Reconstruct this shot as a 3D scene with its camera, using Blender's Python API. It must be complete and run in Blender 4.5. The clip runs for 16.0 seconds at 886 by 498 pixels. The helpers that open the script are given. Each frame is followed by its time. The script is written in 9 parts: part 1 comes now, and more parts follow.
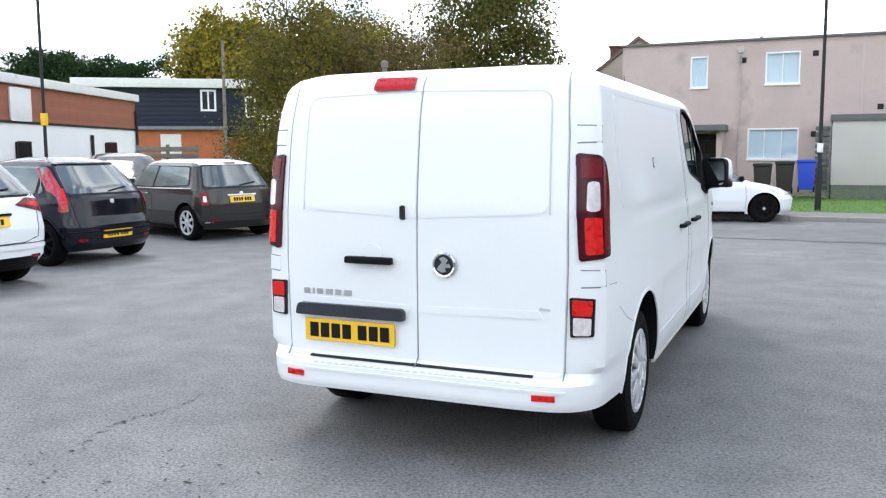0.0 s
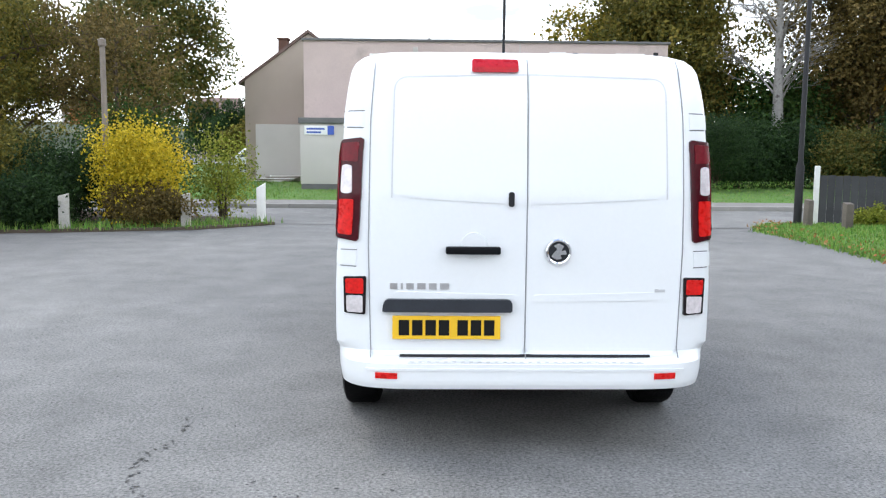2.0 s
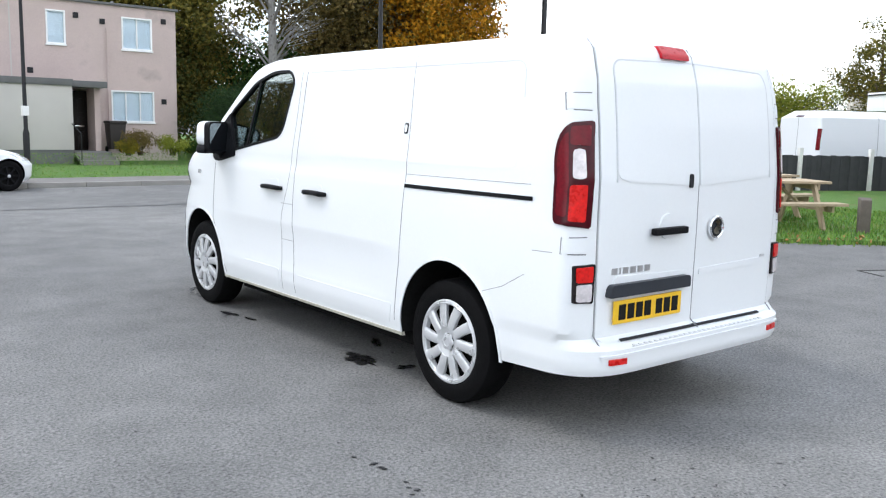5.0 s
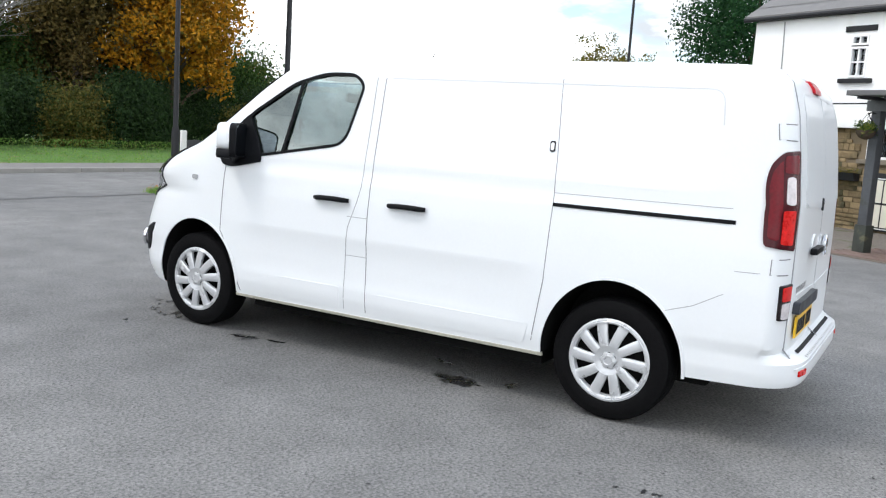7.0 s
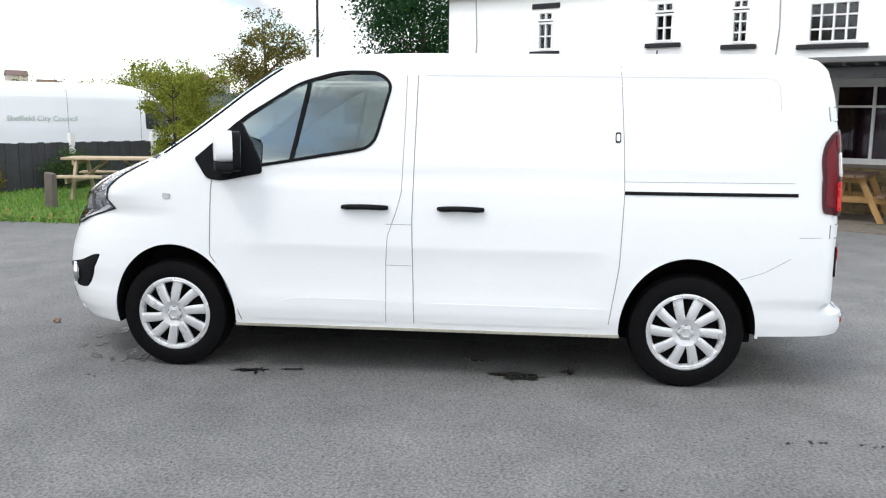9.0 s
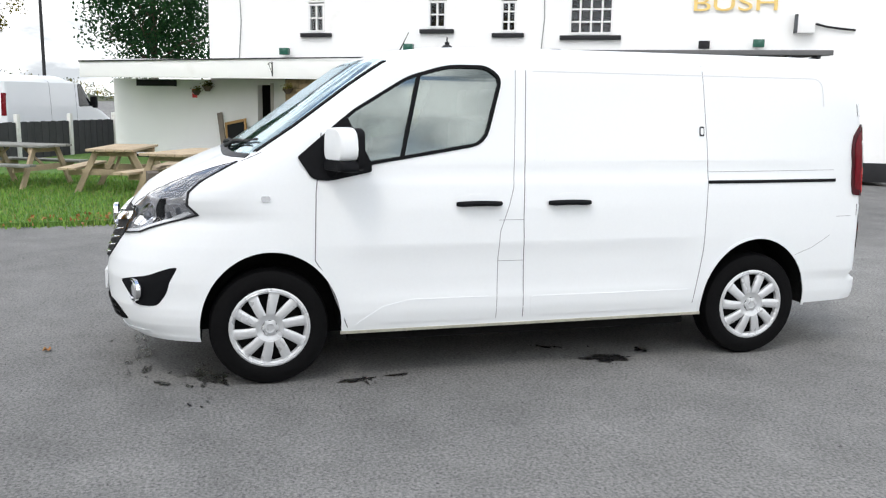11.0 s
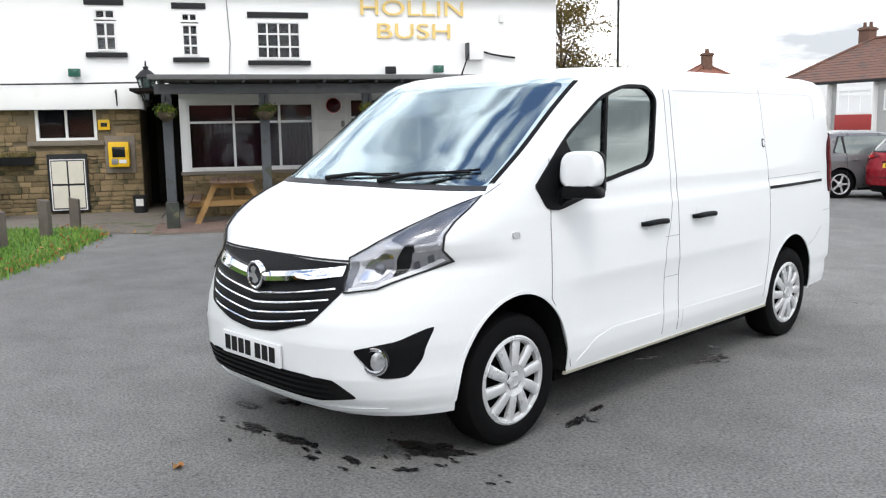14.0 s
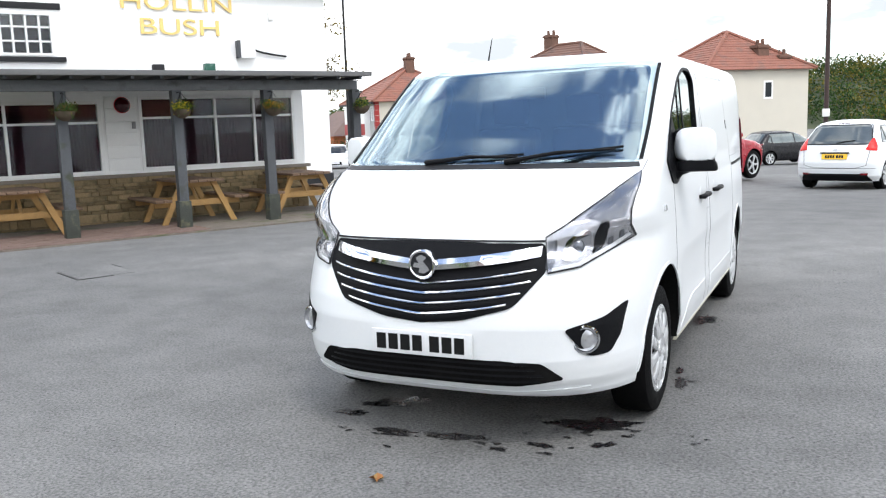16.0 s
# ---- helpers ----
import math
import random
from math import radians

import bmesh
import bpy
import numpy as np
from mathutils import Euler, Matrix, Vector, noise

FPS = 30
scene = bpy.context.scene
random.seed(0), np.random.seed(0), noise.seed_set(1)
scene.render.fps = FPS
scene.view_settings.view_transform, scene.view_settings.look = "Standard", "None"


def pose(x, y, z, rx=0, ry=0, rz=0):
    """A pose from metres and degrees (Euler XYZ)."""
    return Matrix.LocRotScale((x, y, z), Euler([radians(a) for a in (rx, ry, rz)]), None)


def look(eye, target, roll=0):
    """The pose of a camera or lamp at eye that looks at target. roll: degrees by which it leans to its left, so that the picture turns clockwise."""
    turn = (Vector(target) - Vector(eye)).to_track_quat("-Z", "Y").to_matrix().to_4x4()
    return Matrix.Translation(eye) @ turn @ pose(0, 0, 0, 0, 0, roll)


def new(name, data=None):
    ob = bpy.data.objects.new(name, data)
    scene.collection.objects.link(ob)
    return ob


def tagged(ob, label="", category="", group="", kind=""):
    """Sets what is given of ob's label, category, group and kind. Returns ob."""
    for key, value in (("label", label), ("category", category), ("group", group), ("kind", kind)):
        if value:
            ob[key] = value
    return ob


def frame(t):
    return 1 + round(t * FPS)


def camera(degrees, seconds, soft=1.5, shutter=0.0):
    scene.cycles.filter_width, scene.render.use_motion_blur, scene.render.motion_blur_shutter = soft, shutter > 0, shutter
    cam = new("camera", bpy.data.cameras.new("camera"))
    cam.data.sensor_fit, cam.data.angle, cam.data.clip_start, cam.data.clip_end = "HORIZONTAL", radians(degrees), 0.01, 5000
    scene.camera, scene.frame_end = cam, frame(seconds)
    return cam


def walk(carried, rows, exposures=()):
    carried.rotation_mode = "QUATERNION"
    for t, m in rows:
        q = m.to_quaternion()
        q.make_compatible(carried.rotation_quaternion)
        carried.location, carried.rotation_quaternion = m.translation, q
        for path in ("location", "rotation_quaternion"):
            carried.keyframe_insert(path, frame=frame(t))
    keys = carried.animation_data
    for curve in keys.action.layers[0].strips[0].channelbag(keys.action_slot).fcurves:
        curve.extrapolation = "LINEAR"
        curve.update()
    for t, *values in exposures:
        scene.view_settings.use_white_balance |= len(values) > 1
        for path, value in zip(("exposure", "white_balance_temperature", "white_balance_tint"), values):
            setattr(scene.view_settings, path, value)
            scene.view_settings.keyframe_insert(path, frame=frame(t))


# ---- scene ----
cam = camera(54.4, 16.0, soft=1.2)
PATH = [
    (0, (1.766, -4.637, 1.523), (0.979, -2.812, 1.299), -0.3),
    (0.5, (1.205, -4.819, 1.529), (0.649, -2.913, 1.292), 0.4),
    (1, (0.648, -4.904, 1.519), (0.239, -2.956, 1.323), -0.6),
    (1.5, (0.059, -4.976, 1.506), (-0.137, -2.998, 1.29), -1.3),
    (2, (-0.505, -4.911, 1.479), (-0.452, -2.926, 1.241), 0.5),
    (2.5, (-1.092, -4.803, 1.48), (-0.858, -2.83, 1.25), 0.2),
    (3, (-1.69, -4.661, 1.477), (-1.272, -2.717, 1.261), 0.9),
    (3.5, (-2.237, -4.394, 1.484), (-1.597, -2.513, 1.257), 1.8),
    (4, (-2.761, -4.151, 1.481), (-1.897, -2.366, 1.227), 1.5),
    (6.5, (-5.017, -1.997, 1.476), (-3.393, -0.861, 1.205), 3.4),
    (7, (-5.303, -1.478, 1.51), (-3.592, -0.481, 1.235), 3.7),
    (7.5, (-5.615, -0.92, 1.579), (-3.795, -0.156, 1.259), 1.8),
    (8, (-5.779, -0.344, 1.576), (-3.91, 0.298, 1.265), 1.3),
    (8.5, (-5.923, 0.299, 1.519), (-3.986, 0.693, 1.215), 2.4),
    (9, (-5.94, 0.889, 1.557), (-3.974, 1.1, 1.255), 0.7),
    (9.5, (-5.951, 1.52, 1.577), (-3.974, 1.574, 1.278), 0.3),
    (12, (-5.28, 4.452, 1.626), (-3.508, 3.585, 1.299), -0.7),
    (12.5, (-4.933, 4.928, 1.613), (-3.237, 3.911, 1.315), -2.1),
    (13, (-4.537, 5.397, 1.596), (-2.927, 4.247, 1.304), -1.3),
    (13.5, (-4.135, 5.828, 1.587), (-2.635, 4.546, 1.264), -1.9),
    (14, (-3.69, 6.259, 1.592), (-2.268, 4.88, 1.314), -0.9),
    (14.2, (-3.526, 6.418, 1.59), (-2.151, 4.997, 1.224), -1.3),
    (14.4, (-3.361, 6.577, 1.587), (-2.057, 5.093, 1.232), -1.8),
    (14.5, (-3.279, 6.656, 1.586), (-2.009, 5.141, 1.28), -2.0),
    (15, (-2.805, 6.977, 1.579), (-1.667, 5.36, 1.277), -1.4),
    (15.5, (-2.309, 7.318, 1.562), (-1.33, 5.598, 1.275), -1.3),
    (16, (-1.791, 7.534, 1.528), (-0.944, 5.745, 1.242), -2.0),
]
walk(cam, [(t, look(eye, target, roll)) for t, eye, target, roll in PATH],
     exposures=((0, 0.65, 6190, 9), (2.5, 0.70, 6260, 9), (4, 0.61, 6230, 9), (6.5, 0.45, 6400, 9), (9, 0.40, 6520, 9), (12.5, 0.29, 6680, 9), (14, 0.33, 6620, 9), (15.5, 0.47, 6500, 9), (16, 0.58, 6480, 9)))

# ---- world, sun ----
world = bpy.data.worlds.new("sky")
scene.world = world
world.use_nodes = True
wn, wl = world.node_tree.nodes, world.node_tree.links
wn.clear()
SUN_DIR = Vector((-0.40, 0.34, 0.85)).normalized()
sky = wn.new("ShaderNodeTexSky")
sky.sky_type, sky.sun_disc = "NISHITA", False
sky.sun_elevation = math.asin(SUN_DIR.z)
sky.sun_rotation = math.atan2(SUN_DIR.x, SUN_DIR.y)
sky_gain = wn.new("ShaderNodeVectorMath")
sky_gain.operation = "SCALE"
sky_gain.inputs[3].default_value = 0.17
wl.new(sky.outputs[0], sky_gain.inputs[0])
co = wn.new("ShaderNodeTexCoord")
mp = wn.new("ShaderNodeMapping")
mp.inputs["Scale"].default_value = (1.6, 1.6, 5.0)
mp.inputs["Location"].default_value = (0.35, 0.1, 0.6)
wl.new(co.outputs["Generated"], mp.inputs["Vector"])
cl = wn.new("ShaderNodeTexNoise")
cl.inputs["Scale"].default_value, cl.inputs["Detail"].default_value = 2.4, 7
cl.inputs["Roughness"].default_value = 0.55
wl.new(mp.outputs[0], cl.inputs["Vector"])
# the cloud is closed near the horizon and broken overhead
up = wn.new("ShaderNodeSeparateXYZ")
wl.new(co.outputs["Generated"], up.inputs[0])
thin = wn.new("ShaderNodeMath")
thin.operation = "MULTIPLY_ADD"
thin.inputs[1].default_value = -0.19
high = wn.new("ShaderNodeMath")
high.operation = "POWER"
high.inputs[1].default_value = 2.0
wl.new(up.outputs[2], high.inputs[0])
wl.new(high.outputs[0], thin.inputs[0])
wl.new(cl.outputs[0], thin.inputs[2])
ramp = wn.new("ShaderNodeValToRGB")
ramp.color_ramp.elements[0].position, ramp.color_ramp.elements[1].position = 0.31, 0.45
wl.new(thin.outputs[0], ramp.inputs[0])
cl2 = wn.new("ShaderNodeTexNoise")
cl2.inputs["Scale"].default_value, cl2.inputs["Detail"].default_value = 4.0, 6
wl.new(mp.outputs[0], cl2.inputs["Vector"])
ramp2 = wn.new("ShaderNodeValToRGB")
ramp2.color_ramp.elements[0].position, ramp2.color_ramp.elements[1].position = 0.36, 0.60
ramp2.color_ramp.elements[0].color = (0.56, 0.60, 0.65, 1)
ramp2.color_ramp.elements[1].color = (1.95, 1.97, 2.0, 1)
wl.new(cl2.outputs[0], ramp2.inputs[0])
mx = wn.new("ShaderNodeMixRGB")
wl.new(ramp.outputs[0], mx.inputs[0])
wl.new(sky_gain.outputs[0], mx.inputs[1])
wl.new(ramp2.outputs[0], mx.inputs[2])
bg = wn.new("ShaderNodeBackground")
bg.inputs[1].default_value = 1.28
wo = wn.new("ShaderNodeOutputWorld")
# an overcast sky is brightest overhead
rise = wn.new("ShaderNodeMapRange")
rise.inputs[1].default_value, rise.inputs[2].default_value = 0.0, 1.0
rise.inputs[3].default_value, rise.inputs[4].default_value = 0.80, 1.12
wl.new(up.outputs[2], rise.inputs[0])
dome = wn.new("ShaderNodeVectorMath")
dome.operation = "SCALE"
wl.new(mx.outputs[0], dome.inputs[0])
wl.new(rise.outputs[0], dome.inputs[3])
wl.new(dome.outputs[0], bg.inputs[0])
wl.new(bg.outputs[0], wo.inputs[0])

sun_data = bpy.data.lights.new("sun", "SUN")
sun_data.energy, sun_data.angle, sun_data.color = 0.9, radians(14), (1.0, 0.97, 0.92)
sun = new("sun", sun_data)
sun.matrix_world = look(SUN_DIR * 60, (0, 0, 0))

# ---- materials ----
def material(name, color, rough=0.5, metal=0.0, vary=0.12, scale=6.0, fine=60.0, bump=0.0, bump_scale=80.0,
             coat=0.0, second=None, second_at=0.6, island=None, per_object=0.0, transmission=0.0, emit=0.0):
    """A surface whose colour wanders at two scales, with fine relief; second: a stain colour; island: a ramp of colours, one per loose piece."""
    m = bpy.data.materials.new(name)
    m.use_nodes = True
    n, l = m.node_tree.nodes, m.node_tree.links
    b = n["Principled BSDF"]
    b.inputs["Roughness"].default_value, b.inputs["Metallic"].default_value = rough, metal
    b.inputs["Coat Weight"].default_value = coat
    b.inputs["Coat Roughness"].default_value = 0.04
    b.inputs["Transmission Weight"].default_value = transmission
    tc = n.new("ShaderNodeTexCoord")
    big = n.new("ShaderNodeTexNoise")
    big.inputs["Scale"].default_value, big.inputs["Detail"].default_value = scale, 4
    small = n.new("ShaderNodeTexNoise")
    small.inputs["Scale"].default_value, small.inputs["Detail"].default_value = fine, 3
    l.new(tc.outputs["Object"], big.inputs["Vector"])
    l.new(tc.outputs["Object"], small.inputs["Vector"])
    rgb = n.new("ShaderNodeRGB")
    rgb.outputs[0].default_value = (*color, 1)
    base = rgb.outputs[0]
    if island:
        geo = n.new("ShaderNodeNewGeometry")
        r = n.new("ShaderNodeValToRGB")
        for k, c in enumerate(island):
            e = r.color_ramp.elements[k] if k < 2 else r.color_ramp.elements.new(0.5)
            e.color = (*c, 1)
        for k, e in enumerate(r.color_ramp.elements):
            e.position = k / (len(island) - 1)
        for k, c in enumerate(island):
            r.color_ramp.elements[k].color = (*c, 1)
        l.new(geo.outputs["Random Per Island"], r.inputs[0])
        base = r.outputs[0]
    if second:
        sr = n.new("ShaderNodeValToRGB")
        sr.color_ramp.elements[0].position, sr.color_ramp.elements[1].position = second_at - 0.07, second_at + 0.07
        l.new(big.outputs[0], sr.inputs[0])
        sm = n.new("ShaderNodeMixRGB")
        sm.inputs[2].default_value = (*second, 1)
        l.new(sr.outputs[0], sm.inputs[0])
        l.new(base, sm.inputs[1])
        base = sm.outputs[0]
    add = n.new("ShaderNodeMath")
    l.new(big.outputs[0], add.inputs[0])
    l.new(small.outputs[0], add.inputs[1])
    last = add.outputs[0]
    if per_object:
        oi = n.new("ShaderNodeObjectInfo")
        mul = n.new("ShaderNodeMath")
        mul.operation = "MULTIPLY_ADD"
        mul.inputs[1].default_value = per_object
        l.new(oi.outputs["Random"], mul.inputs[0])
        l.new(last, mul.inputs[2])
        last = mul.outputs[0]
    rng = n.new("ShaderNodeMapRange")
    rng.inputs[1].default_value, rng.inputs[2].default_value = 0.6, 1.4 + per_object
    rng.inputs[3].default_value, rng.inputs[4].default_value = 1 - vary, 1 + vary
    l.new(last, rng.inputs[0])
    mul = n.new("ShaderNodeVectorMath")
    mul.operation = "SCALE"
    l.new(base, mul.inputs[0])
    l.new(rng.outputs[0], mul.inputs[3])
    l.new(mul.outputs[0], b.inputs["Base Color"])
    rr = n.new("ShaderNodeMapRange")
    rr.inputs[1].default_value, rr.inputs[2].default_value = 0.3, 0.7
    rr.inputs[3].default_value, rr.inputs[4].default_value = max(0.0, rough - 0.06), min(1.0, rough + 0.06)
    l.new(big.outputs[0], rr.inputs[0])
    l.new(rr.outputs[0], b.inputs["Roughness"])
    if emit:
        b.inputs["Emission Color"].default_value = (*color, 1)
        b.inputs["Emission Strength"].default_value = emit
    if bump:
        bt = n.new("ShaderNodeTexNoise")
        bt.inputs["Scale"].default_value, bt.inputs["Detail"].default_value = bump_scale, 5
        l.new(tc.outputs["Object"], bt.inputs["Vector"])
        bp = n.new("ShaderNodeBump")
        bp.inputs["Strength"].default_value, bp.inputs["Distance"].default_value = bump, 0.02
        l.new(bt.outputs[0], bp.inputs["Height"])
        l.new(bp.outputs[0], b.inputs["Normal"])
    return m


def glass_material(name, tint, rough=0.02, clear=0.75, ior=1.7, gloss=(1, 1, 1)):
    """A thin pane: part clear, part mirror by angle."""
    m = bpy.data.materials.new(name)
    m.use_nodes = True
    n, l = m.node_tree.nodes, m.node_tree.links
    n.clear()
    out = n.new("ShaderNodeOutputMaterial")
    tr = n.new("ShaderNodeBsdfTransparent")
    tr.inputs[0].default_value = (*[c * clear for c in tint], 1)
    gl = n.new("ShaderNodeBsdfGlossy")
    gl.inputs["Roughness"].default_value = rough
    gl.inputs["Color"].default_value = (*gloss, 1)
    lw = n.new("ShaderNodeLayerWeight")
    lw.inputs[0].default_value = 0.5
    pw = n.new("ShaderNodeMath")
    pw.operation = "POWER"
    pw.inputs[1].default_value = 4.0
    l.new(lw.outputs["Facing"], pw.inputs[0])
    f0 = ((ior - 1) / (ior + 1)) ** 2
    fr = n.new("ShaderNodeMath")
    fr.operation = "MULTIPLY_ADD"
    fr.inputs[1].default_value, fr.inputs[2].default_value = 1 - f0, f0
    l.new(pw.outputs[0], fr.inputs[0])
    mix = n.new("ShaderNodeMixShader")
    l.new(fr.outputs[0], mix.inputs[0])
    l.new(tr.outputs[0], mix.inputs[1])
    l.new(gl.outputs[0], mix.inputs[2])
    l.new(mix.outputs[0], out.inputs[0])
    return m


def asphalt_material():
    m = bpy.data.materials.new("asphalt")
    m.use_nodes = True
    n, l = m.node_tree.nodes, m.node_tree.links
    b = n["Principled BSDF"]
    tc = n.new("ShaderNodeTexCoord")

    def tex(kind, scale, detail=3):
        t = n.new(kind)
        t.inputs["Scale"].default_value = scale
        if "Detail" in t.inputs:
            t.inputs["Detail"].default_value = detail
        l.new(tc.outputs["Object"], t.inputs["Vector"])
        return t

    def ramp_of(src, a, ca, z, cz):
        r = n.new("ShaderNodeValToRGB")
        r.color_ramp.elements[0].position, r.color_ramp.elements[1].position = a, z
        r.color_ramp.elements[0].color, r.color_ramp.elements[1].color = (*ca, 1), (*cz, 1)
        l.new(src, r.inputs[0])
        return r

    def mixed(fac, one, two, kind="MIX", f=1.0):
        x = n.new("ShaderNodeMixRGB")
        x.blend_type = kind
        x.inputs[0].default_value = f
        if fac is not None:
            l.new(fac, x.inputs[0])
        l.new(one, x.inputs[1])
        l.new(two, x.inputs[2])
        return x.outputs[0]

    patches = ramp_of(tex("ShaderNodeTexNoise", 0.16, 6).outputs[0], 0.36, (0.077, 0.077, 0.077), 0.64, (0.115, 0.114, 0.112))
    mid = ramp_of(tex("ShaderNodeTexNoise", 2.2, 6).outputs[0], 0.3, (0.82, 0.82, 0.82), 0.7, (1.12, 1.12, 1.12))
    stones = ramp_of(tex("ShaderNodeTexVoronoi", 95).outputs["Color"], 0.12, (0.46, 0.46, 0.47), 0.92, (1.74, 1.73, 1.69))
    grit = ramp_of(tex("ShaderNodeTexNoise", 62, 6).outputs[0], 0.33, (0.68, 0.68, 0.68), 0.66, (1.34, 1.34, 1.33))
    c = mixed(None, patches.outputs[0], mid.outputs[0], "MULTIPLY")
    c = mixed(None, c, stones.outputs[0], "MULTIPLY")
    c = mixed(None, c, grit.outputs[0], "MULTIPLY")
    # small dark chips and spots
    spot = ramp_of(tex("ShaderNodeTexVoronoi", 2.3).outputs["Distance"], 0.03, (1, 1, 1), 0.05, (0, 0, 0))
    dark = n.new("ShaderNodeRGB")
    dark.outputs[0].default_value = (0.05, 0.05, 0.05, 1)
    c = mixed(spot.outputs[0], c, dark.outputs[0])
    l.new(c, b.inputs["Base Color"])
    b.inputs["Roughness"].default_value = 0.85
    b.inputs["Specular IOR Level"].default_value = 0.35
    h = tex("ShaderNodeTexVoronoi", 95)
    bp = n.new("ShaderNodeBump")
    bp.inputs["Strength"].default_value, bp.inputs["Distance"].default_value = 0.55, 0.005
    l.new(h.outputs["Distance"], bp.inputs["Height"])
    l.new(bp.outputs[0], b.inputs["Normal"])
    return m


M = {}
M["asphalt"] = asphalt_material()
M["wet"] = material("oily_wet_asphalt", (0.014, 0.014, 0.015), 0.28, vary=0.4, scale=9, bump=0.4, bump_scale=120)
M["pit"] = material("dark_chip", (0.035, 0.034, 0.033), 0.9, vary=0.4)
M["patch"] = material("dull_tar_seam", (0.07, 0.07, 0.07), 0.8, vary=0.3)
M["van_white"] = material("white_car_paint", (0.765, 0.785, 0.795), 0.38, vary=0.015, scale=2, coat=0.4)
M["black_plastic"] = material("black_plastic", (0.006, 0.0063, 0.0075), 0.5, vary=0.2, scale=8, bump=0.15, bump_scale=400)
M["gap"] = material("dark_panel_gap", (0.03, 0.03, 0.032), 0.8, vary=0.1)
M["grey_gap"] = material("grey_panel_gap", (0.20, 0.20, 0.21), 0.8, vary=0.1)
M["pale_gap"] = material("pale_panel_gap", (0.30, 0.30, 0.31), 0.8, vary=0.1)
M["lamp_brake"] = material("high_brake_lens", (0.40, 0.006, 0.014), 0.3, vary=0.25, scale=30, coat=0.1)
M["brick_sooty"] = material("sooty_chimney_brick", (0.13, 0.07, 0.05), 0.9, vary=0.3, scale=5)
M["arch_liner"] = material("wheel_arch_felt", (0.012, 0.012, 0.012), 0.95, vary=0.3)
M["headliner"] = material("pale_headliner", (0.20, 0.20, 0.195), 0.9, vary=0.1, scale=5)
M["pale_strip"] = material("grimy_pale_sill", (0.50, 0.48, 0.40), 0.7, vary=0.25, scale=7)
M["lamp_silver"] = material("silvered_lamp_bowl", (0.50, 0.51, 0.53), 0.16, metal=0.55, vary=0.15, scale=12)
M["lamp_smoke"] = material("blue_grey_lamp_panel", (0.15, 0.16, 0.18), 0.14, metal=0.45, vary=0.3, scale=9)
M["interior"] = material("grey_cab_trim", (0.028, 0.029, 0.032), 0.8, vary=0.2, scale=12, bump=0.2)
M["interior_light"] = material("grey_bulkhead", (0.10, 0.105, 0.11), 0.8, vary=0.15)
M["seat"] = material("dark_seat_cloth", (0.035, 0.036, 0.04), 0.9, vary=0.3, bump=0.3, bump_scale=200)
M["tyre"] = material("tyre_rubber", (0.005, 0.005, 0.0054), 0.66, vary=0.3, scale=14, bump=0.25, bump_scale=160)
M["silver"] = material("silver_wheel_trim", (0.58, 0.59, 0.60), 0.30, metal=0.35, vary=0.06, scale=9)
M["chrome"] = material("chrome", (0.75, 0.76, 0.78), 0.08, metal=1.0, vary=0.03)
M["brushed"] = material("satin_steel", (0.55, 0.55, 0.56), 0.35, metal=0.9, vary=0.08, fine=150)
M["lamp_red"] = material("red_lamp_lens", (0.14, 0.003, 0.007), 0.25, vary=0.35, scale=14, fine=70, coat=0.15)
M["lamp_dark_red"] = material("dark_red_lamp_lens", (0.050, 0.002, 0.006), 0.2, vary=0.3, scale=10, coat=0.12)
M["lamp_bright_red"] = material("bright_red_reflector", (0.60, 0.010, 0.008), 0.3, vary=0.25, scale=30, coat=0.12)
M["lamp_clear"] = material("clear_lamp_lens", (0.62, 0.63, 0.65), 0.12, metal=0.4, vary=0.2, scale=25, coat=1.0)
M["lamp_white"] = material("white_lamp_lens", (0.66, 0.61, 0.62), 0.14, metal=0.1, vary=0.22, scale=26, coat=0.6)
M["lamp_deep_red"] = material("deep_red_lamp_lens", (0.13, 0.003, 0.009), 0.22, vary=0.3, scale=12, coat=0.1)
M["lamp_black"] = material("black_lamp_frame", (0.012, 0.008, 0.009), 0.25, vary=0.2)
M["scuttle_grey"] = material("dark_scuttle_plastic", (0.014, 0.015, 0.017), 0.6, vary=0.15, scale=8)
M["slate_plastic"] = material("slate_grey_plastic", (0.018, 0.022, 0.030), 0.45, vary=0.2, scale=8)
# grey that paints in the shading along the van's pressings
M["pressing_shade"] = material("painted_pressing_shade", (0.58, 0.59, 0.60), 0.5, vary=0.05)
M["cap_grey"] = material("silver_centre_cap", (0.52, 0.53, 0.54), 0.3, metal=0.3, vary=0.1, scale=20)
M["white_tread"] = material("scuffed_white_step", (0.60, 0.61, 0.61), 0.55, vary=0.12, scale=12)
M["lamp_rose"] = material("rose_red_lamp_lens", (0.36, 0.012, 0.03), 0.25, vary=0.3, scale=12, coat=0.3)
# whitish colour paints the sky's sheen onto a body-coloured roof
M["roof_sheen"] = material("painted_sky_sheen_roof", (0.62, 0.63, 0.64), 0.3, vary=0.05, coat=0.3)
# opaque pale tint stands in for light seen through the side windows
M["glass_side"] = material("side_glass_light_tint", (0.12, 0.145, 0.14), 0.03, vary=0.45, scale=2.2, coat=0.6)
M["plate_yellow"] = material("yellow_plate", (0.83, 0.50, 0.02), 0.35, vary=0.04)
M["plate_white"] = material("white_plate", (0.74, 0.75, 0.76), 0.35, vary=0.04)
M["ink"] = material("black_ink", (0.012, 0.012, 0.012), 0.5, vary=0.1)
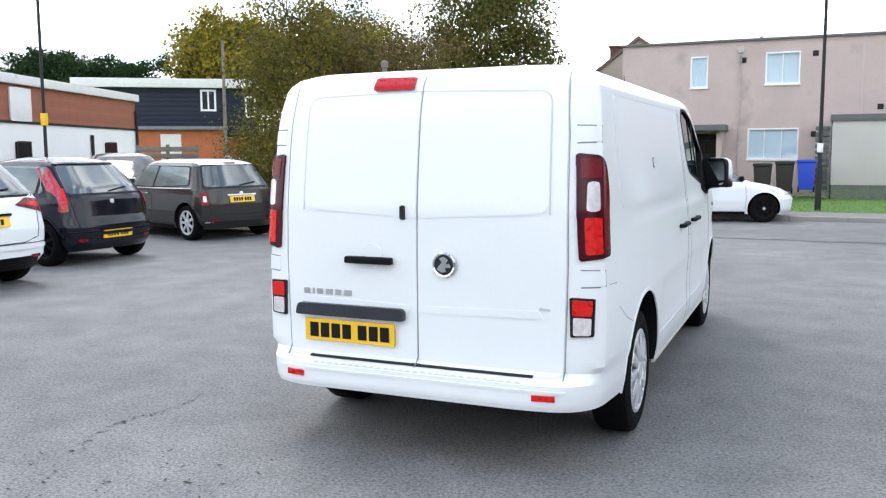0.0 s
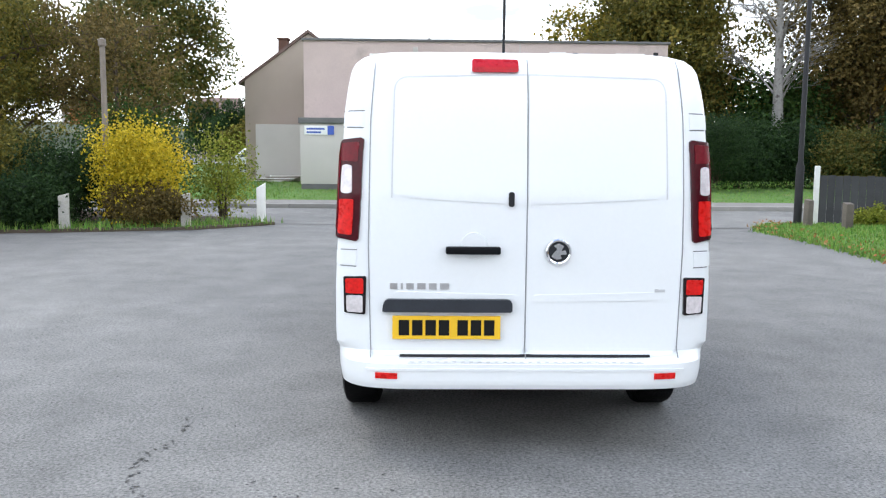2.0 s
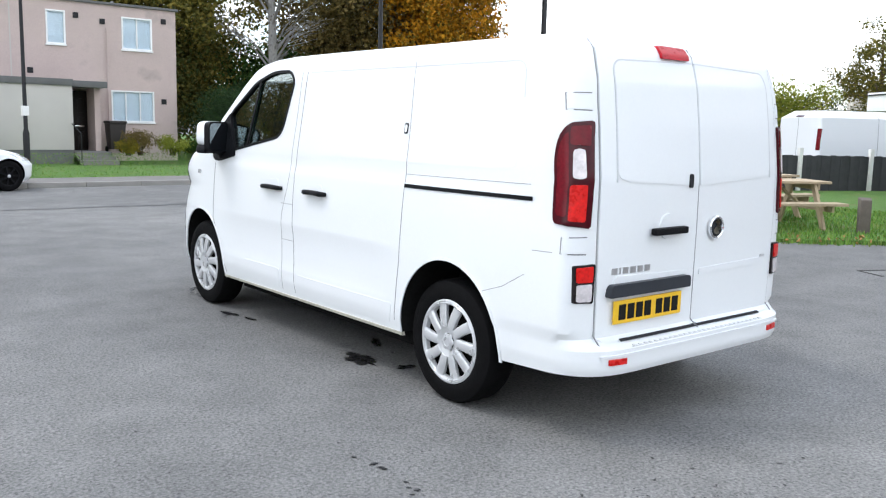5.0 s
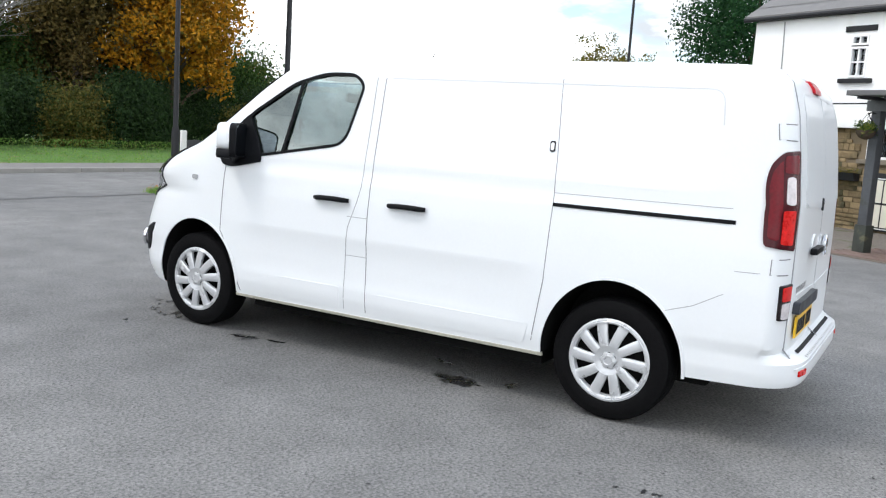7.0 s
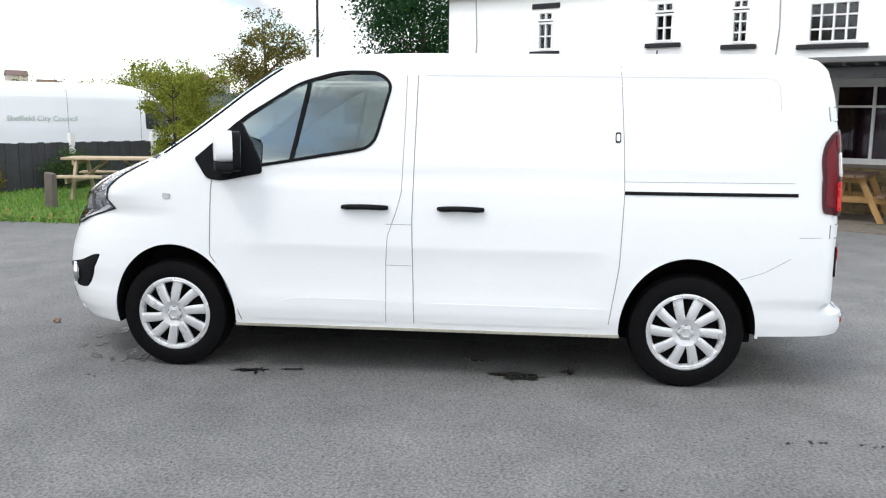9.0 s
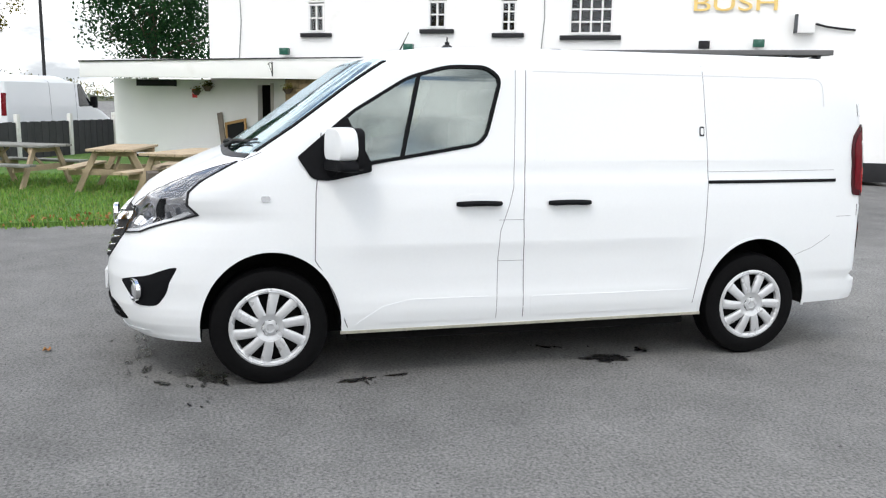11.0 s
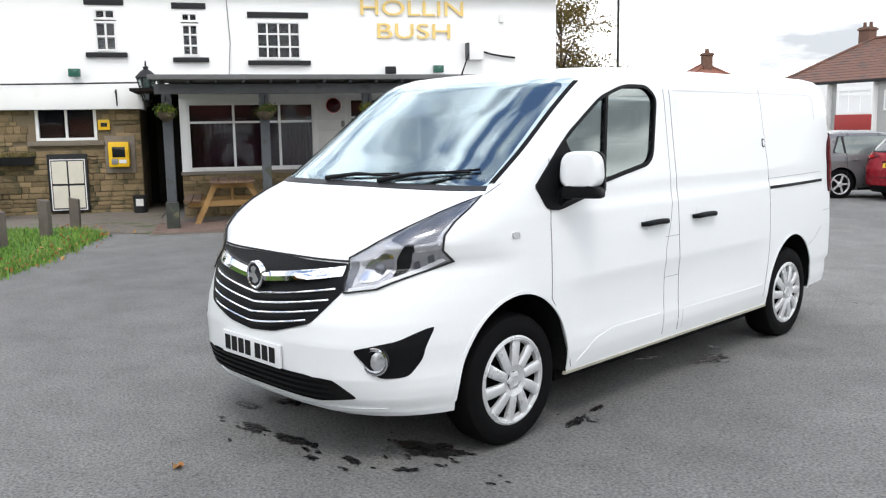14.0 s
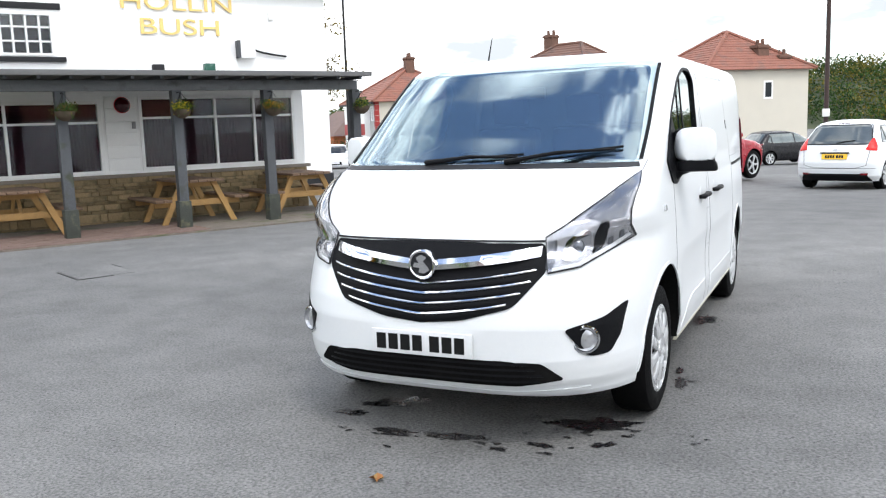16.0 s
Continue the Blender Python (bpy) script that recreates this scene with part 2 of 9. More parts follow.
M["glass_dark"] = material("dark_car_glass", (0.012, 0.015, 0.017), 0.05, vary=0.3, scale=3)
M["glass_rear"] = material("rear_car_glass", (0.06, 0.072, 0.072), 0.03, vary=0.3, scale=3, coat=0.5)
M["pane"] = glass_material("cab_glass", (0.90, 0.99, 0.97), clear=0.62, ior=2.35, gloss=(0.90, 0.97, 0.96))
M["windscreen"] = glass_material("windscreen_glass", (0.90, 0.98, 0.98), clear=0.84, ior=2.4, gloss=(0.78, 0.91, 1.0), rough=0.05)
M["lens"] = glass_material("headlamp_glass", (0.97, 0.97, 0.98), clear=0.96, ior=1.3)
M["mirror_glass"] = material("mirror_silvered", (0.42, 0.46, 0.52), 0.02, metal=1.0, vary=0.0)
M["render_white"] = material("painted_render_white", (0.88, 0.88, 0.87), 0.85, vary=0.04, scale=1.2, second=(0.78, 0.77, 0.74), second_at=0.72, bump=0.25, bump_scale=60)
M["pebbledash"] = material("pink_pebbledash", (0.52, 0.42, 0.39), 0.95, vary=0.13, scale=0.9, fine=45, second=(0.36, 0.30, 0.275), second_at=0.66, bump=0.6, bump_scale=70)
M["pebble_grey"] = material("grey_rendered_panel", (0.50, 0.475, 0.445), 0.95, vary=0.08, scale=1.2, bump=0.4, bump_scale=70)
M["gable_brown"] = material("brown_gable_render", (0.40, 0.335, 0.285), 0.95, vary=0.1, scale=1.0, bump=0.3)
M["roof_felt"] = material("grey_roof_felt", (0.13, 0.13, 0.13), 0.9, vary=0.2, scale=2)
M["slate"] = material("grey_stone_slate", (0.17, 0.165, 0.16), 0.85, vary=0.25, scale=3, per_object=0.4)
M["tile_red"] = material("red_clay_tile", (0.25, 0.10, 0.068), 0.85, vary=0.35, scale=1.3, fine=14, second=(0.17, 0.085, 0.065), second_at=0.58)
M["tile_rust"] = material("rusty_brown_tile", (0.16, 0.082, 0.06), 0.85, vary=0.35, scale=1.3, fine=14, second=(0.10, 0.065, 0.055), second_at=0.56)
M["tile_brown"] = material("brown_concrete_tile", (0.15, 0.10, 0.085), 0.85, vary=0.3, scale=1.3, fine=14)
M["brick_red"] = material("red_brick", (0.33, 0.125, 0.075), 0.9, vary=0.25, scale=4, per_object=0.5, bump=0.4)
M["brick_orange"] = material("orange_brick", (0.44, 0.14, 0.06), 0.9, vary=0.2, scale=3, bump=0.3)
M["mortar"] = material("sandy_mortar", (0.20, 0.155, 0.10), 0.95, vary=0.15)
M["stone"] = material("coursed_sandstone", (0.25, 0.185, 0.105), 0.92, vary=0.5, scale=3, fine=30, per_object=0.9, second=(0.095, 0.085, 0.05), second_at=0.57, bump=0.6, bump_scale=30)
M["stone_dark"] = material("weathered_stone_block", (0.20, 0.17, 0.13), 0.95, vary=0.3, scale=4, bump=0.6, bump_scale=30)
M["paving_block"] = material("red_brown_paving_block", (0.17, 0.115, 0.095), 0.92, vary=0.35, scale=3, fine=25, per_object=0.6, second=(0.085, 0.085, 0.05), second_at=0.66, bump=0.4)
M["paving"] = material("brown_block_paving", (0.17, 0.145, 0.12), 0.92, vary=0.35, scale=2, fine=25, second=(0.085, 0.095, 0.05), second_at=0.60, bump=0.5)
M["kerb"] = material("concrete_kerb", (0.26, 0.25, 0.23), 0.9, vary=0.2, scale=3, bump=0.3)
M["pavement"] = material("grey_pavement", (0.175, 0.165, 0.155), 0.92, vary=0.2, scale=1.2, bump=0.3)
M["concrete"] = material("mossy_concrete", (0.42, 0.40, 0.36), 0.95, vary=0.2, scale=7, second=(0.22, 0.23, 0.15), second_at=0.6, bump=0.5)
M["white_paint"] = material("worn_white_paint", (0.72, 0.71, 0.68), 0.7, vary=0.12, scale=6, second=(0.45, 0.42, 0.36), second_at=0.7)
M["upvc"] = material("white_window_plastic", (0.82, 0.82, 0.81), 0.4, vary=0.04, scale=4)
M["grey_paint"] = material("grey_painted_timber", (0.085, 0.09, 0.098), 0.7, vary=0.2, scale=5, second=(0.055, 0.06, 0.045), second_at=0.66, bump=0.3)
M["grey_paint_light"] = material("light_grey_painted_beam", (0.19, 0.20, 0.21), 0.7, vary=0.15, scale=5, bump=0.2)
M["grey_paint_mid"] = material("mid_grey_painted_beam", (0.12, 0.125, 0.132), 0.7, vary=0.18, scale=5, second=(0.07, 0.075, 0.07), second_at=0.64, bump=0.25)
M["black_paint"] = material("black_painted_stone", (0.02, 0.02, 0.022), 0.6, vary=0.3, scale=9)
M["fence_grey"] = material("weathered_dark_fence", (0.062, 0.062, 0.066), 0.85, vary=0.3, scale=5, bump=0.4, per_object=0.3)
M["post_wood"] = material("dark_weathered_posts", (0.12, 0.10, 0.085), 0.92, vary=0.4, scale=8, fine=60, bump=0.5, per_object=0.4)
M["old_wood"] = material("weathered_grey_wood", (0.21, 0.18, 0.15), 0.9, vary=0.3, scale=8, fine=70, bump=0.5, per_object=0.3)
M["table_wood"] = material("orange_pine", (0.40, 0.235, 0.085), 0.7, vary=0.25, scale=9, fine=60, bump=0.3, per_object=0.3)
M["table_grey"] = material("bleached_table_wood", (0.42, 0.33, 0.22), 0.85, vary=0.25, scale=9, fine=60, bump=0.4, per_object=0.3)
M["table_dark"] = material("mossy_grey_table_wood", (0.20, 0.20, 0.18), 0.9, vary=0.35, scale=5, fine=70, bump=0.5, per_object=0.3)
M["table_top_dark"] = material("stained_table_top", (0.16, 0.10, 0.065), 0.8, vary=0.3, scale=9, bump=0.4, per_object=0.3)
M["bark"] = material("bark", (0.09, 0.07, 0.052), 0.95, vary=0.35, scale=9, bump=0.8, bump_scale=35)
M["birch_bark"] = material("pale_birch_bark", (0.26, 0.25, 0.235), 0.9, vary=0.35, scale=5, second=(0.07, 0.06, 0.055), second_at=0.62, bump=0.5, bump_scale=30)
M["grass"] = material("mown_grass_base", (0.075, 0.16, 0.022), 0.95, vary=0.35, scale=1.5, fine=30, second=(0.10, 0.115, 0.035), second_at=0.62, bump=0.8, bump_scale=90)
M["blade"] = material("grass_blades", (0.06, 0.14, 0.02), 0.8, vary=0.2, island=[(0.05, 0.13, 0.012), (0.10, 0.24, 0.025), (0.17, 0.30, 0.04), (0.20, 0.22, 0.06)])
M["fallen"] = material("fallen_leaves", (0.4, 0.2, 0.05), 0.8, vary=0.2, island=[(0.34, 0.18, 0.05), (0.28, 0.10, 0.03), (0.38, 0.25, 0.09)])
LEAVES = {
    "green": [(0.02, 0.045, 0.012), (0.04, 0.085, 0.016), (0.07, 0.12, 0.025)],
    "dark": [(0.012, 0.028, 0.010), (0.022, 0.05, 0.014), (0.04, 0.075, 0.02)],
    "conifer": [(0.008, 0.035, 0.012), (0.014, 0.06, 0.018), (0.025, 0.085, 0.02)],
    "autumn": [(0.06, 0.08, 0.014), (0.20, 0.18, 0.02), (0.34, 0.235, 0.022), (0.13, 0.14, 0.018)],
    "olive": [(0.045, 0.056, 0.012), (0.13, 0.12, 0.022), (0.21, 0.165, 0.03), (0.075, 0.085, 0.017)],
    "orange": [(0.10, 0.085, 0.012), (0.40, 0.185, 0.010), (0.60, 0.27, 0.012), (0.20, 0.15, 0.016)],
    "yellow": [(0.17, 0.18, 0.015), (0.60, 0.45, 0.02), (0.42, 0.35, 0.02), (0.72, 0.55, 0.04)],
    "mixed": [(0.045, 0.065, 0.016), (0.095, 0.105, 0.024), (0.19, 0.145, 0.034), (0.065, 0.09, 0.02)],
    "lime": [(0.12, 0.16, 0.02), (0.22, 0.25, 0.03), (0.32, 0.32, 0.05)],
    "brownish": [(0.065, 0.055, 0.02), (0.14, 0.105, 0.032), (0.21, 0.15, 0.05)],
}
for key, ramp_colors in LEAVES.items():
    M["leaf_" + key] = material("leaves_" + key, ramp_colors[1], 0.65, vary=0.2, scale=0.7, island=ramp_colors)
M["bin_green"] = material("green_bin_plastic", (0.018, 0.26, 0.05), 0.5, vary=0.12, scale=5)
M["flood_green"] = material("dark_teal_glass", (0.02, 0.10, 0.07), 0.25, vary=0.3, scale=12)
M["bin_dark"] = material("dark_bin_lid", (0.02, 0.03, 0.028), 0.6, vary=0.2)
M["bin_blue"] = material("blue_bin_plastic", (0.02, 0.06, 0.50), 0.5, vary=0.1)
M["bin_brown"] = material("dark_brown_bin_plastic", (0.035, 0.03, 0.028), 0.6, vary=0.15)
M["sign_red"] = material("red_sticker", (0.65, 0.03, 0.03), 0.5, vary=0.05)
M["sign_white"] = material("white_sign", (0.78, 0.78, 0.76), 0.5, vary=0.04)
M["sign_blue"] = material("blue_sign", (0.05, 0.10, 0.42), 0.5, vary=0.05)
M["sign_yellow"] = material("yellow_cabinet_paint", (0.85, 0.52, 0.01), 0.45, vary=0.06)
M["gold"] = material("gold_painted_letters", (0.80, 0.58, 0.20), 0.45, metal=0.1, vary=0.12, scale=8)
M["paper"] = material("cream_poster_paper", (0.68, 0.65, 0.55), 0.8, vary=0.06)
M["post_base"] = material("mossy_black_stone", (0.045, 0.05, 0.042), 0.9, vary=0.4, scale=6, second=(0.10, 0.10, 0.06), second_at=0.62, bump=0.5)
M["door_dark"] = material("dark_stained_door", (0.012, 0.008, 0.007), 0.5, vary=0.2)
# near-black that paints in unlit insides; also the colour of one dark board
M["gloom_and_board"] = material("painted_gloom_and_board", (0.016, 0.013, 0.013), 0.9, vary=0.2)
M["curtain"] = material("maroon_curtain", (0.030, 0.007, 0.012), 0.9, vary=0.45, scale=7)
M["net"] = material("pale_net_curtain", (0.78, 0.82, 0.84), 0.9, vary=0.15, scale=4)
M["window_glass"] = glass_material("house_window_glass", (0.93, 0.97, 1.0), clear=0.94, ior=1.4)
M["cladding"] = material("dark_blue_cladding", (0.022, 0.027, 0.042), 0.7, vary=0.2, scale=3, per_object=0.2)
M["cream_render"] = material("cream_render", (0.56, 0.525, 0.45), 0.9, vary=0.06, scale=1, bump=0.2)
M["yellow_render"] = material("yellow_render", (0.50, 0.41, 0.19), 0.9, vary=0.06, scale=1, bump=0.2)
M["grey_render"] = material("grey_stone_render", (0.42, 0.42, 0.41), 0.9, vary=0.15, scale=2, bump=0.3)
M["red_board"] = material("red_bay_panel", (0.32, 0.028, 0.026), 0.6, vary=0.1)
M["lamp_post"] = material("dark_lamp_post", (0.018, 0.018, 0.02), 0.5, vary=0.2)
M["lamp_post_brown"] = material("brown_lamp_post", (0.035, 0.02, 0.017), 0.5, vary=0.2)
M["galvanised"] = material("galvanised_post", (0.27, 0.27, 0.27), 0.5, metal=0.5, vary=0.15)
M["far_wood"] = material("wooded_hillside", (0.028, 0.040, 0.016), 0.95, vary=0.4, scale=0.05, fine=0.4, second=(0.10, 0.10, 0.05), second_at=0.6)
M["copper_pipe"] = material("grey_cable", (0.03, 0.03, 0.03), 0.7, vary=0.1)
M["soil"] = material("bare_soil", (0.10, 0.08, 0.06), 0.95, vary=0.3, scale=4, bump=0.6)
for key, color, rough in (("car_navy", (0.003, 0.004, 0.010), 0.16), ("car_grey", (0.032, 0.030, 0.029), 0.16), ("car_silver", (0.36, 0.37, 0.37), 0.3),
                          ("car_red", (0.32, 0.008, 0.020), 0.28), ("car_black", (0.01, 0.01, 0.012), 0.28), ("car_steel", (0.12, 0.12, 0.125), 0.3)):
    M[key] = material(key.replace("car_", "") + "_car_paint", color, rough, metal=0.1, vary=0.05, coat=0.15)

for key, level in (("car_navy", 0.35), ("car_black", 0.3), ("car_grey", 0.4), ("glass_dark", 0.35), ("glass_rear", 0.75), ("lamp_brake", 0.2), ("lamp_red", 0.25), ("lamp_dark_red", 0.25), ("lamp_deep_red", 0.25), ("lamp_black", 0.3), ("lamp_bright_red", 0.25), ("wet", 0.3), ("tyre", 0.06), ("arch_liner", 0.0), ("gap", 0.1), ("grey_gap", 0.15), ("black_plastic", 0.10), ("interior", 0.15), ("seat", 0.1), ("door_dark", 0.25), ("gloom_and_board", 0.1), ("curtain", 0.15), ("fence_grey", 0.2),
                   ("bin_dark", 0.25), ("bin_brown", 0.25), ("cladding", 0.25), ("grey_paint", 0.25), ("black_paint", 0.25), ("lamp_post", 0.25), ("lamp_post_brown", 0.25), ("ink", 0.1), ("stone", 0.2), ("soil", 0.1), ("bark", 0.1)):
    M[key].node_tree.nodes["Principled BSDF"].inputs["Specular IOR Level"].default_value = level
for key in LEAVES:
    n, l = M["leaf_" + key].node_tree.nodes, M["leaf_" + key].node_tree.links
    b = n["Principled BSDF"]
    b.inputs["Specular IOR Level"].default_value = 0.2
    thin = n.new("ShaderNodeBsdfTranslucent")
    l.new(b.inputs["Base Color"].links[0].from_socket, thin.inputs[0])
    both = n.new("ShaderNodeMixShader")
    both.inputs[0].default_value = 0.25
    l.new(b.outputs[0], both.inputs[1])
    l.new(thin.outputs[0], both.inputs[2])
    l.new(both.outputs[0], n["Material Output"].inputs[0])

# ---- mesh helpers ----
def empty(name, m=None):
    ob = new(name)
    ob.empty_display_size = 0.2
    if m is not None:
        ob.matrix_world = m
    return ob


def thing(name, m, label, category, group="", kind=""):
    return tagged(empty(name, m), label, category, group, kind)


def mesh_of(bm, name="mesh", smooth=0.0):
    me = bpy.data.meshes.new(name)
    bmesh.ops.recalc_face_normals(bm, faces=bm.faces)
    bm.to_mesh(me)
    bm.free()
    if smooth:
        me.shade_smooth()
        me.set_sharp_from_angle(angle=radians(smooth))
    return me


def part(name, bm, mat, parent=None, label="", smooth=35.0, kind="", m=None):
    """Links a bmesh (or a mesh) as one object under its thing or part, in the thing's own space."""
    me = mesh_of(bm, name, smooth) if isinstance(bm, bmesh.types.BMesh) else bm
    if not me.materials:
        for one in (mat if isinstance(mat, (list, tuple)) else [mat]):
            me.materials.append(one)
    ob = new(name, me)
    if parent is not None:
        ob.parent = parent
    if m is not None:
        ob.matrix_basis = m
    if label or kind:
        tagged(ob, label, "", "", kind)
    return ob


def solid(name, bm, mat, label, category, group="", kind="", m=None, smooth=35.0):
    """A top-level thing of one mesh."""
    ob = part(name, bm, mat, None, smooth=smooth, m=m)
    return tagged(ob, label, category, group, kind)


def add_box(bm, lo, hi, bevel=0.0):
    vs = [bm.verts.new((x, y, z)) for z in (lo[2], hi[2]) for y in (lo[1], hi[1]) for x in (lo[0], hi[0])]
    fs = [bm.faces.new([vs[i] for i in q]) for q in ((0, 2, 3, 1), (4, 5, 7, 6), (0, 1, 5, 4), (2, 6, 7, 3), (0, 4, 6, 2), (1, 3, 7, 5))]
    if bevel:
        es = list({e for f in fs for e in f.edges})
        bmesh.ops.bevel(bm, geom=es, offset=bevel, segments=2, affect="EDGES", profile=0.6)
    return bm


def box(lo, hi, bevel=0.0):
    return add_box(bmesh.new(), lo, hi, bevel)


def add_tube(bm, pts, radius, n=8, closed=False):
    """A round bar along points; radius: a number or one per point."""
    pts = [Vector(p) for p in pts]
    rad = radius if isinstance(radius, (list, tuple)) else [radius] * len(pts)
    rings = []
    for i, p in enumerate(pts):
        d = (pts[min(i + 1, len(pts) - 1)] - pts[max(i - 1, 0)]).normalized()
        a = d.cross(Vector((0, 0, 1)) if abs(d.z) < 0.9 else Vector((1, 0, 0))).normalized()
        b = d.cross(a)
        rings.append([bm.verts.new(p + rad[i] * (math.cos(k * math.tau / n) * a + math.sin(k * math.tau / n) * b)) for k in range(n)])
    for r, s in zip(rings, rings[1:]):
        for k in range(n):
            bm.faces.new((r[k], r[(k + 1) % n], s[(k + 1) % n], s[k]))
    bm.faces.new(rings[0][::-1])
    bm.faces.new(rings[-1])
    return bm


def tube(pts, radius, n=8):
    return add_tube(bmesh.new(), pts, radius, n)


def add_lathe(bm, profile, n=32, centre=(0, 0, 0), axis="x", close=True):
    """Turns (radius, along) points round an axis."""
    rings = []
    for r, a in profile:
        ring = []
        for k in range(n):
            c, s = r * math.cos(k * math.tau / n), r * math.sin(k * math.tau / n)
            p = (a, c, s) if axis == "x" else (c, s, a) if axis == "z" else (c, a, s)
            ring.append(bm.verts.new(Vector(centre) + Vector(p)))
        rings.append(ring)
    for r, s in zip(rings, rings[1:]):
        for k in range(n):
            bm.faces.new((r[k], r[(k + 1) % n], s[(k + 1) % n], s[k]))
    if close:
        bm.faces.new(rings[0][::-1])
        bm.faces.new(rings[-1])
    return bm


def lathe(profile, n=32, centre=(0, 0, 0), axis="x", close=True):
    return add_lathe(bmesh.new(), profile, n, centre, axis, close)


def add_prism(bm, pts, axis, a, b):
    """A flat outline drawn out along an axis from a to b. Outline in the other two axes, in order."""
    def at(p, v):
        return (v, p[0], p[1]) if axis == "x" else (p[0], v, p[1]) if axis == "y" else (p[0], p[1], v)
    one, two = [bm.verts.new(at(p, a)) for p in pts], [bm.verts.new(at(p, b)) for p in pts]
    bm.faces.new(one)
    bm.faces.new(two[::-1])
    for i in range(len(pts)):
        bm.faces.new((one[i], two[i], two[(i + 1) % len(pts)], one[(i + 1) % len(pts)]))
    return bm


def prism(pts, axis, a, b):
    return add_prism(bmesh.new(), pts, axis, a, b)


def rounded(pts, r, n=4):
    """An outline with its corners rounded; r: one radius or one per corner."""
    out = []
    for i, p in enumerate(pts):
        p, a, b = Vector(p), Vector(pts[i - 1]), Vector(pts[(i + 1) % len(pts)])
        rr = r[i] if isinstance(r, (list, tuple)) else r
        u, v = (a - p), (b - p)
        k = min(rr, u.length * 0.45, v.length * 0.45)
        p0, p1 = p + u.normalized() * k, p + v.normalized() * k
        for j in range(n + 1):
            t = j / n
            out.append(tuple((1 - t) ** 2 * p0 + 2 * t * (1 - t) * p + t * t * p1))
    return out


def lerp_table(table):
    xs, ys = [p[0] for p in table], [p[1] for p in table]
    return lambda v: float(np.interp(v, xs, ys))


def patch(outline, surf, off=0.004, thick=0.01, nu=16, nv=16):
    """A thin curved sheet over a surface: surf(u, v, off) gives the place; the outline is in u, v and plain from row to row."""
    vs = sorted({round(p[1], 5) for p in outline})
    v0, v1 = vs[0], vs[-1]
    rows = sorted({v0 + (v1 - v0) * k / nv for k in range(nv + 1)} | set(vs))
    keep = [rows[0]]
    for v in rows[1:]:
        if v - keep[-1] > (v1 - v0) * 0.012:
            keep.append(v)
    keep[-1] = v1
    bm = bmesh.new()
    front, back = [], []
    for v in keep:
        vv = min(max(v, v0 + 1e-4 * (v1 - v0)), v1 - 1e-4 * (v1 - v0))
        us = []
        for (u1, a), (u2, b) in zip(outline, outline[1:] + outline[:1]):
            if (a - vv) * (b - vv) <= 0 and a != b:
                us.append(u1 + (u2 - u1) * (vv - a) / (b - a))
        lo, hi = min(us), max(us)
        front.append([bm.verts.new(surf(lo + (hi - lo) * k / nu, v, off)) for k in range(nu + 1)])
        back.append([bm.verts.new(surf(lo + (hi - lo) * k / nu, v, off - thick)) for k in range(nu + 1)])
    for g in (front, back):
        for r, s in zip(g, g[1:]):
            for k in range(nu):
                bm.faces.new((r[k], r[k + 1], s[k + 1], s[k]))
    nr = len(front)
    for i in range(nr - 1):
        for k in (0, nu):
            bm.faces.new((front[i][k], front[i + 1][k], back[i + 1][k], back[i][k]))
    for i in (0, nr - 1):
        for k in range(nu):
            bm.faces.new((front[i][k], front[i][k + 1], back[i][k + 1], back[i][k]))
    bmesh.ops.remove_doubles(bm, verts=bm.verts, dist=1e-5)
    return bm


def strip(line, surf, width=0.006, off=0.002, step=0.04, closed=False):
    """A narrow band along a line on a surface."""
    pts = []
    line = list(line) + ([line[0]] if closed else [])
    for (u1, v1), (u2, v2) in zip(line, line[1:]):
        k = max(1, int(math.hypot(u2 - u1, v2 - v1) / step))
        pts += [(u1 + (u2 - u1) * j / k, v1 + (v2 - v1) * j / k) for j in range(k)]
    pts.append(line[-1])
    bm = bmesh.new()
    prev = None
    for i, (u, v) in enumerate(pts):
        a, b = pts[max(0, i - 1)], pts[min(len(pts) - 1, i + 1)]
        du, dv = b[0] - a[0], b[1] - a[1]
        ln = math.hypot(du, dv) or 1
        nu_, nv_ = -dv / ln * width / 2, du / ln * width / 2
        here = [bm.verts.new(surf(u + s * nu_, v + s * nv_, o)) for s, o in ((-1, off - 0.008), (-1, off), (1, off), (1, off - 0.008))]
        if prev:
            for k in range(3):
                bm.faces.new((prev[k], prev[k + 1], here[k + 1], here[k]))
        prev = here
    return bm


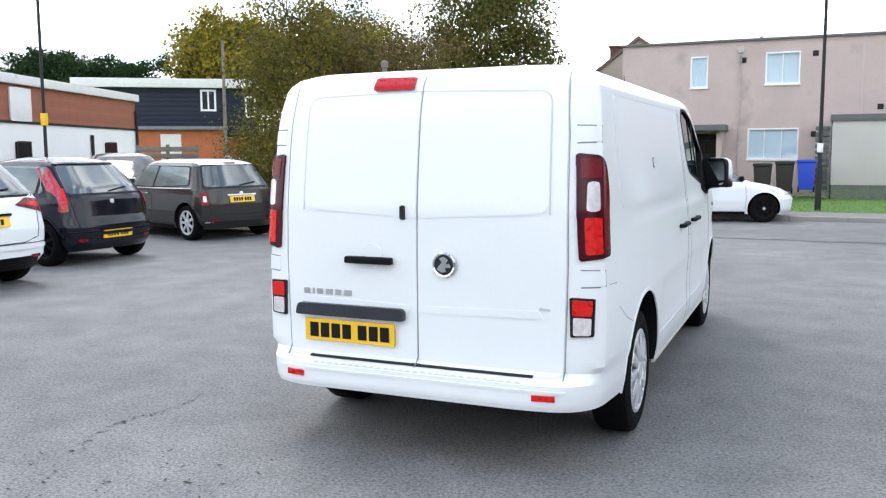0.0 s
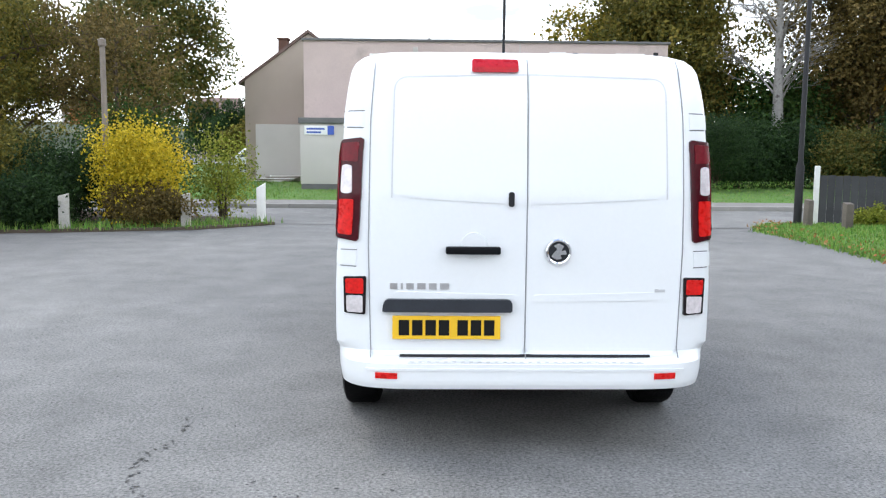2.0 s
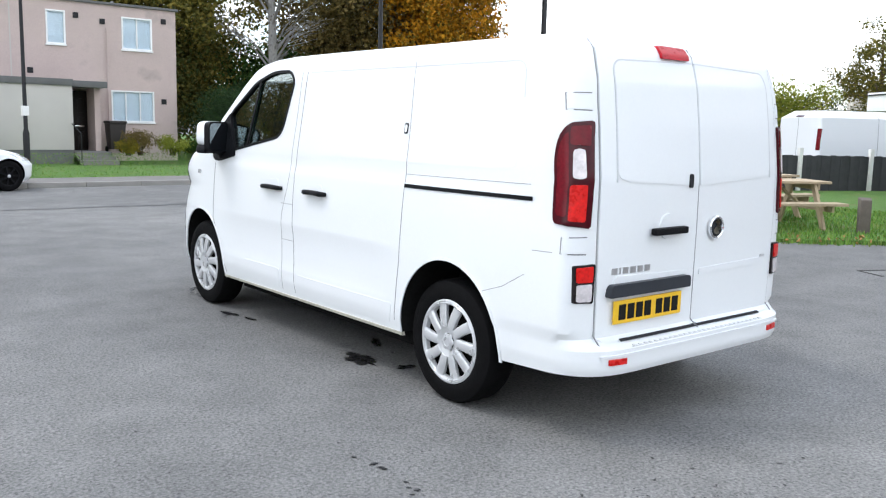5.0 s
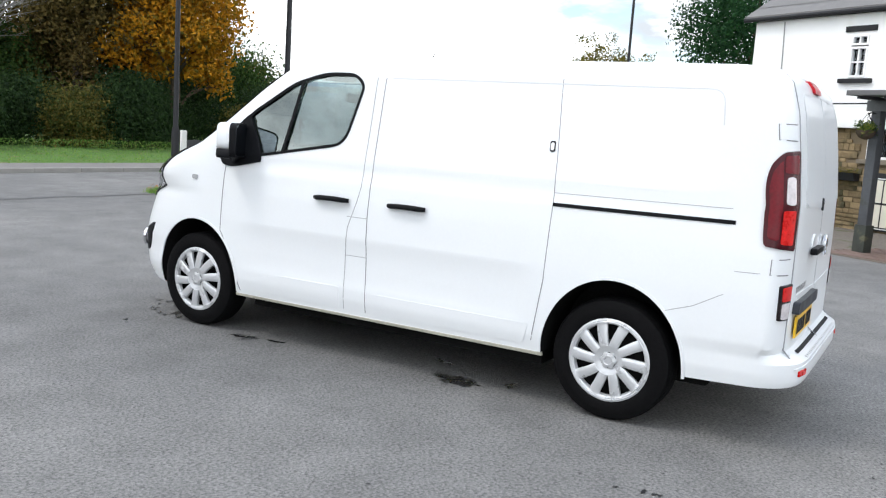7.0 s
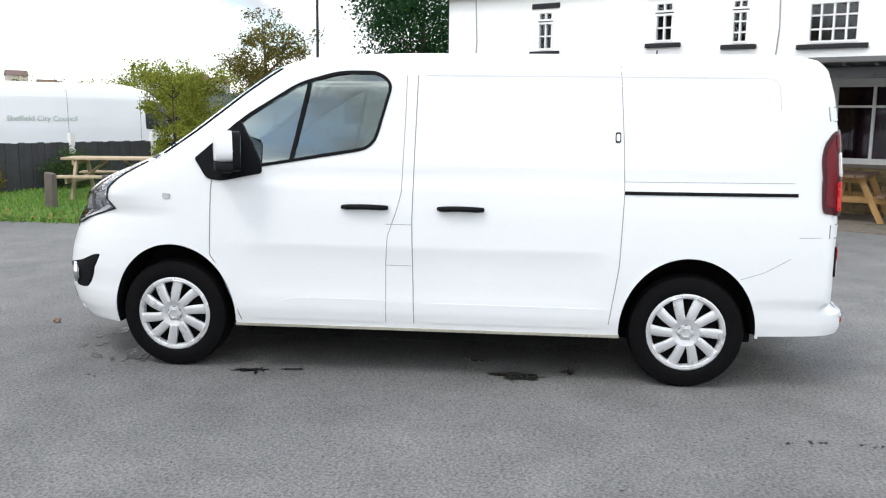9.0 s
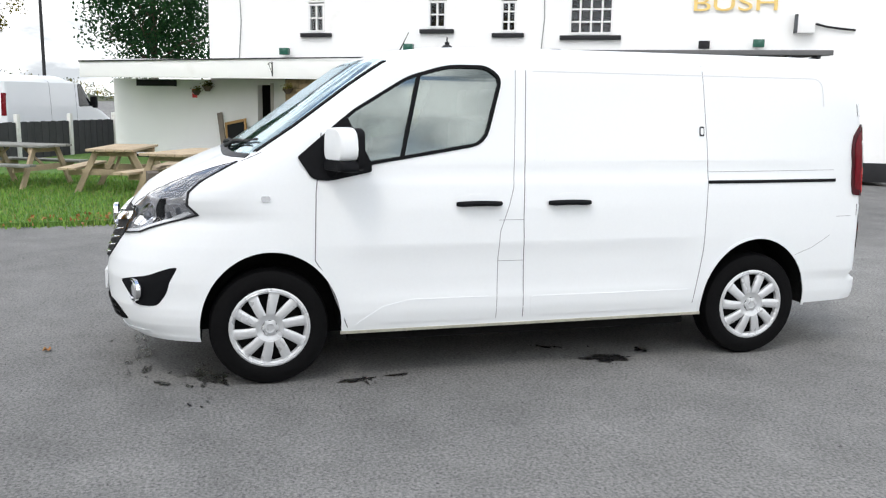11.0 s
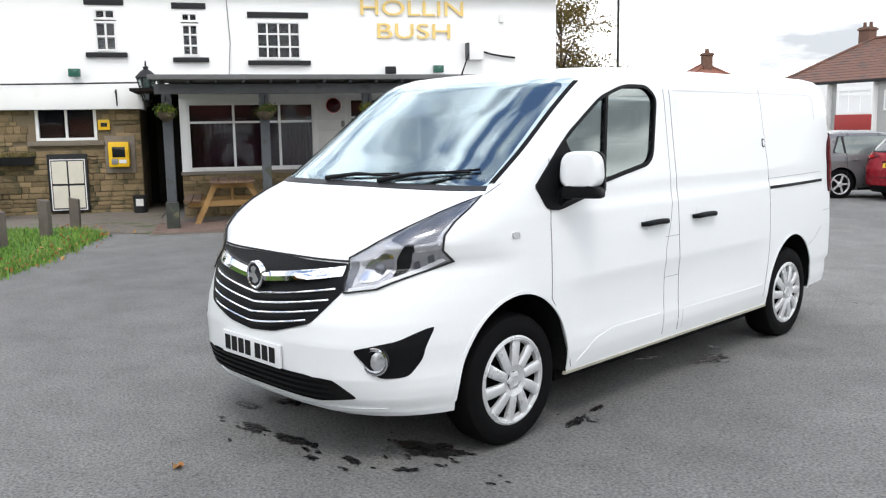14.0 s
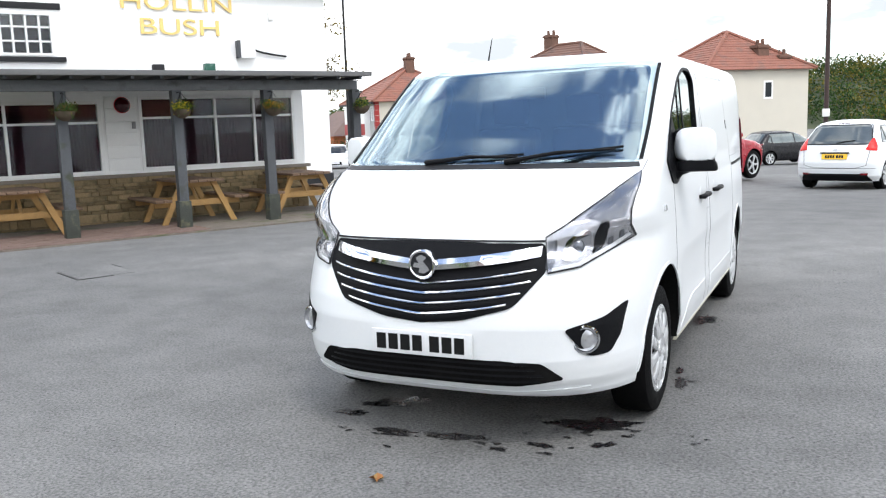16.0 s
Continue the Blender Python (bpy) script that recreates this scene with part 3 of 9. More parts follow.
class Body:
    """A rounded vehicle shell, built of level slices: for each height its half width, its tail and nose, and how they round off."""

    def __init__(self, width, tail, nose, nose_len, nose_pow=((0, 3.2), (9, 3.2)), tail_len=0.10, tail_pow=7.0, bulge=None):
        self.w, self.yr, self.yf, self.F, self.b = (lerp_table(t) for t in (width, tail, nose, nose_len, nose_pow))
        self.rl = lerp_table(tail_len) if isinstance(tail_len, list) else (lambda z: tail_len)
        self.tb, self.a = tail_pow, 2.2
        self.levels = sorted({p[0] for t in (width, tail, nose) for p in t})
        self.bulge = bulge

    def half(self, y, z):
        w = self.w(z)
        r = self.rl(z)
        dr = min(1.0, max(0.0, (self.yr(z) + r) - y) / r)
        df = min(1.0, max(0.0, y - (self.yf(z) - self.F(z))) / self.F(z))
        x = w * (1 - dr ** 2.2) ** (1 / self.tb) * (1 - df ** self.a) ** (1 / self.b(z))
        return x * (self.bulge(y, z) if self.bulge else 1.0)

    def side(self, sign):
        return lambda y, z, off=0.0: (sign * (self.half(y, z) + off), y, z)

    def rear(self, x, z, off=0.0):
        r = self.rl(z)
        q = min(1.0, abs(x) / (self.w(z) * (self.bulge(self.yr(z) + 0.4 * r, z) if self.bulge else 1.0)))
        return (x, self.yr(z) + r - r * (1 - q ** self.tb) ** (1 / 2.2) - off, z)

    def front(self, x, z, off=0.0):
        q, f = min(1.0, abs(x) / self.w(z)), self.F(z)
        return (x, self.yf(z) - f + f * (1 - q ** self.b(z)) ** (1 / self.a) + off, z)

    def slope(self, x, z, off=0.0):
        """The nose, with the offset upright to a sloping screen or bonnet."""
        p, q = Vector(self.front(x, z)), Vector(self.front(x, z + 0.01))
        d = (q - p).normalized()
        n = Vector((0, d.z, -d.y)) if d.y < 0 else Vector((0, 1, 0))
        return tuple(p + n * off)

    def shell(self, z0, z1, inset=0.0, step=0.05, tail=None, n_mid=26, n_end=12):
        levels = sorted({round(z, 4) for z in self.levels if z0 < z < z1} | {z0, z1}
                        | {round(z0 + (z1 - z0) * k / max(1, int((z1 - z0) / step)), 4) for k in range(int((z1 - z0) / step) + 1)})
        use = [levels[0]]
        for z in levels[1:]:
            if z - use[-1] > 0.004:
                use.append(z)
        use[-1] = z1
        bm = bmesh.new()
        rings = []
        for z in use:
            lo, hi = (self.yr(z) + inset if tail is None else tail), self.yf(z) - inset
            r, f = self.rl(z), self.F(z)
            ys = [lo + r * (1 - math.cos(k / n_end * math.pi / 2)) for k in range(n_end)] if tail is None else [lo]
            a, b = (lo + r if tail is None else lo), hi - f
            ys += [a + (b - a) * k / n_mid for k in range(0 if tail is None else 1, n_mid)]
            ys += [b + f * math.sin(k / n_end * math.pi / 2) for k in range(n_end + 1)]
            prof = []
            for y in ys:
                yy = min(max(y, self.yr(z) + 1e-5), self.yf(z) - 1e-5)
                prof.append((max(0.0, self.half(yy if tail is not None else min(max(y - (inset if y < 1 else 0), self.yr(z)), self.yf(z)), z) - inset) if inset else self.half(y, z), y))
            ring = [bm.verts.new((x, y, z)) for x, y in prof] + [bm.verts.new((-x, y, z)) for x, y in prof[::-1]]
            rings.append(ring)
        for r, s in zip(rings, rings[1:]):
            for k in range(len(r)):
                bm.faces.new((r[k], r[(k + 1) % len(r)], s[(k + 1) % len(r)], s[k]))
        bm.faces.new(rings[0][::-1])
        bm.faces.new(rings[-1])
        bmesh.ops.remove_doubles(bm, verts=bm.verts, dist=1e-4)
        return bm


def carve(me, cutters):
    """The mesh less each cutter mesh."""
    for cut in cutters:
        a, c = new("carve_a", me), new("carve_c", cut)
        md = a.modifiers.new("cut", "BOOLEAN")
        md.operation, md.object, md.solver = "DIFFERENCE", c, "EXACT"
        md.material_mode = "TRANSFER"
        dg = bpy.context.evaluated_depsgraph_get()
        me = bpy.data.meshes.new_from_object(a.evaluated_get(dg))
        bpy.data.objects.remove(a)
        bpy.data.objects.remove(c)
    return me


def bars_text(text_widths, height, gap, surf, depth=0.004):
    """Plain bars in a row, one per character, for writing that is not spelled out."""
    bm, u = bmesh.new(), 0.0
    for w in text_widths:
        if w > 0:
            vs = []
            for o in (0.0, depth):
                vs += [bm.verts.new(surf(u + a * w, b * height, o)) for a, b in ((0, 0), (1, 0), (1, 1), (0, 1))]
            for q in ((0, 1, 2, 3), (4, 5, 6, 7), (0, 1, 5, 4), (1, 2, 6, 5), (2, 3, 7, 6), (3, 0, 4, 7)):
                bm.faces.new([vs[i] for i in q])
        u += abs(w) + gap
    return bm


def bars_row(name, widths, height, gap, surf, mat, parent, depth=0.004):
    """The same bars, each a part of its own."""
    u = 0.0
    for w in widths:
        if w > 0:
            part(name, bars_text([w], height, 0, lambda p, v, o, u0=u: surf(u0 + p, v, o), depth), mat, parent)
        u += abs(w) + gap

# ---- wheels ----
def add_trim(bm, centre, s, o, rim, spokes, turn):
    """A dished wheel cover: broad curved spokes that run together at the hub, with rounded slots between them."""
    cx, cy, cz = centre
    gap = lerp_table([(0, 0), (0.36, 0), (0.41, 1.6), (0.50, 4.0), (0.62, 6.6), (0.78, 8.2), (0.88, 9.2), (0.945, 9.6), (0.955, 8.6), (0.962, 0), (1, 0)])
    dish = lerp_table([(0, 0.90), (0.24, 0.90), (0.30, 0.99), (0.45, 1.02), (0.70, 0.99), (0.90, 0.93), (0.97, 0.97), (1, 0.90)])
    radii = [0.20, 0.26, 0.32, 0.355, 0.365, 0.40, 0.44, 0.50, 0.56, 0.65, 0.74, 0.82, 0.86, 0.90, 0.945, 0.955, 0.963, 0.98, 1.0]
    half = 180.0 / spokes
    for k in range(spokes):
        rows = []
        for q in radii:
            phi = half - gap(q)
            row = []
            for j in range(7):
                e = j / 3 - 1
                a = turn + math.radians(k * 2 * half + e * phi + 9.0 * q)
                crown = 0.035 * (1 - e * e) if 0.36 < q < 0.96 else 0.0
                x = o * s * (dish(q) + crown - (0.03 if abs(e) == 1 and 0.39 < q < 0.96 else 0))
                r = q * (rim - 0.004)
                row.append((x, r * math.cos(a), r * math.sin(a)))
            rows.append(row)
        front = [[bm.verts.new((cx + x, cy + y, cz + z)) for x, y, z in row] for row in rows]
        for r, t in zip(front, front[1:]):
            for j in range(6):
                bm.faces.new((r[j], r[j + 1], t[j + 1], t[j]))
        for j in (0, 6):
            wall = [(front[i][j], bm.verts.new((cx + rows[i][j][0] - o * s * 0.16, cy + rows[i][j][1] * 0.99, cz + rows[i][j][2] * 0.99))) for i in range(4, 16)]
            for u, v in zip(wall, wall[1:]):
                bm.faces.new((u[0], v[0], v[1], u[1]))


def build_wheel(parent, centre, sign, radius=0.335, width=0.21, rim=0.222, spokes=10, style="trim", steel=None, turn=0.0):
    """A road wheel with its tyre, trim and hub; sign: the side that it faces."""
    cx, cy, cz = centre
    s, o = sign, width / 2
    t = part("tyre", lathe([(rim - 0.012, -o * s * 0.8), (rim + 0.02, -o * s * 0.98), (radius - 0.05, -o * s), (radius - 0.012, -o * s * 0.86), (radius, -o * s * 0.62), (radius, 0.0),
                     (radius, o * s * 0.62), (radius - 0.012, o * s * 0.86), (radius - 0.05, o * s), (rim + 0.02, o * s * 0.98), (rim + 0.008, o * s * 0.93), (rim - 0.012, o * s * 0.8)], 40, centre, close=False), M["tyre"], parent)
    # near-black disc paints in the shade seen between the spokes
    part("brake_disc", lathe([(0.0, o * s * 0.2), (rim - 0.01, o * s * 0.2), (rim - 0.01, o * s * 0.35), (0.0, o * s * 0.35)], 28, centre, close=False), M["arch_liner"], parent)
    mat = steel or M["silver"]
    bm = lathe([(rim + 0.003, o * s * 0.70), (rim + 0.006, o * s * 0.93), (rim - 0.004, o * s * 0.97), (rim - 0.022, o * s * 0.90), (rim - 0.028, o * s * 0.70)], 40, centre, close=False)
    inner = 0.062 if style == "trim" else 0.05
    if style == "trim":
        add_trim(bm, centre, s, o, rim, spokes, turn)
    else:
        for k in range(spokes):
            a = turn + k * math.tau / spokes
            r0, r1 = inner * 0.8, rim - 0.012
            pts = []
            for r, w, x in ((r0, 0.020, 0.86), (r0 + (r1 - r0) * 0.5, 0.0216, 0.95), (r1, 0.022, 0.88)):
                for e in (-1, 1):
                    c, d = math.cos(a), math.sin(a)
                    pts.append((x, (r * c - e * w * d, r * d + e * w * c)))
            front = [bm.verts.new((cx + o * s * x, cy + p[0], cz + p[1])) for x, p in pts]
            back = [bm.verts.new((cx + o * s * (x - 0.22), cy + p[0], cz + p[1])) for x, p in pts]
            for i in (0, 2):
                bm.faces.new((front[i], front[i + 1], front[i + 3], front[i + 2]))
                bm.faces.new((front[i], front[i + 2], back[i + 2], back[i]))
                bm.faces.new((front[i + 1], front[i + 3], back[i + 3], back[i + 1]))
        add_lathe(bm, [(inner * 1.30, o * s * 0.7), (inner * 1.25, o * s * 0.91), (inner * 0.75, o * s * 0.99), (0.02, o * s * 1.0), (0.001, o * s * 1.0)], 24, centre, close=False)
    trim = part("wheel_trim", bm, mat, parent, "silver ten-spoke wheel trim" if style == "trim" else "spoked alloy wheel rim")
    cap = bmesh.new()
    rings = []
    for r, x, wave in ((0.72, 0.93, 0.10), (0.68, 1.01, 0.11), (0.40, 1.05, 0.04), (0.36, 1.03, 0.0), (0.03, 1.035, 0.0)):
        rings.append([cap.verts.new((cx + o * s * x, cy + inner * r * (1 + wave * math.cos(6 * a)) * math.cos(a), cz + inner * r * (1 + wave * math.cos(6 * a)) * math.sin(a))) for a in (i * math.tau / 48 for i in range(48))])
    for u, v in zip(rings, rings[1:]):
        for i in range(48):
            cap.faces.new((u[i], u[(i + 1) % 48], v[(i + 1) % 48], v[i]))
    cap.faces.new(rings[-1])
    bmesh.ops.recalc_face_normals(cap, faces=cap.faces)
    part("centre_cap", cap, M["cap_grey"], trim)


# ---- the white van ----
van_width = [(0.24, .915), (0.30, .94), (0.40, .958), (0.60, .966), (0.80, .966), (1.0, .957), (1.15, .945), (1.30, .925), (1.45, .903), (1.60, .882), (1.75, .862),
             (1.83, .846), (1.87, .826), (1.90, .790), (1.922, .735), (1.940, .63), (1.955, .42)]
van_tail = [(0.24, -.86), (0.30, -.925), (0.36, -.948), (0.455, -.948), (0.475, -.905), (0.50, -.852), (1.0, -.856), (1.25, -.853), (1.5, -.828), (1.7, -.80), (1.85, -.757),
            (1.90, -.715), (1.93, -.63), (1.945, -.50), (1.955, -.2)]
van_nose = [(0.24, 3.87), (0.28, 3.93), (0.35, 3.985), (0.45, 4.015), (0.60, 4.022), (0.70, 4.005), (0.80, 3.97), (0.90, 3.93), (1.0, 3.86), (1.06, 3.81), (1.12, 3.715), (1.18, 3.60),
            (1.24, 3.46), (1.29, 3.325), (1.32, 3.265), (1.45, 3.075), (1.665, 2.785), (1.82, 2.565), (1.87, 2.47), (1.905, 2.36), (1.93, 2.16), (1.945, 1.85), (1.955, 1.4)]
van_round = [(0.24, .70), (0.30, .85), (0.50, .95), (0.95, .95), (1.10, .58), (1.20, .40), (1.30, .32), (1.45, .29), (1.70, .27), (1.85, .28), (1.96, .35)]
van_square = [(0.3, 3.5), (0.95, 3.4), (1.15, 5.0), (1.30, 5.5), (1.45, 5.0), (2.0, 5.0)]


def van_taper(y, z):
    up = min(1.0, max(0.0, (z - 1.15) / 0.5))
    k = 0.058 if z > 0.5 else 0.072
    # pressed flanks: a hollow low on the doors, and a shoulder under the windows
    along = min(1.0, max(0.0, (y - 0.45) / 0.12)) * min(1.0, max(0.0, (2.72 - y) / 0.12))
    hollow = max(0.0, 1 - ((z - 0.63) / 0.15) ** 2) ** 0.7 * 0.011 * along
    ends = min(1.0, max(0.0, (y + 0.45) / 0.1)) * min(1.0, max(0.0, (2.80 - y) / 0.3))
    shoulder = max(0.0, 1 - ((z - 1.20) / 0.075) ** 2) ** 2 * 0.005 * ends
    return 1 - k * max(0.0, (0.2 - y)) ** 1.5 * (1 - 0.85 * up) - hollow - shoulder


V = Body(van_width, van_tail, van_nose, van_round, van_square, tail_len=[(0.24, .26), (0.46, .26), (0.51, .10), (2.0, .10)], tail_pow=8.0, bulge=van_taper)
WHEELBASE = 3.098
SIDE_WINDOW = rounded([(2.90, 1.305), (2.80, 1.215), (1.85, 1.375), (1.745, 1.75), (1.83, 1.815), (2.06, 1.815), (2.30, 1.745), (2.62, 1.55)], [.02, .05, .09, .09, .09, .08, .06, .04])
SCREEN = rounded([(-0.826, 1.302), (0.826, 1.302), (0.755, 1.828), (-0.755, 1.828)], 0.045)


def mirror_shell(z0, z1, grow=0.0):
    """A rounded housing, full at the glass and drawn in towards the front."""
    bm, rings = bmesh.new(), []
    for k in range(9):
        t = k / 8
        sc = (1 - (t ** 2.6) * 0.36) * (1.0 if t < 1 else 0.85)
        pts = rounded([(-0.118 - grow, z0), (0.118 + grow, z0), (0.104 + grow, z1), (-0.104 - grow, z1)], min(0.070, (z1 - z0) * 0.42), 6)
        rings.append([bm.verts.new((p[0] * sc, -0.015 + 0.140 * math.sin(t * math.pi / 2), 0.08 + (p[1] - 0.08) * (0.25 * sc + 0.75))) for p in pts])
    for r, q in zip(rings, rings[1:]):
        for i in range(len(r)):
            bm.faces.new((r[i], r[(i + 1) % len(r)], q[(i + 1) % len(r)], q[i]))
    bm.faces.new(rings[0][::-1])
    bm.faces.new(rings[-1])
    return bm


def van_corner(s):
    """The rear corner unrolled: u runs from the rear face (below 0) round to the flank (above 0)."""
    cache = {}

    def line(z):
        k = round(z, 4)
        if k not in cache:
            w, y0, r = V.w(z), V.yr(z), V.rl(z)
            pts = []
            for i in range(121):
                x = 0.70 + (w * 0.985 - 0.70) * i / 120
                q = x / w
                pts.append((x, y0 + r - r * (1 - q ** V.tb) ** (1 / 2.2)))
            last = pts[-1][1]
            for i in range(1, 121):
                y = last + (-0.45 - last) * i / 120
                pts.append((V.half(y, z) / van_taper(y, z), y))
            pts = [(x * van_taper(y, z), y) for x, y in pts]
            cum = [0.0]
            for a, c in zip(pts, pts[1:]):
                cum.append(cum[-1] + math.hypot(c[0] - a[0], c[1] - a[1]))
            mid = next(i for i in range(len(pts) - 1) if pts[i + 1][1] - pts[i][1] >= pts[i + 1][0] - pts[i][0])
            cache[k] = (pts, np.array(cum) - cum[mid])
        return cache[k]

    def surf(u, z, off=0.0):
        pts, cum = line(z)
        xs, ys = [p[0] for p in pts], [p[1] for p in pts]
        at = lambda v: (float(np.interp(v, cum, xs)), float(np.interp(v, cum, ys)))
        x, y = at(u)
        a, c = at(u - 0.006), at(u + 0.006)
        d = math.hypot(c[0] - a[0], c[1] - a[1]) or 1
        nx, ny = (c[1] - a[1]) / d, -(c[0] - a[0]) / d
        return (s * (x + nx * off), y + ny * off, z)
    return surf


def build_van():
    van = thing("panel_van", pose(0, 0, 0), "white panel van with black trim and silver wheel covers", "van")
    body = mesh_of(V.shell(0.26, 1.955, step=0.03, n_mid=44), "body")
    for m in (M["van_white"], M["arch_liner"], M["headliner"]):
        body.materials.append(m)
    cutters = []
    for y in (0.0, WHEELBASE - 0.01):
        for s in (-1, 1):
            me = mesh_of(prism([(y + 0.394 * math.cos(k * math.tau / 56), 0.335 + (0.442 if k < 28 else 0.394) * math.sin(k * math.tau / 56)) for k in range(56)], "x", 0.60 * s, 1.3 * s))
            me.materials.append(M["arch_liner"])
            cutters.append(me)
    me = mesh_of(prism([(-1.3, 0.1), (-1.3, 0.338), (-0.8, 0.332), (-0.3, 0.322), (0.4, 0.308), (2.70, 0.298), (2.74, 0.1)], "x", -1.3, 1.3))
    me.materials.append(M["arch_liner"])
    cutters.append(me)
    cab = mesh_of(V.shell(0.95, 1.875, inset=0.045, tail=1.30, n_mid=10))
    cab.materials.append(M["headliner"])
    cutters.append(cab)
    w = mesh_of(prism(SIDE_WINDOW, "x", -1.3, 1.3))
    w.materials.append(M["black_plastic"])
    cutters.append(w)
    w = mesh_of(prism(SCREEN, "y", 2.05, 3.75))
    w.materials.append(M["black_plastic"])
    cutters.append(w)
    body = carve(body, cutters)
    body.shade_smooth()
    body.set_sharp_from_angle(angle=radians(28))
    part("body", body, M["van_white"], van, "white painted steel body")
    part("underbody", box((-0.58, -0.45, 0.20), (0.58, 3.30, 0.33), 0.02), M["arch_liner"], van)
    # low wide box added to keep light off the ground below the van
    part("floor_pan", box((-0.82, 0.43, 0.20), (0.82, 2.64, 0.33), 0.02), M["arch_liner"], van)
    part("rear_silencer", box((-0.62, -0.72, 0.26), (0.62, -0.42, 0.36), 0.03), M["arch_liner"], van)
    L, R = V.side(-1), V.side(1)
    # cab glass, frames and seams on both flanks
    for s, surf in ((-1, L), (1, R)):
        part("window_frame", strip(SIDE_WINDOW, surf, 0.018, 0.004, closed=True), M["black_plastic"], van)
        part("window_bar", strip([(2.345, 1.285), (2.235, 1.765)], surf, 0.022, 0.003), M["black_plastic"], van)
        front_pane = [(2.88, 1.305), (2.79, 1.235), (2.35, 1.30), (2.24, 1.765), (2.62, 1.545)]
        rear_pane = [(2.33, 1.305), (1.86, 1.385), (1.755, 1.75), (1.83, 1.81), (2.06, 1.81), (2.23, 1.765)]
        for poly in (front_pane, rear_pane):
            g = part("side_window", patch(poly, surf, -0.012, 0.003, 10, 12), M["pane"], van)
            g.visible_shadow = False
        part("mirror_base", patch(rounded([(2.935, 1.297), (2.855, 1.175), (2.76, 1.165), (2.52, 1.215), (2.52, 1.265), (2.66, 1.53)], [.015, .03, .03, .01, .01, .02]), surf, 0.010, 0.02, 10, 14), M["black_plastic"], van, "black triangular mirror mount")
        # panel gaps
        front_door = [(2.80, 1.43), (2.835, 1.10), (2.845, 0.72), (2.78, 0.62), (2.66, 0.32)]
        part("panel_gap", strip(front_door, surf, 0.006, 0.0012), M["grey_gap"], van)
        part("panel_gap", strip([(1.655, 1.80), (1.66, 1.55), (1.675, 1.12), (1.70, 1.02), (1.755, 0.86), (1.765, 0.70), (1.765, 0.335)], surf, 0.0045, 0.0012), M["pale_gap"], van)
        part("panel_gap", strip([(1.59, 1.80), (1.60, 1.4), (1.61, 0.95), (1.595, 0.335)], surf, 0.005, 0.0012), M["grey_gap"], van)
        part("panel_gap", strip([(1.765, 0.93), (1.61, 0.93)], surf, 0.003, 0.0012), M["pale_gap"], van)
        part("panel_gap", strip([(1.765, 0.685), (1.60, 0.685)], surf, 0.003, 0.0012), M["pale_gap"], van)
        part("panel_gap", strip([(-0.27, 0.655), (-0.42, 0.705), (-0.56, 0.785)], surf, 0.003, 0.0012), M["pale_gap"], van)
        part("panel_gap", strip([(-0.60, 0.905), (-0.72, 0.908)], surf, 0.003, 0.0012), M["pale_gap"], van)
        # the sliding door is on the kerb side only; the other flank has one long pressing
        if s < 0:
            part("panel_gap", strip([(0.425, 1.86), (0.395, 1.40), (0.385, 1.14), (0.40, 0.72), (0.45, 0.37)], surf, 0.0042, 0.0012), M["grey_gap"], van)
            part("slide_rail", strip([(0.385, 1.142), (-0.58, 1.145)], surf, 0.020, 0.004), M["black_plastic"], van, "black sliding door rail")
            part("panel_gap", strip([(0.385, 1.205), (-0.56, 1.212)], surf, 0.003, 0.0012), M["pale_gap"], van)
            part("pressed_panel", patch(rounded([(-0.46, 1.27), (1.53, 1.27), (1.53, 1.785), (-0.46, 1.785)], 0.07), surf, 0.0008, 0.01, 24, 10), M["van_white"], van)
        else:
            part("pressed_panel", patch(rounded([(-0.46, 1.24), (1.48, 1.24), (1.48, 1.785), (-0.46, 1.785)], 0.07), surf, 0.0024, 0.01, 20, 10), M["van_white"], van)
        # thin grey strip: the shading along the pressing is in its colour
        part("panel_crease", strip(rounded([(1.545, 1.797), (-0.45, 1.795), (-0.465, 1.62)], [0.0, 0.07, 0.0], 5), surf, 0.007, 0.0016), M["pressing_shade"], van)
        part("sill_moulding", patch(rounded([(0.50, 0.345), (1.55, 0.34), (1.55, 0.465), (0.47, 0.465)], 0.02), surf, 0.003, 0.012, 14, 6), M["van_white"], van)
        part("sill_moulding", patch(rounded([(1.80, 0.335), (2.62, 0.335), (2.46, 0.44), (2.30, 0.475), (1.80, 0.475)], 0.02), surf, 0.003, 0.012, 14, 6), M["van_white"], van)
        part("sill_strip", patch([(0.385, 0.290), (2.70, 0.280), (2.70, 0.298), (0.385, 0.309)], surf, 0.005, 0.02, 20, 2), M["pale_strip"], van, "thin pale sill strip")
        for y0, y1 in ((2.025, 1.755), (1.455, 1.19)):
            hb = part("handle_recess", patch(rounded([(y1 + 0.05, 0.985), (y0 - 0.05, 0.985), (y0 - 0.06, 1.085), (y1 + 0.06, 1.085)], 0.035), surf, 0.002, 0.01, 8, 6), M["van_white"], van)
            bm = bmesh.new()
            pts = [surf(y0 + (y1 - y0) * k / 8, 1.028 + 0.004 * math.sin(k / 8 * math.pi), 0.030 if 0 < k < 8 else 0.008) for k in range(9)]
            add_tube(bm, pts, [0.013] + [0.0165] * 7 + [0.013], 10)
            part("door_handle", bm, M["black_plastic"], van, "black plastic door handle")
        part("lock_cover", patch(rounded([(0.415, 1.425), (0.447, 1.425), (0.447, 1.485), (0.415, 1.485)], 0.012), surf, 0.005, 0.01, 4, 6), M["gap"], van)
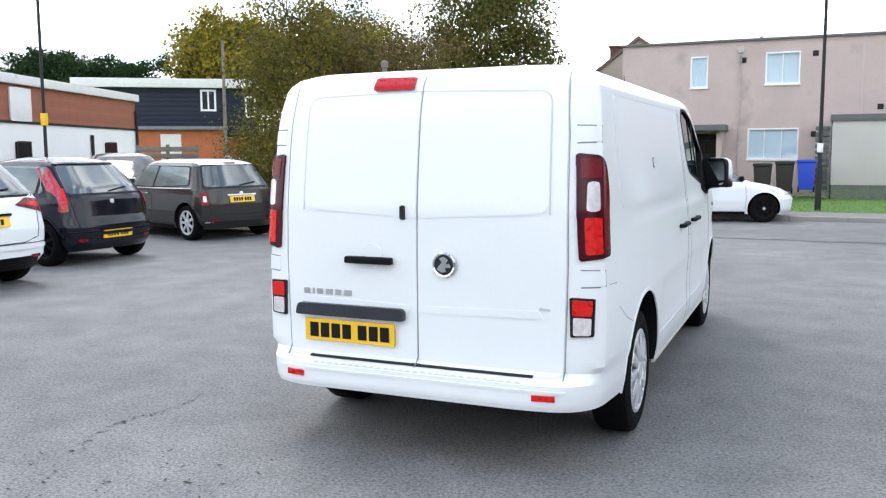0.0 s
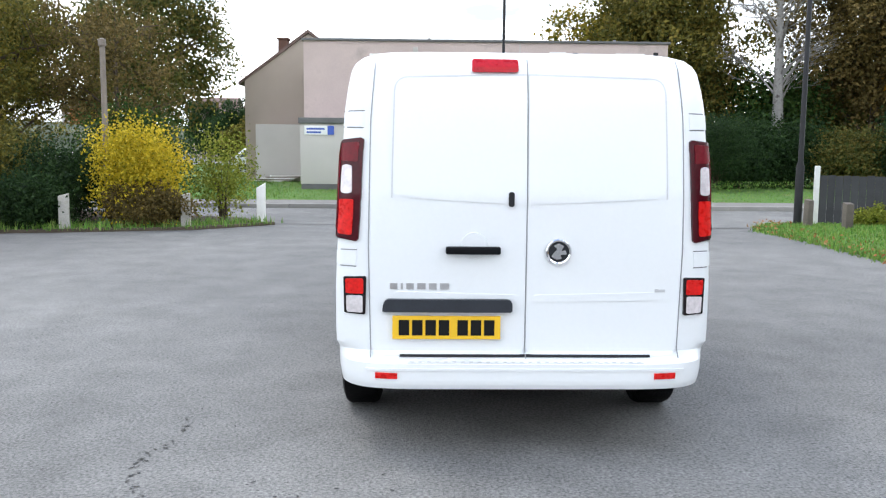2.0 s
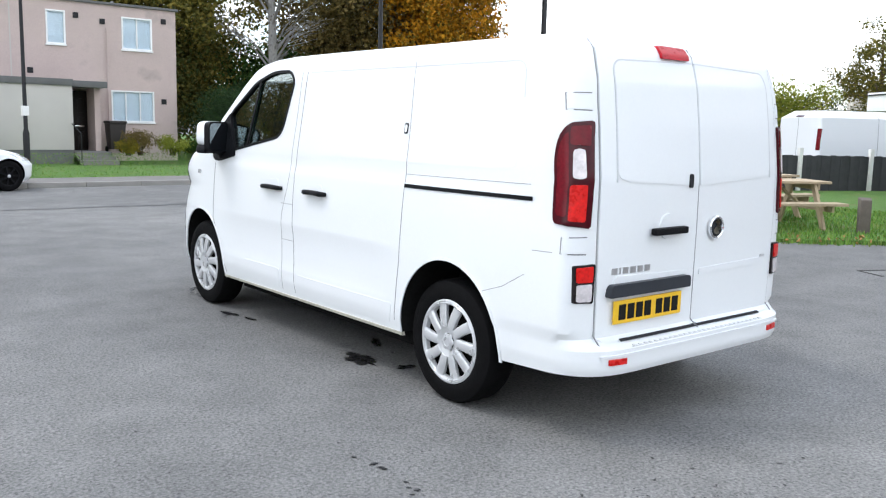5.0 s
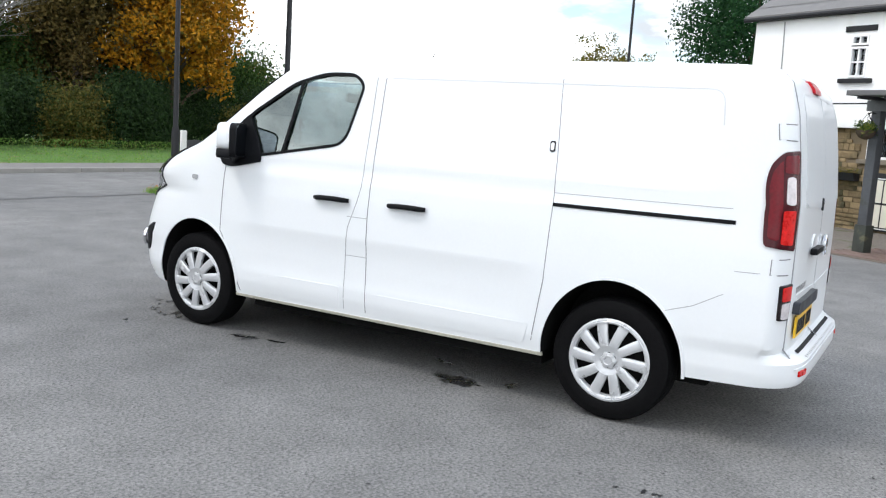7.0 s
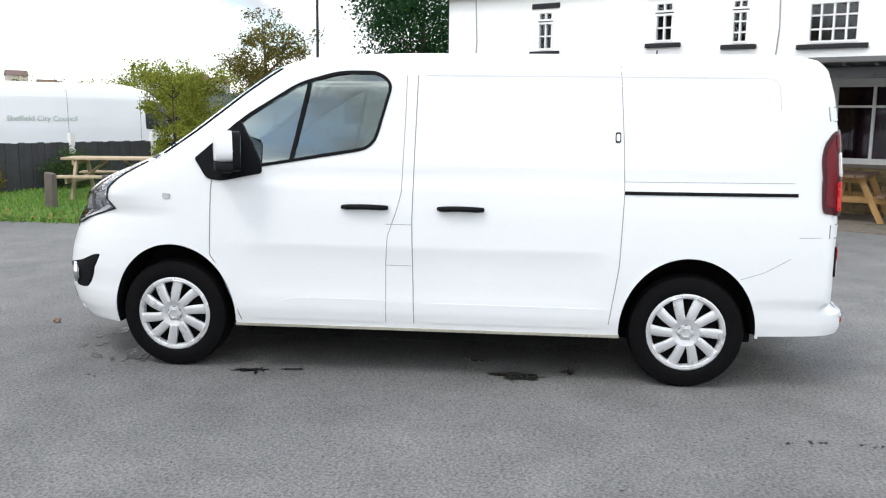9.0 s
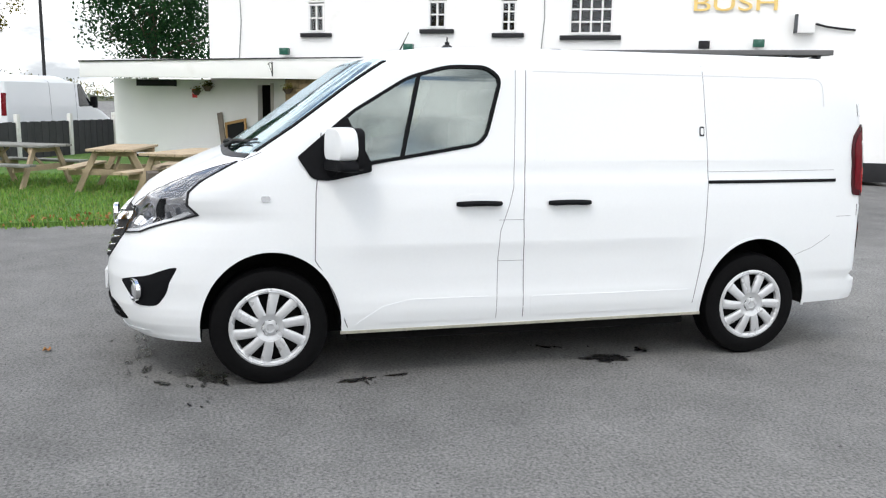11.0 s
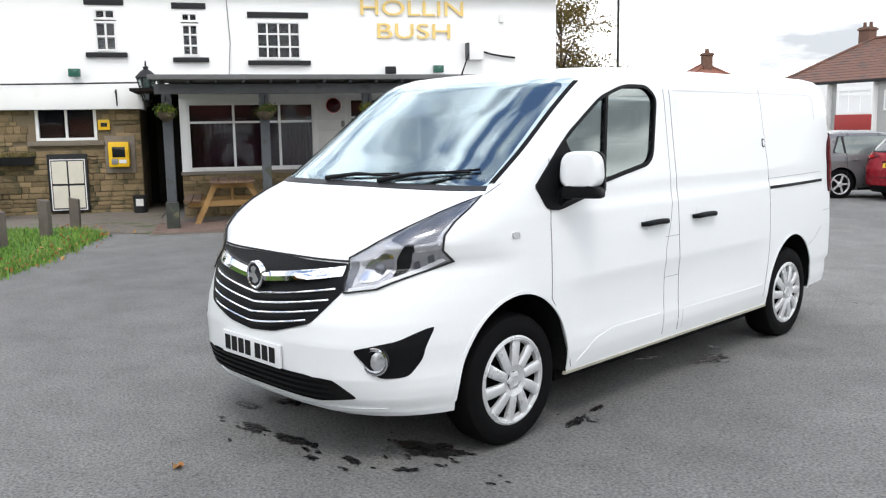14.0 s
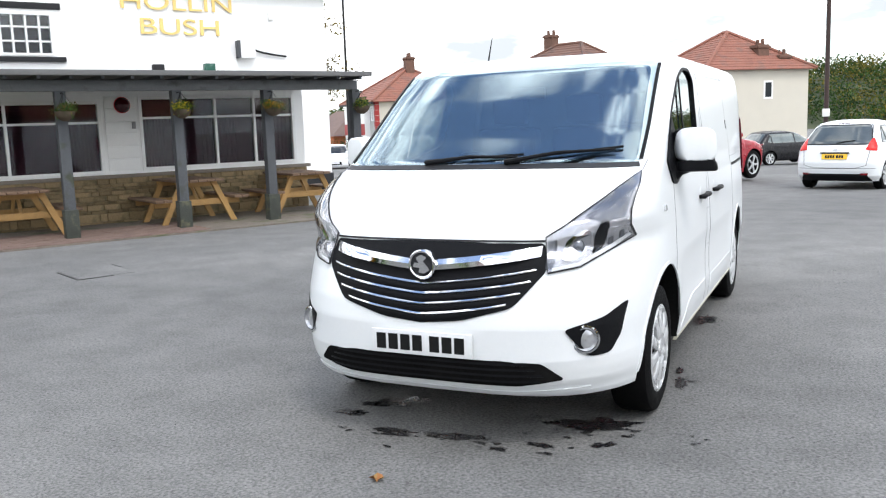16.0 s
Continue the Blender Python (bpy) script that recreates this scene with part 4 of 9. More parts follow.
        part("lock_cover", patch(rounded([(0.421, 1.434), (0.441, 1.434), (0.441, 1.476), (0.421, 1.476)], 0.01), surf, 0.007, 0.01, 4, 6), M["van_white"], van)
        part("side_repeater", patch(rounded([(3.085, 1.055), (3.135, 1.055), (3.135, 1.085), (3.085, 1.085)], 0.012), surf, 0.008, 0.012, 6, 4), M["lamp_clear"], van)
        # arch lips
        for yc in (0.0, WHEELBASE - 0.01):
            lip = [(yc + 0.400 * math.cos(a), 0.335 + 0.448 * math.sin(a)) for a in np.linspace(math.radians(-3), math.radians(183), 40)]
            part("arch_lip", strip(lip, surf, 0.016, 0.004), M["van_white"], van)
        # door mirror
        mm = part("door_mirror", mirror_shell(0.025, 0.208), M["van_white"], van, "white door mirror with black base")
        mm.matrix_basis = pose(s * 1.03, 2.68, 1.257, 0, 0, -s * 24) @ Matrix.Diagonal((0.98, 0.72, 1, 1))
        part("mirror_base_shell", mirror_shell(-0.030, 0.032, 0.004), M["black_plastic"], mm)
        part("mirror_arm", tube([(-s * 0.17, 0.04, -0.065), (-s * 0.09, 0.02, -0.012), (0, 0, 0.012)], [0.05, 0.040, 0.034], 12), M["black_plastic"], mm)
        rim = rounded([(-0.115, -0.026), (0.115, -0.026), (0.110, 0.205), (-0.110, 0.205)], 0.05, 5)
        part("mirror_rim", prism(rim, "y", -0.074, -0.012), M["black_plastic"], mm)
        pane = rounded([(-0.103, -0.010), (0.103, -0.010), (0.098, 0.193), (-0.098, 0.193)], 0.042, 5)
        part("mirror_glass", prism(pane, "y", -0.0765, -0.073), M["mirror_glass"], mm)
    # wheels
    for y in (0.0, WHEELBASE):
        for s in (-1, 1):
            wheel = empty("wheel")
            wheel.parent = van
            build_wheel(wheel, (s * 0.825, y, 0.335), s, turn=0.315 if y else -0.105)
    build_van_rear(van)
    build_van_front(van)
    build_van_cab(van)
    # aerial and roof ribs
    part("roof_aerial", tube([(0.40, 2.10, 1.93), (0.40, 2.02, 2.09)], [0.006, 0.0025], 6), M["black_plastic"], van)
    return van


def badge_figure(x, z, r, y0, y1):
    """The plain raised shape inside a round badge."""
    pts = [(-0.80, -0.45), (-0.25, -0.80), (0.35, -0.70), (0.15, -0.30), (0.85, -0.25), (0.70, 0.20), (0.25, 0.10), (0.55, 0.60), (0.0, 0.90), (-0.55, 0.65), (-0.15, 0.30), (-0.45, 0.0)]
    return prism(rounded([(x + r * a, z + r * b) for a, b in pts], r * 0.12, 2), "y", y0, y1)


def build_van_rear(van):
    S = V.rear
    for s in (-1, 1):
        door = part("rear_door", patch(rounded([(s * 0.004, 0.485), (s * 0.735, 0.485), (s * 0.745, 1.0), (s * 0.735, 1.60), (s * 0.715, 1.875), (s * 0.003, 1.89)], 0.03), S, 0.006, 0.012, 22, 40), M["van_white"], van, "white rear door")
        part("door_gap", strip([(s * 0.74, 0.475), (s * 0.751, 1.0), (s * 0.741, 1.60), (s * 0.72, 1.89)], S, 0.004, 0.0035), M["pale_gap"], van)
        lo, hi = (0.006, 0.640) if s < 0 else (0.006, 0.665)
        part("pressed_panel", patch(rounded([(s * lo, 1.205), (s * hi, 1.235), (s * (hi - 0.012), 1.800), (s * lo, 1.815)], [.005, .08, .07, .005]), S, 0.0098, 0.01, 18, 24), M["van_white"], door)
        # painted shade line round the door's pressed panel
        part("panel_crease", strip(rounded([(s * lo, 1.815), (s * (hi - 0.012), 1.800), (s * hi, 1.235)], [.0, .07, .0], 5), S, 0.007, 0.0105), M["pressing_shade"], door)
        part("door_ledge", patch(rounded([(s * 0.04, 0.74), (s * 0.64, 0.75), (s * 0.62, 0.79), (s * 0.04, 0.775)], 0.012), S, 0.010, 0.012, 14, 4), M["van_white"], door)
        # tail lamps wrap the corner
        C = van_corner(s)
        lamp = part("tail_lamp", patch(rounded([(-0.098, 1.025), (0.080, 1.045), (0.088, 1.10), (0.095, 1.34), (0.075, 1.43), (0.014, 1.512), (-0.098, 1.515)], [.012, .02, .04, .06, .05, .05, .015]), C, 0.013, 0.03, 26, 24), M["lamp_dark_red"], van, "tall dark red tail lamp round the corner")
        part("side_lens", patch(rounded([(0.018, 1.075), (0.068, 1.085), (0.076, 1.33), (0.060, 1.405), (0.018, 1.470)], 0.018), C, 0.016, 0.008, 12, 16), M["lamp_deep_red"], lamp)
        part("upper_lens", patch(rounded([(-0.078, 1.40), (0.012, 1.405), (0.012, 1.488), (-0.078, 1.495)], 0.012), C, 0.016, 0.008, 10, 8), M["lamp_deep_red"], lamp)
        part("brake_segment", patch(rounded([(-0.066, 1.055), (0.010, 1.06), (0.010, 1.225), (-0.066, 1.225)], 0.012), C, 0.0165, 0.008, 10, 10), M["lamp_bright_red"], lamp)
        part("clear_segment", patch(rounded([(-0.056, 1.252), (0.004, 1.252), (0.000, 1.388), (-0.050, 1.388)], 0.02), C, 0.0175, 0.008, 10, 10), M["lamp_white"], lamp)
        # hinge covers
        for z in (1.60, 0.945):
            part("hinge_cover", patch(rounded([(-0.090, z - 0.036), (0.030, z - 0.034), (0.030, z + 0.034), (-0.090, z + 0.036)], 0.008), C, 0.003, 0.012, 12, 4), M["van_white"], van)
            part("panel_gap", strip([(-0.092, z - 0.04), (0.034, z - 0.038), (0.034, z + 0.038), (-0.092, z + 0.04)], C, 0.005, 0.0015), M["grey_gap"], van)
        # low lamps beside the door
        low = part("low_tail_lamp", patch(rounded([(s * 0.765, 0.675), (s * 0.868, 0.68), (s * 0.872, 0.855), (s * 0.760, 0.86)], 0.008), S, 0.012, 0.02, 8, 8), M["lamp_black"], van, "black framed low tail lamp")
        part("fog_segment", patch(rounded([(s * 0.774, 0.776), (s * 0.860, 0.776), (s * 0.862, 0.846), (s * 0.774, 0.850)], 0.008), S, 0.0155, 0.008, 6, 6), M["lamp_bright_red"], low)
        part("reversing_segment", patch(rounded([(s * 0.778, 0.684), (s * 0.856, 0.686), (s * 0.858, 0.766), (s * 0.778, 0.768)], 0.01), S, 0.0155, 0.008, 6, 6), M["lamp_white"], low)
        part("bumper_reflector", patch([(s * 0.61, 0.385), (s * 0.715, 0.385), (s * 0.715, 0.413), (s * 0.61, 0.413)], S, 0.006, 0.01, 6, 3), M["lamp_bright_red"], van, "small red bumper reflector")
    part("door_gap", strip([(0.0, 0.475), (0.0, 1.89)], S, 0.004, 0.0068), M["pale_gap"], van)
    # dark shadow joint over the bumper and its tread plate
    part("door_sill_joint", strip([(-0.60, 0.485), (0.60, 0.485)], S, 0.009, 0.0085), M["gap"], van)
    plate = part("tread_plate", box((-0.56, -0.940, 0.449), (0.56, -0.872, 0.462), 0.003), M["white_tread"], van, "ribbed step on the rear bumper")
    for k in range(28):
        part("tread_rib", box((-0.55 + k * 0.04, -0.938, 0.4615), (-0.532 + k * 0.04, -0.876, 0.4655)), M["white_tread"], plate)
    # number plate with its lamp housing
    pl = part("rear_number_plate", patch([(-0.635, 0.562), (-0.120, 0.562), (-0.120, 0.674), (-0.635, 0.674)], S, 0.026, 0.010, 4, 4), M["plate_yellow"], van, "yellow rear number plate")
    bars_row("plate_bar", [.05, .05, .05, .05, -.012, .05, .05, .05], 0.075, 0.0135, lambda u, v, o: S(-0.605 + u, 0.580 + v, 0.0265 + o), M["ink"], pl, 0.0015)
    grip = part("plate_lamp_housing", patch(rounded([(-0.685, 0.694), (-0.065, 0.694), (-0.065, 0.755), (-0.675, 0.755)], [.012, .012, .03, .03]), S, 0.040, 0.035, 16, 6), M["slate_plastic"], van, "dark grey plate lamp housing")
    rec = part("handle_recess", lathe([(0.001, -0.001), (0.062, -0.001), (0.066, 0.010)], 24, (-0.25, S(-0.25, 1.0)[1] - 0.012, 1.01), axis="y", close=False), M["van_white"], van)
    part("rear_door_handle", box((-0.385, S(-0.25, 1.0)[1] - 0.050, 0.972), (-0.125, S(-0.25, 1.0)[1] - 0.012, 1.008), 0.010), M["black_plastic"], van, "black rear door handle")
    part("keyhole_cover", patch(rounded([(-0.089, 1.195), (-0.062, 1.195), (-0.062, 1.265), (-0.089, 1.265)], 0.012), S, 0.018, 0.01, 4, 6), M["gap"], van)
    part("keyhole", lathe([(0.009, -0.003), (0.009, 0.001), (0.001, 0.001)], 12, (-0.0755, S(-0.0755, 1.24)[1] - 0.0185, 1.242), axis="y", close=False), M["chrome"], van)
    yb = S(0.15, 0.985)[1]
    badge = part("rear_badge", lathe([(0.061, -0.012), (0.061, -0.026), (0.056, -0.031), (0.049, -0.028), (0.047, -0.020)], 32, (0.15, yb, 0.985), axis="y", close=False), M["chrome"], van, "round chrome badge")
    part("badge_face", lathe([(0.049, -0.021), (0.001, -0.024)], 32, (0.15, yb, 0.985), axis="y", close=False), M["interior"], badge)
    part("badge_figure", badge_figure(0.15, 0.985, 0.046, yb - 0.031, yb - 0.020), M["chrome"], badge)
    bars_row("name_bar", [.036, .010, .036, .040, .036, .042], 0.030, 0.016, lambda u, v, o: S(-0.648 + u, 0.800 + v, 0.006 + o), M["brushed"], van, 0.004)
    part("small_mark_bar", bars_text([.05], 0.014, 0, lambda u, v, o: S(0.62 + u, 0.79 + v, 0.006 + o), 0.003), M["silver"], van)
    hs = part("high_brake_lamp", patch(rounded([(-0.265, 1.825), (-0.045, 1.825), (-0.045, 1.888), (-0.262, 1.890)], 0.012), S, 0.022, 0.03, 10, 8), M["lamp_brake"], van, "red high-level brake lamp")
    part("bumper_crease", strip([(-0.76, 0.425), (-0.60, 0.43), (0.60, 0.43), (0.76, 0.425)], S, 0.012, 0.004), M["van_white"], van)


def build_van_front(van):
    S, W = V.front, V.slope
    # grille
    grille = part("grille", patch(rounded([(-0.550, 0.978), (-0.575, 0.86), (-0.44, 0.70), (-0.20, 0.635), (0.0, 0.615), (0.20, 0.635), (0.44, 0.70), (0.575, 0.86), (0.550, 0.978), (0.0, 0.981)], 0.03), S, 0.004, 0.03, 24, 20), M["black_plastic"], van, "black grille with chrome bars")

    def bar(z_mid, z_end, x_end, h, off, mat, name="grille_bar", label=""):
        bm = bmesh.new()
        rows = []
        for k in range(25):
            x = x_end * (k / 12 - 1)
            z = z_mid + (z_end - z_mid) * (abs(x) / x_end) ** 1.3
            k_ = 1 - 0.92 * (abs(x) / x_end) ** 8
            rows.append([bm.verts.new(S(x, z + dz, o * k_ + 0.001)) for dz, o in ((-h / 2, 0.0), (-h / 2, off * 0.8), (0, off), (h / 2, off * 0.8), (h / 2, 0.0))])
        for r, q in zip(rows, rows[1:]):
            for i in range(4):
                bm.faces.new((r[i], r[i + 1], q[i + 1], q[i]))
        return part(name, bm, mat, grille, label)

    for z0, z1, xe in ((0.800, 0.865, 0.535), (0.755, 0.815, 0.515), (0.708, 0.765, 0.475), (0.662, 0.715, 0.415)):
        bar(z0, z1, xe, 0.009, 0.022, M["chrome"])
    for z0, z1, xe in ((0.778, 0.838, 0.50), (0.732, 0.79, 0.475), (0.685, 0.742, 0.425), (0.640, 0.69, 0.34)):
        bar(z0, z1, xe, 0.022, 0.014, M["black_plastic"])
    bar(0.880, 0.943, 0.540, 0.046, 0.040, M["chrome"], "chrome_bar", "broad chrome bar across the grille")
    yb = S(0, 0.885)[1]
    badge = part("front_badge", lathe([(0.070, 0.03), (0.070, 0.052), (0.064, 0.058), (0.057, 0.055), (0.055, 0.046)], 36, (0, yb, 0.885), axis="y", close=False), M["chrome"], van, "round chrome badge")
    part("badge_face", lathe([(0.056, 0.046), (0.001, 0.050)], 36, (0, yb, 0.885), axis="y", close=False), M["interior"], badge)
    part("badge_figure", badge_figure(0.0, 0.885, 0.053, yb + 0.045, yb + 0.058), M["chrome"], badge)
    # plate
    pl = part("front_number_plate", box((-0.26, 4.020, 0.462), (0.26, 4.036, 0.575), 0.002), M["plate_white"], van, "white front number plate")
    bars_row("plate_bar", [.05, .05, .05, .05, -.012, .05, .05, .05], 0.076, 0.0135, lambda u, v, o: (0.232 - u, 4.0365 + o, 0.481 + v), M["ink"], pl, 0.0012)
    # low grille
    low = part("lower_grille", patch(rounded([(-0.65, 0.36), (-0.45, 0.325), (0.45, 0.325), (0.65, 0.36), (0.56, 0.445), (0.40, 0.455), (-0.40, 0.455), (-0.56, 0.445)], 0.02), S, 0.003, 0.03, 24, 8), M["arch_liner"], van, "black lower grille")
    for z in (0.352, 0.382, 0.412, 0.44):
        bm = bmesh.new()
        xe = 0.60 - abs(z - 0.375) * 1.2
        rows = [[bm.verts.new(S(xe * (k / 10 - 1), z + dz, o)) for dz, o in ((-0.007, 0.0), (-0.004, 0.014 * (1 - abs(k / 10 - 1) ** 8)), (0.007, 0.010 * (1 - abs(k / 10 - 1) ** 8)))] for k in range(21)]
        for r, q in zip(rows, rows[1:]):
            for i in range(2):
                bm.faces.new((r[i], r[i + 1], q[i + 1], q[i]))
        part("grille_bar", bm, M["black_plastic"], low)
    part("lower_lip", strip([(-0.74, 0.30), (-0.4, 0.285), (0.4, 0.285), (0.74, 0.30)], S, 0.02, 0.008), M["van_white"], van)
    for s in (-1, 1):
        # fog lamp surround
        fog = part("fog_surround", patch(rounded([(s * 0.655, 0.595), (s * 0.80, 0.635), (s * 0.878, 0.695), (s * 0.856, 0.545), (s * 0.82, 0.462), (s * 0.745, 0.462)], 0.02), S, 0.006, 0.03, 12, 16), M["black_plastic"], van, "black fog lamp surround")
        c = Vector(S(s * 0.735, 0.545, 0.006))
        n = Vector((s * 0.42, 0.90, 0)).normalized()
        fl = part("fog_lamp", lathe([(0.001, 0.010), (0.030, 0.006), (0.044, 0.0), (0.052, 0.012), (0.056, 0.004), (0.056, -0.02)], 24, axis="y", close=False), M["lamp_silver"], fog)
        fl.matrix_basis = Matrix.Translation(c) @ n.to_track_quat("Y", "Z").to_matrix().to_4x4()
        ring = part("fog_lamp_ring", lathe([(0.056, 0.0), (0.058, 0.010), (0.066, 0.008), (0.068, -0.01)], 24, axis="y", close=False), M["chrome"], fog)
        ring.matrix_basis = fl.matrix_basis
        # headlamp
        line = [(s * 0.575, 0.845), (s * 0.70, 0.865), (s * 0.80, 0.925), (s * 0.883, 0.975), (s * 0.872, 1.03), (s * 0.873, 1.10), (s * 0.878, 1.215), (s * 0.862, 1.268), (s * 0.76, 1.165), (s * 0.62, 1.045), (s * 0.55, 1.00)]
        def lamp_surface(x, z, off):
            p = V.front(x, z)
            d = Vector((s * 0.35 * abs(x), 0.75, 0.35)).normalized()
            return tuple(Vector(p) + d * off)
        hl = part("headlamp", patch(line, lamp_surface, 0.001, 0.03, 14, 26), M["lamp_silver"], van, "swept-back clear headlamp with silver bowl")
        part("headlamp_rim", strip(line[:5], lamp_surface, 0.006, 0.0125), M["gap"], hl)
        part("headlamp_rim", strip(line[4:] + line[:1], lamp_surface, 0.0035, 0.0125), M["gap"], hl)
        part("indicator_panel", patch(rounded([(s * 0.70, 1.085), (s * 0.775, 1.055), (s * 0.855, 1.075), (s * 0.868, 1.215), (s * 0.856, 1.252), (s * 0.76, 1.158)], 0.012), lamp_surface, 0.0035, 0.012, 8, 14), M["lamp_smoke"], hl)
        part("bowl_shade", patch(rounded([(s * 0.735, 0.915), (s * 0.770, 0.935), (s * 0.800, 1.02), (s * 0.800, 1.065), (s * 0.772, 1.07), (s * 0.745, 1.0)], 0.012), lamp_surface, 0.0035, 0.012, 8, 10), M["black_plastic"], hl)
        part("inner_shade", patch(rounded([(s * 0.565, 0.858), (s * 0.60, 0.863), (s * 0.60, 0.99), (s * 0.562, 0.985)], 0.01), lamp_surface, 0.0035, 0.012, 6, 10), M["lamp_smoke"], hl)
        part("reflector", patch(rounded([(s * 0.625, 0.890), (s * 0.700, 0.900), (s * 0.735, 0.965), (s * 0.735, 1.020), (s * 0.70, 1.03), (s * 0.63, 0.975)], 0.025), lamp_surface, 0.006, 0.012, 8, 10), M["chrome"], hl)
        part("lower_reflector", patch(rounded([(s * 0.785, 0.945), (s * 0.868, 0.995), (s * 0.85, 1.035), (s * 0.795, 1.03)], 0.012), lamp_surface, 0.005, 0.012, 8, 8), M["chrome"], hl)
        for k in range(4):
            fx, fz = 0.790 + 0.020 * k, 0.945 + 0.014 * k
            part("lamp_facet", patch(rounded([(s * fx, fz), (s * (fx + 0.017), fz + 0.008), (s * (fx + 0.020), fz + 0.045 + 0.012 * (k % 2)), (s * (fx + 0.004), fz + 0.035 + 0.012 * (k % 2))], 0.004), lamp_surface, 0.0075, 0.008, 3, 4), M["chrome"] if k % 2 else M["lamp_smoke"], hl)
        cc = Vector(lamp_surface(s * 0.678, 0.955, 0.004))
        bulb = part("projector", lathe([(0.001, 0.010), (0.018, 0.008), (0.030, 0.0), (0.034, 0.004), (0.036, -0.02)], 24, axis="y", close=False), M["lamp_smoke"], hl)
        bulb.matrix_basis = Matrix.Translation(cc) @ Vector((s * 0.3, 0.9, 0.2)).to_track_quat("Y", "Z").to_matrix().to_4x4()
        part("lamp_base_strip", patch([(s * 0.59, 0.850), (s * 0.70, 0.868), (s * 0.80, 0.928), (s * 0.87, 0.985), (s * 0.862, 0.998), (s * 0.79, 0.945), (s * 0.69, 0.885), (s * 0.59, 0.868)], lamp_surface, 0.005, 0.01, 10, 10), M["van_white"], hl)
        g = part("headlamp_cover", patch(line, lamp_surface, 0.012, 0.002, 14, 26), M["lens"], hl, "clear headlamp cover")
        g.visible_shadow = False
        part("bonnet_gap", strip([(s * 0.865, 1.272), (s * 0.87, 1.32)], lamp_surface, 0.004, 0.002), M["grey_gap"], van)
        # black pillar strips beside the screen
        part("screen_side_strip", strip([(s * 0.842, 1.318), (s * 0.828, 1.50), (s * 0.806, 1.70), (s * 0.790, 1.83)], W, 0.015 if s < 0 else 0.026, 0.008), M["black_plastic"], van)
    part("bonnet_gap", strip([(-0.55, 0.986), (0, 0.985), (0.55, 0.986)], V.front, 0.008, 0.003), M["gap"], van)
    # screen
    g = part("windscreen", patch(rounded([(-0.838, 1.292), (0.838, 1.292), (0.787, 1.848), (-0.787, 1.848)], 0.03), W, 0.003, 0.004, 24, 24), M["windscreen"], van, "wide laminated windscreen")
    g.visible_shadow = False
    part("scuttle", patch([(-0.85, 1.287), (0.85, 1.287), (0.838, 1.307), (0.5, 1.300), (0.0, 1.296), (-0.5, 1.300), (-0.838, 1.307)], W, 0.005, 0.02, 30, 6), M["scuttle_grey"], van, "black scuttle panel under the windscreen")
    for x0, z0, x1, z1 in ((-0.16, 1.304, -0.72, 1.356), (0.30, 1.304, -0.22, 1.328)):
        arm = part("wiper", tube([W(x0, z0, 0.02), W((x0 + x1) / 2, (z0 + z1) / 2 + 0.006, 0.035), W(x1, z1, 0.022)], [0.014, 0.010, 0.006], 8), M["black_plastic"], van, "black wiper")
        part("wiper_blade", tube([W(x0 + (x1 - x0) * k / 8 * 1.05, z0 + 0.018 + (z1 - z0) * k / 8, 0.014) for k in range(9)], 0.007, 6), M["black_plastic"], arm)


def build_van_cab(van):
    part("dashboard", prism(rounded([(2.50, 0.96), (2.50, 1.13), (2.62, 1.20), (2.95, 1.22), (3.22, 1.24), (3.22, 0.96)], 0.04), "x", -0.84, 0.84), M["interior"], van)
    part("bulkhead", prism([(-0.84, 0.96), (0.84, 0.96), (0.82, 1.40), (0.74, 1.80), (0.66, 1.86), (-0.66, 1.86), (-0.74, 1.80), (-0.82, 1.40)], "y", 1.302, 1.33), M["interior_light"], van)
    for x in (-0.48, -0.10, 0.45):
        seat = part("seat", box((x - 0.22, 1.50, 0.96), (x + 0.22, 1.66, 1.48), 0.05), M["seat"], van, "dark cloth seat")
        part("headrest", box((x - 0.13, 1.51, 1.50), (x + 0.13, 1.62, 1.70), 0.045), M["seat"], seat)
    ring = [(0.45 + 0.18 * math.cos(a), 2.36 - 0.07 * math.sin(a), 1.17 + 0.165 * math.sin(a)) for a in np.linspace(0, math.tau, 25)]
    wheel = part("steering_wheel", tube(ring, 0.016, 8), M["black_plastic"], van)
    part("wheel_hub", tube([(0.29, 2.36, 1.17), (0.61, 2.36, 1.17)], 0.022, 8), M["black_plastic"], wheel)
    part("interior_mirror", box((-0.11, 2.44, 1.66), (0.11, 2.47, 1.73), 0.012), M["black_plastic"], van)
    for x in (-0.42, 0.42):
        part("sun_visor", box((x - 0.2, 2.30, 1.80), (x + 0.2, 2.45, 1.825), 0.008), M["interior_light"], van)


build_van()

# ---- ground ----
def ground_height(x, y):
    t = min(1.0, max(0.0, (y - 8.0) / 9.0))
    down = 0.03 * max(0.0, min(60.0, -8.0 - y))
    return -0.17 * t * t * (3 - 2 * t) - down


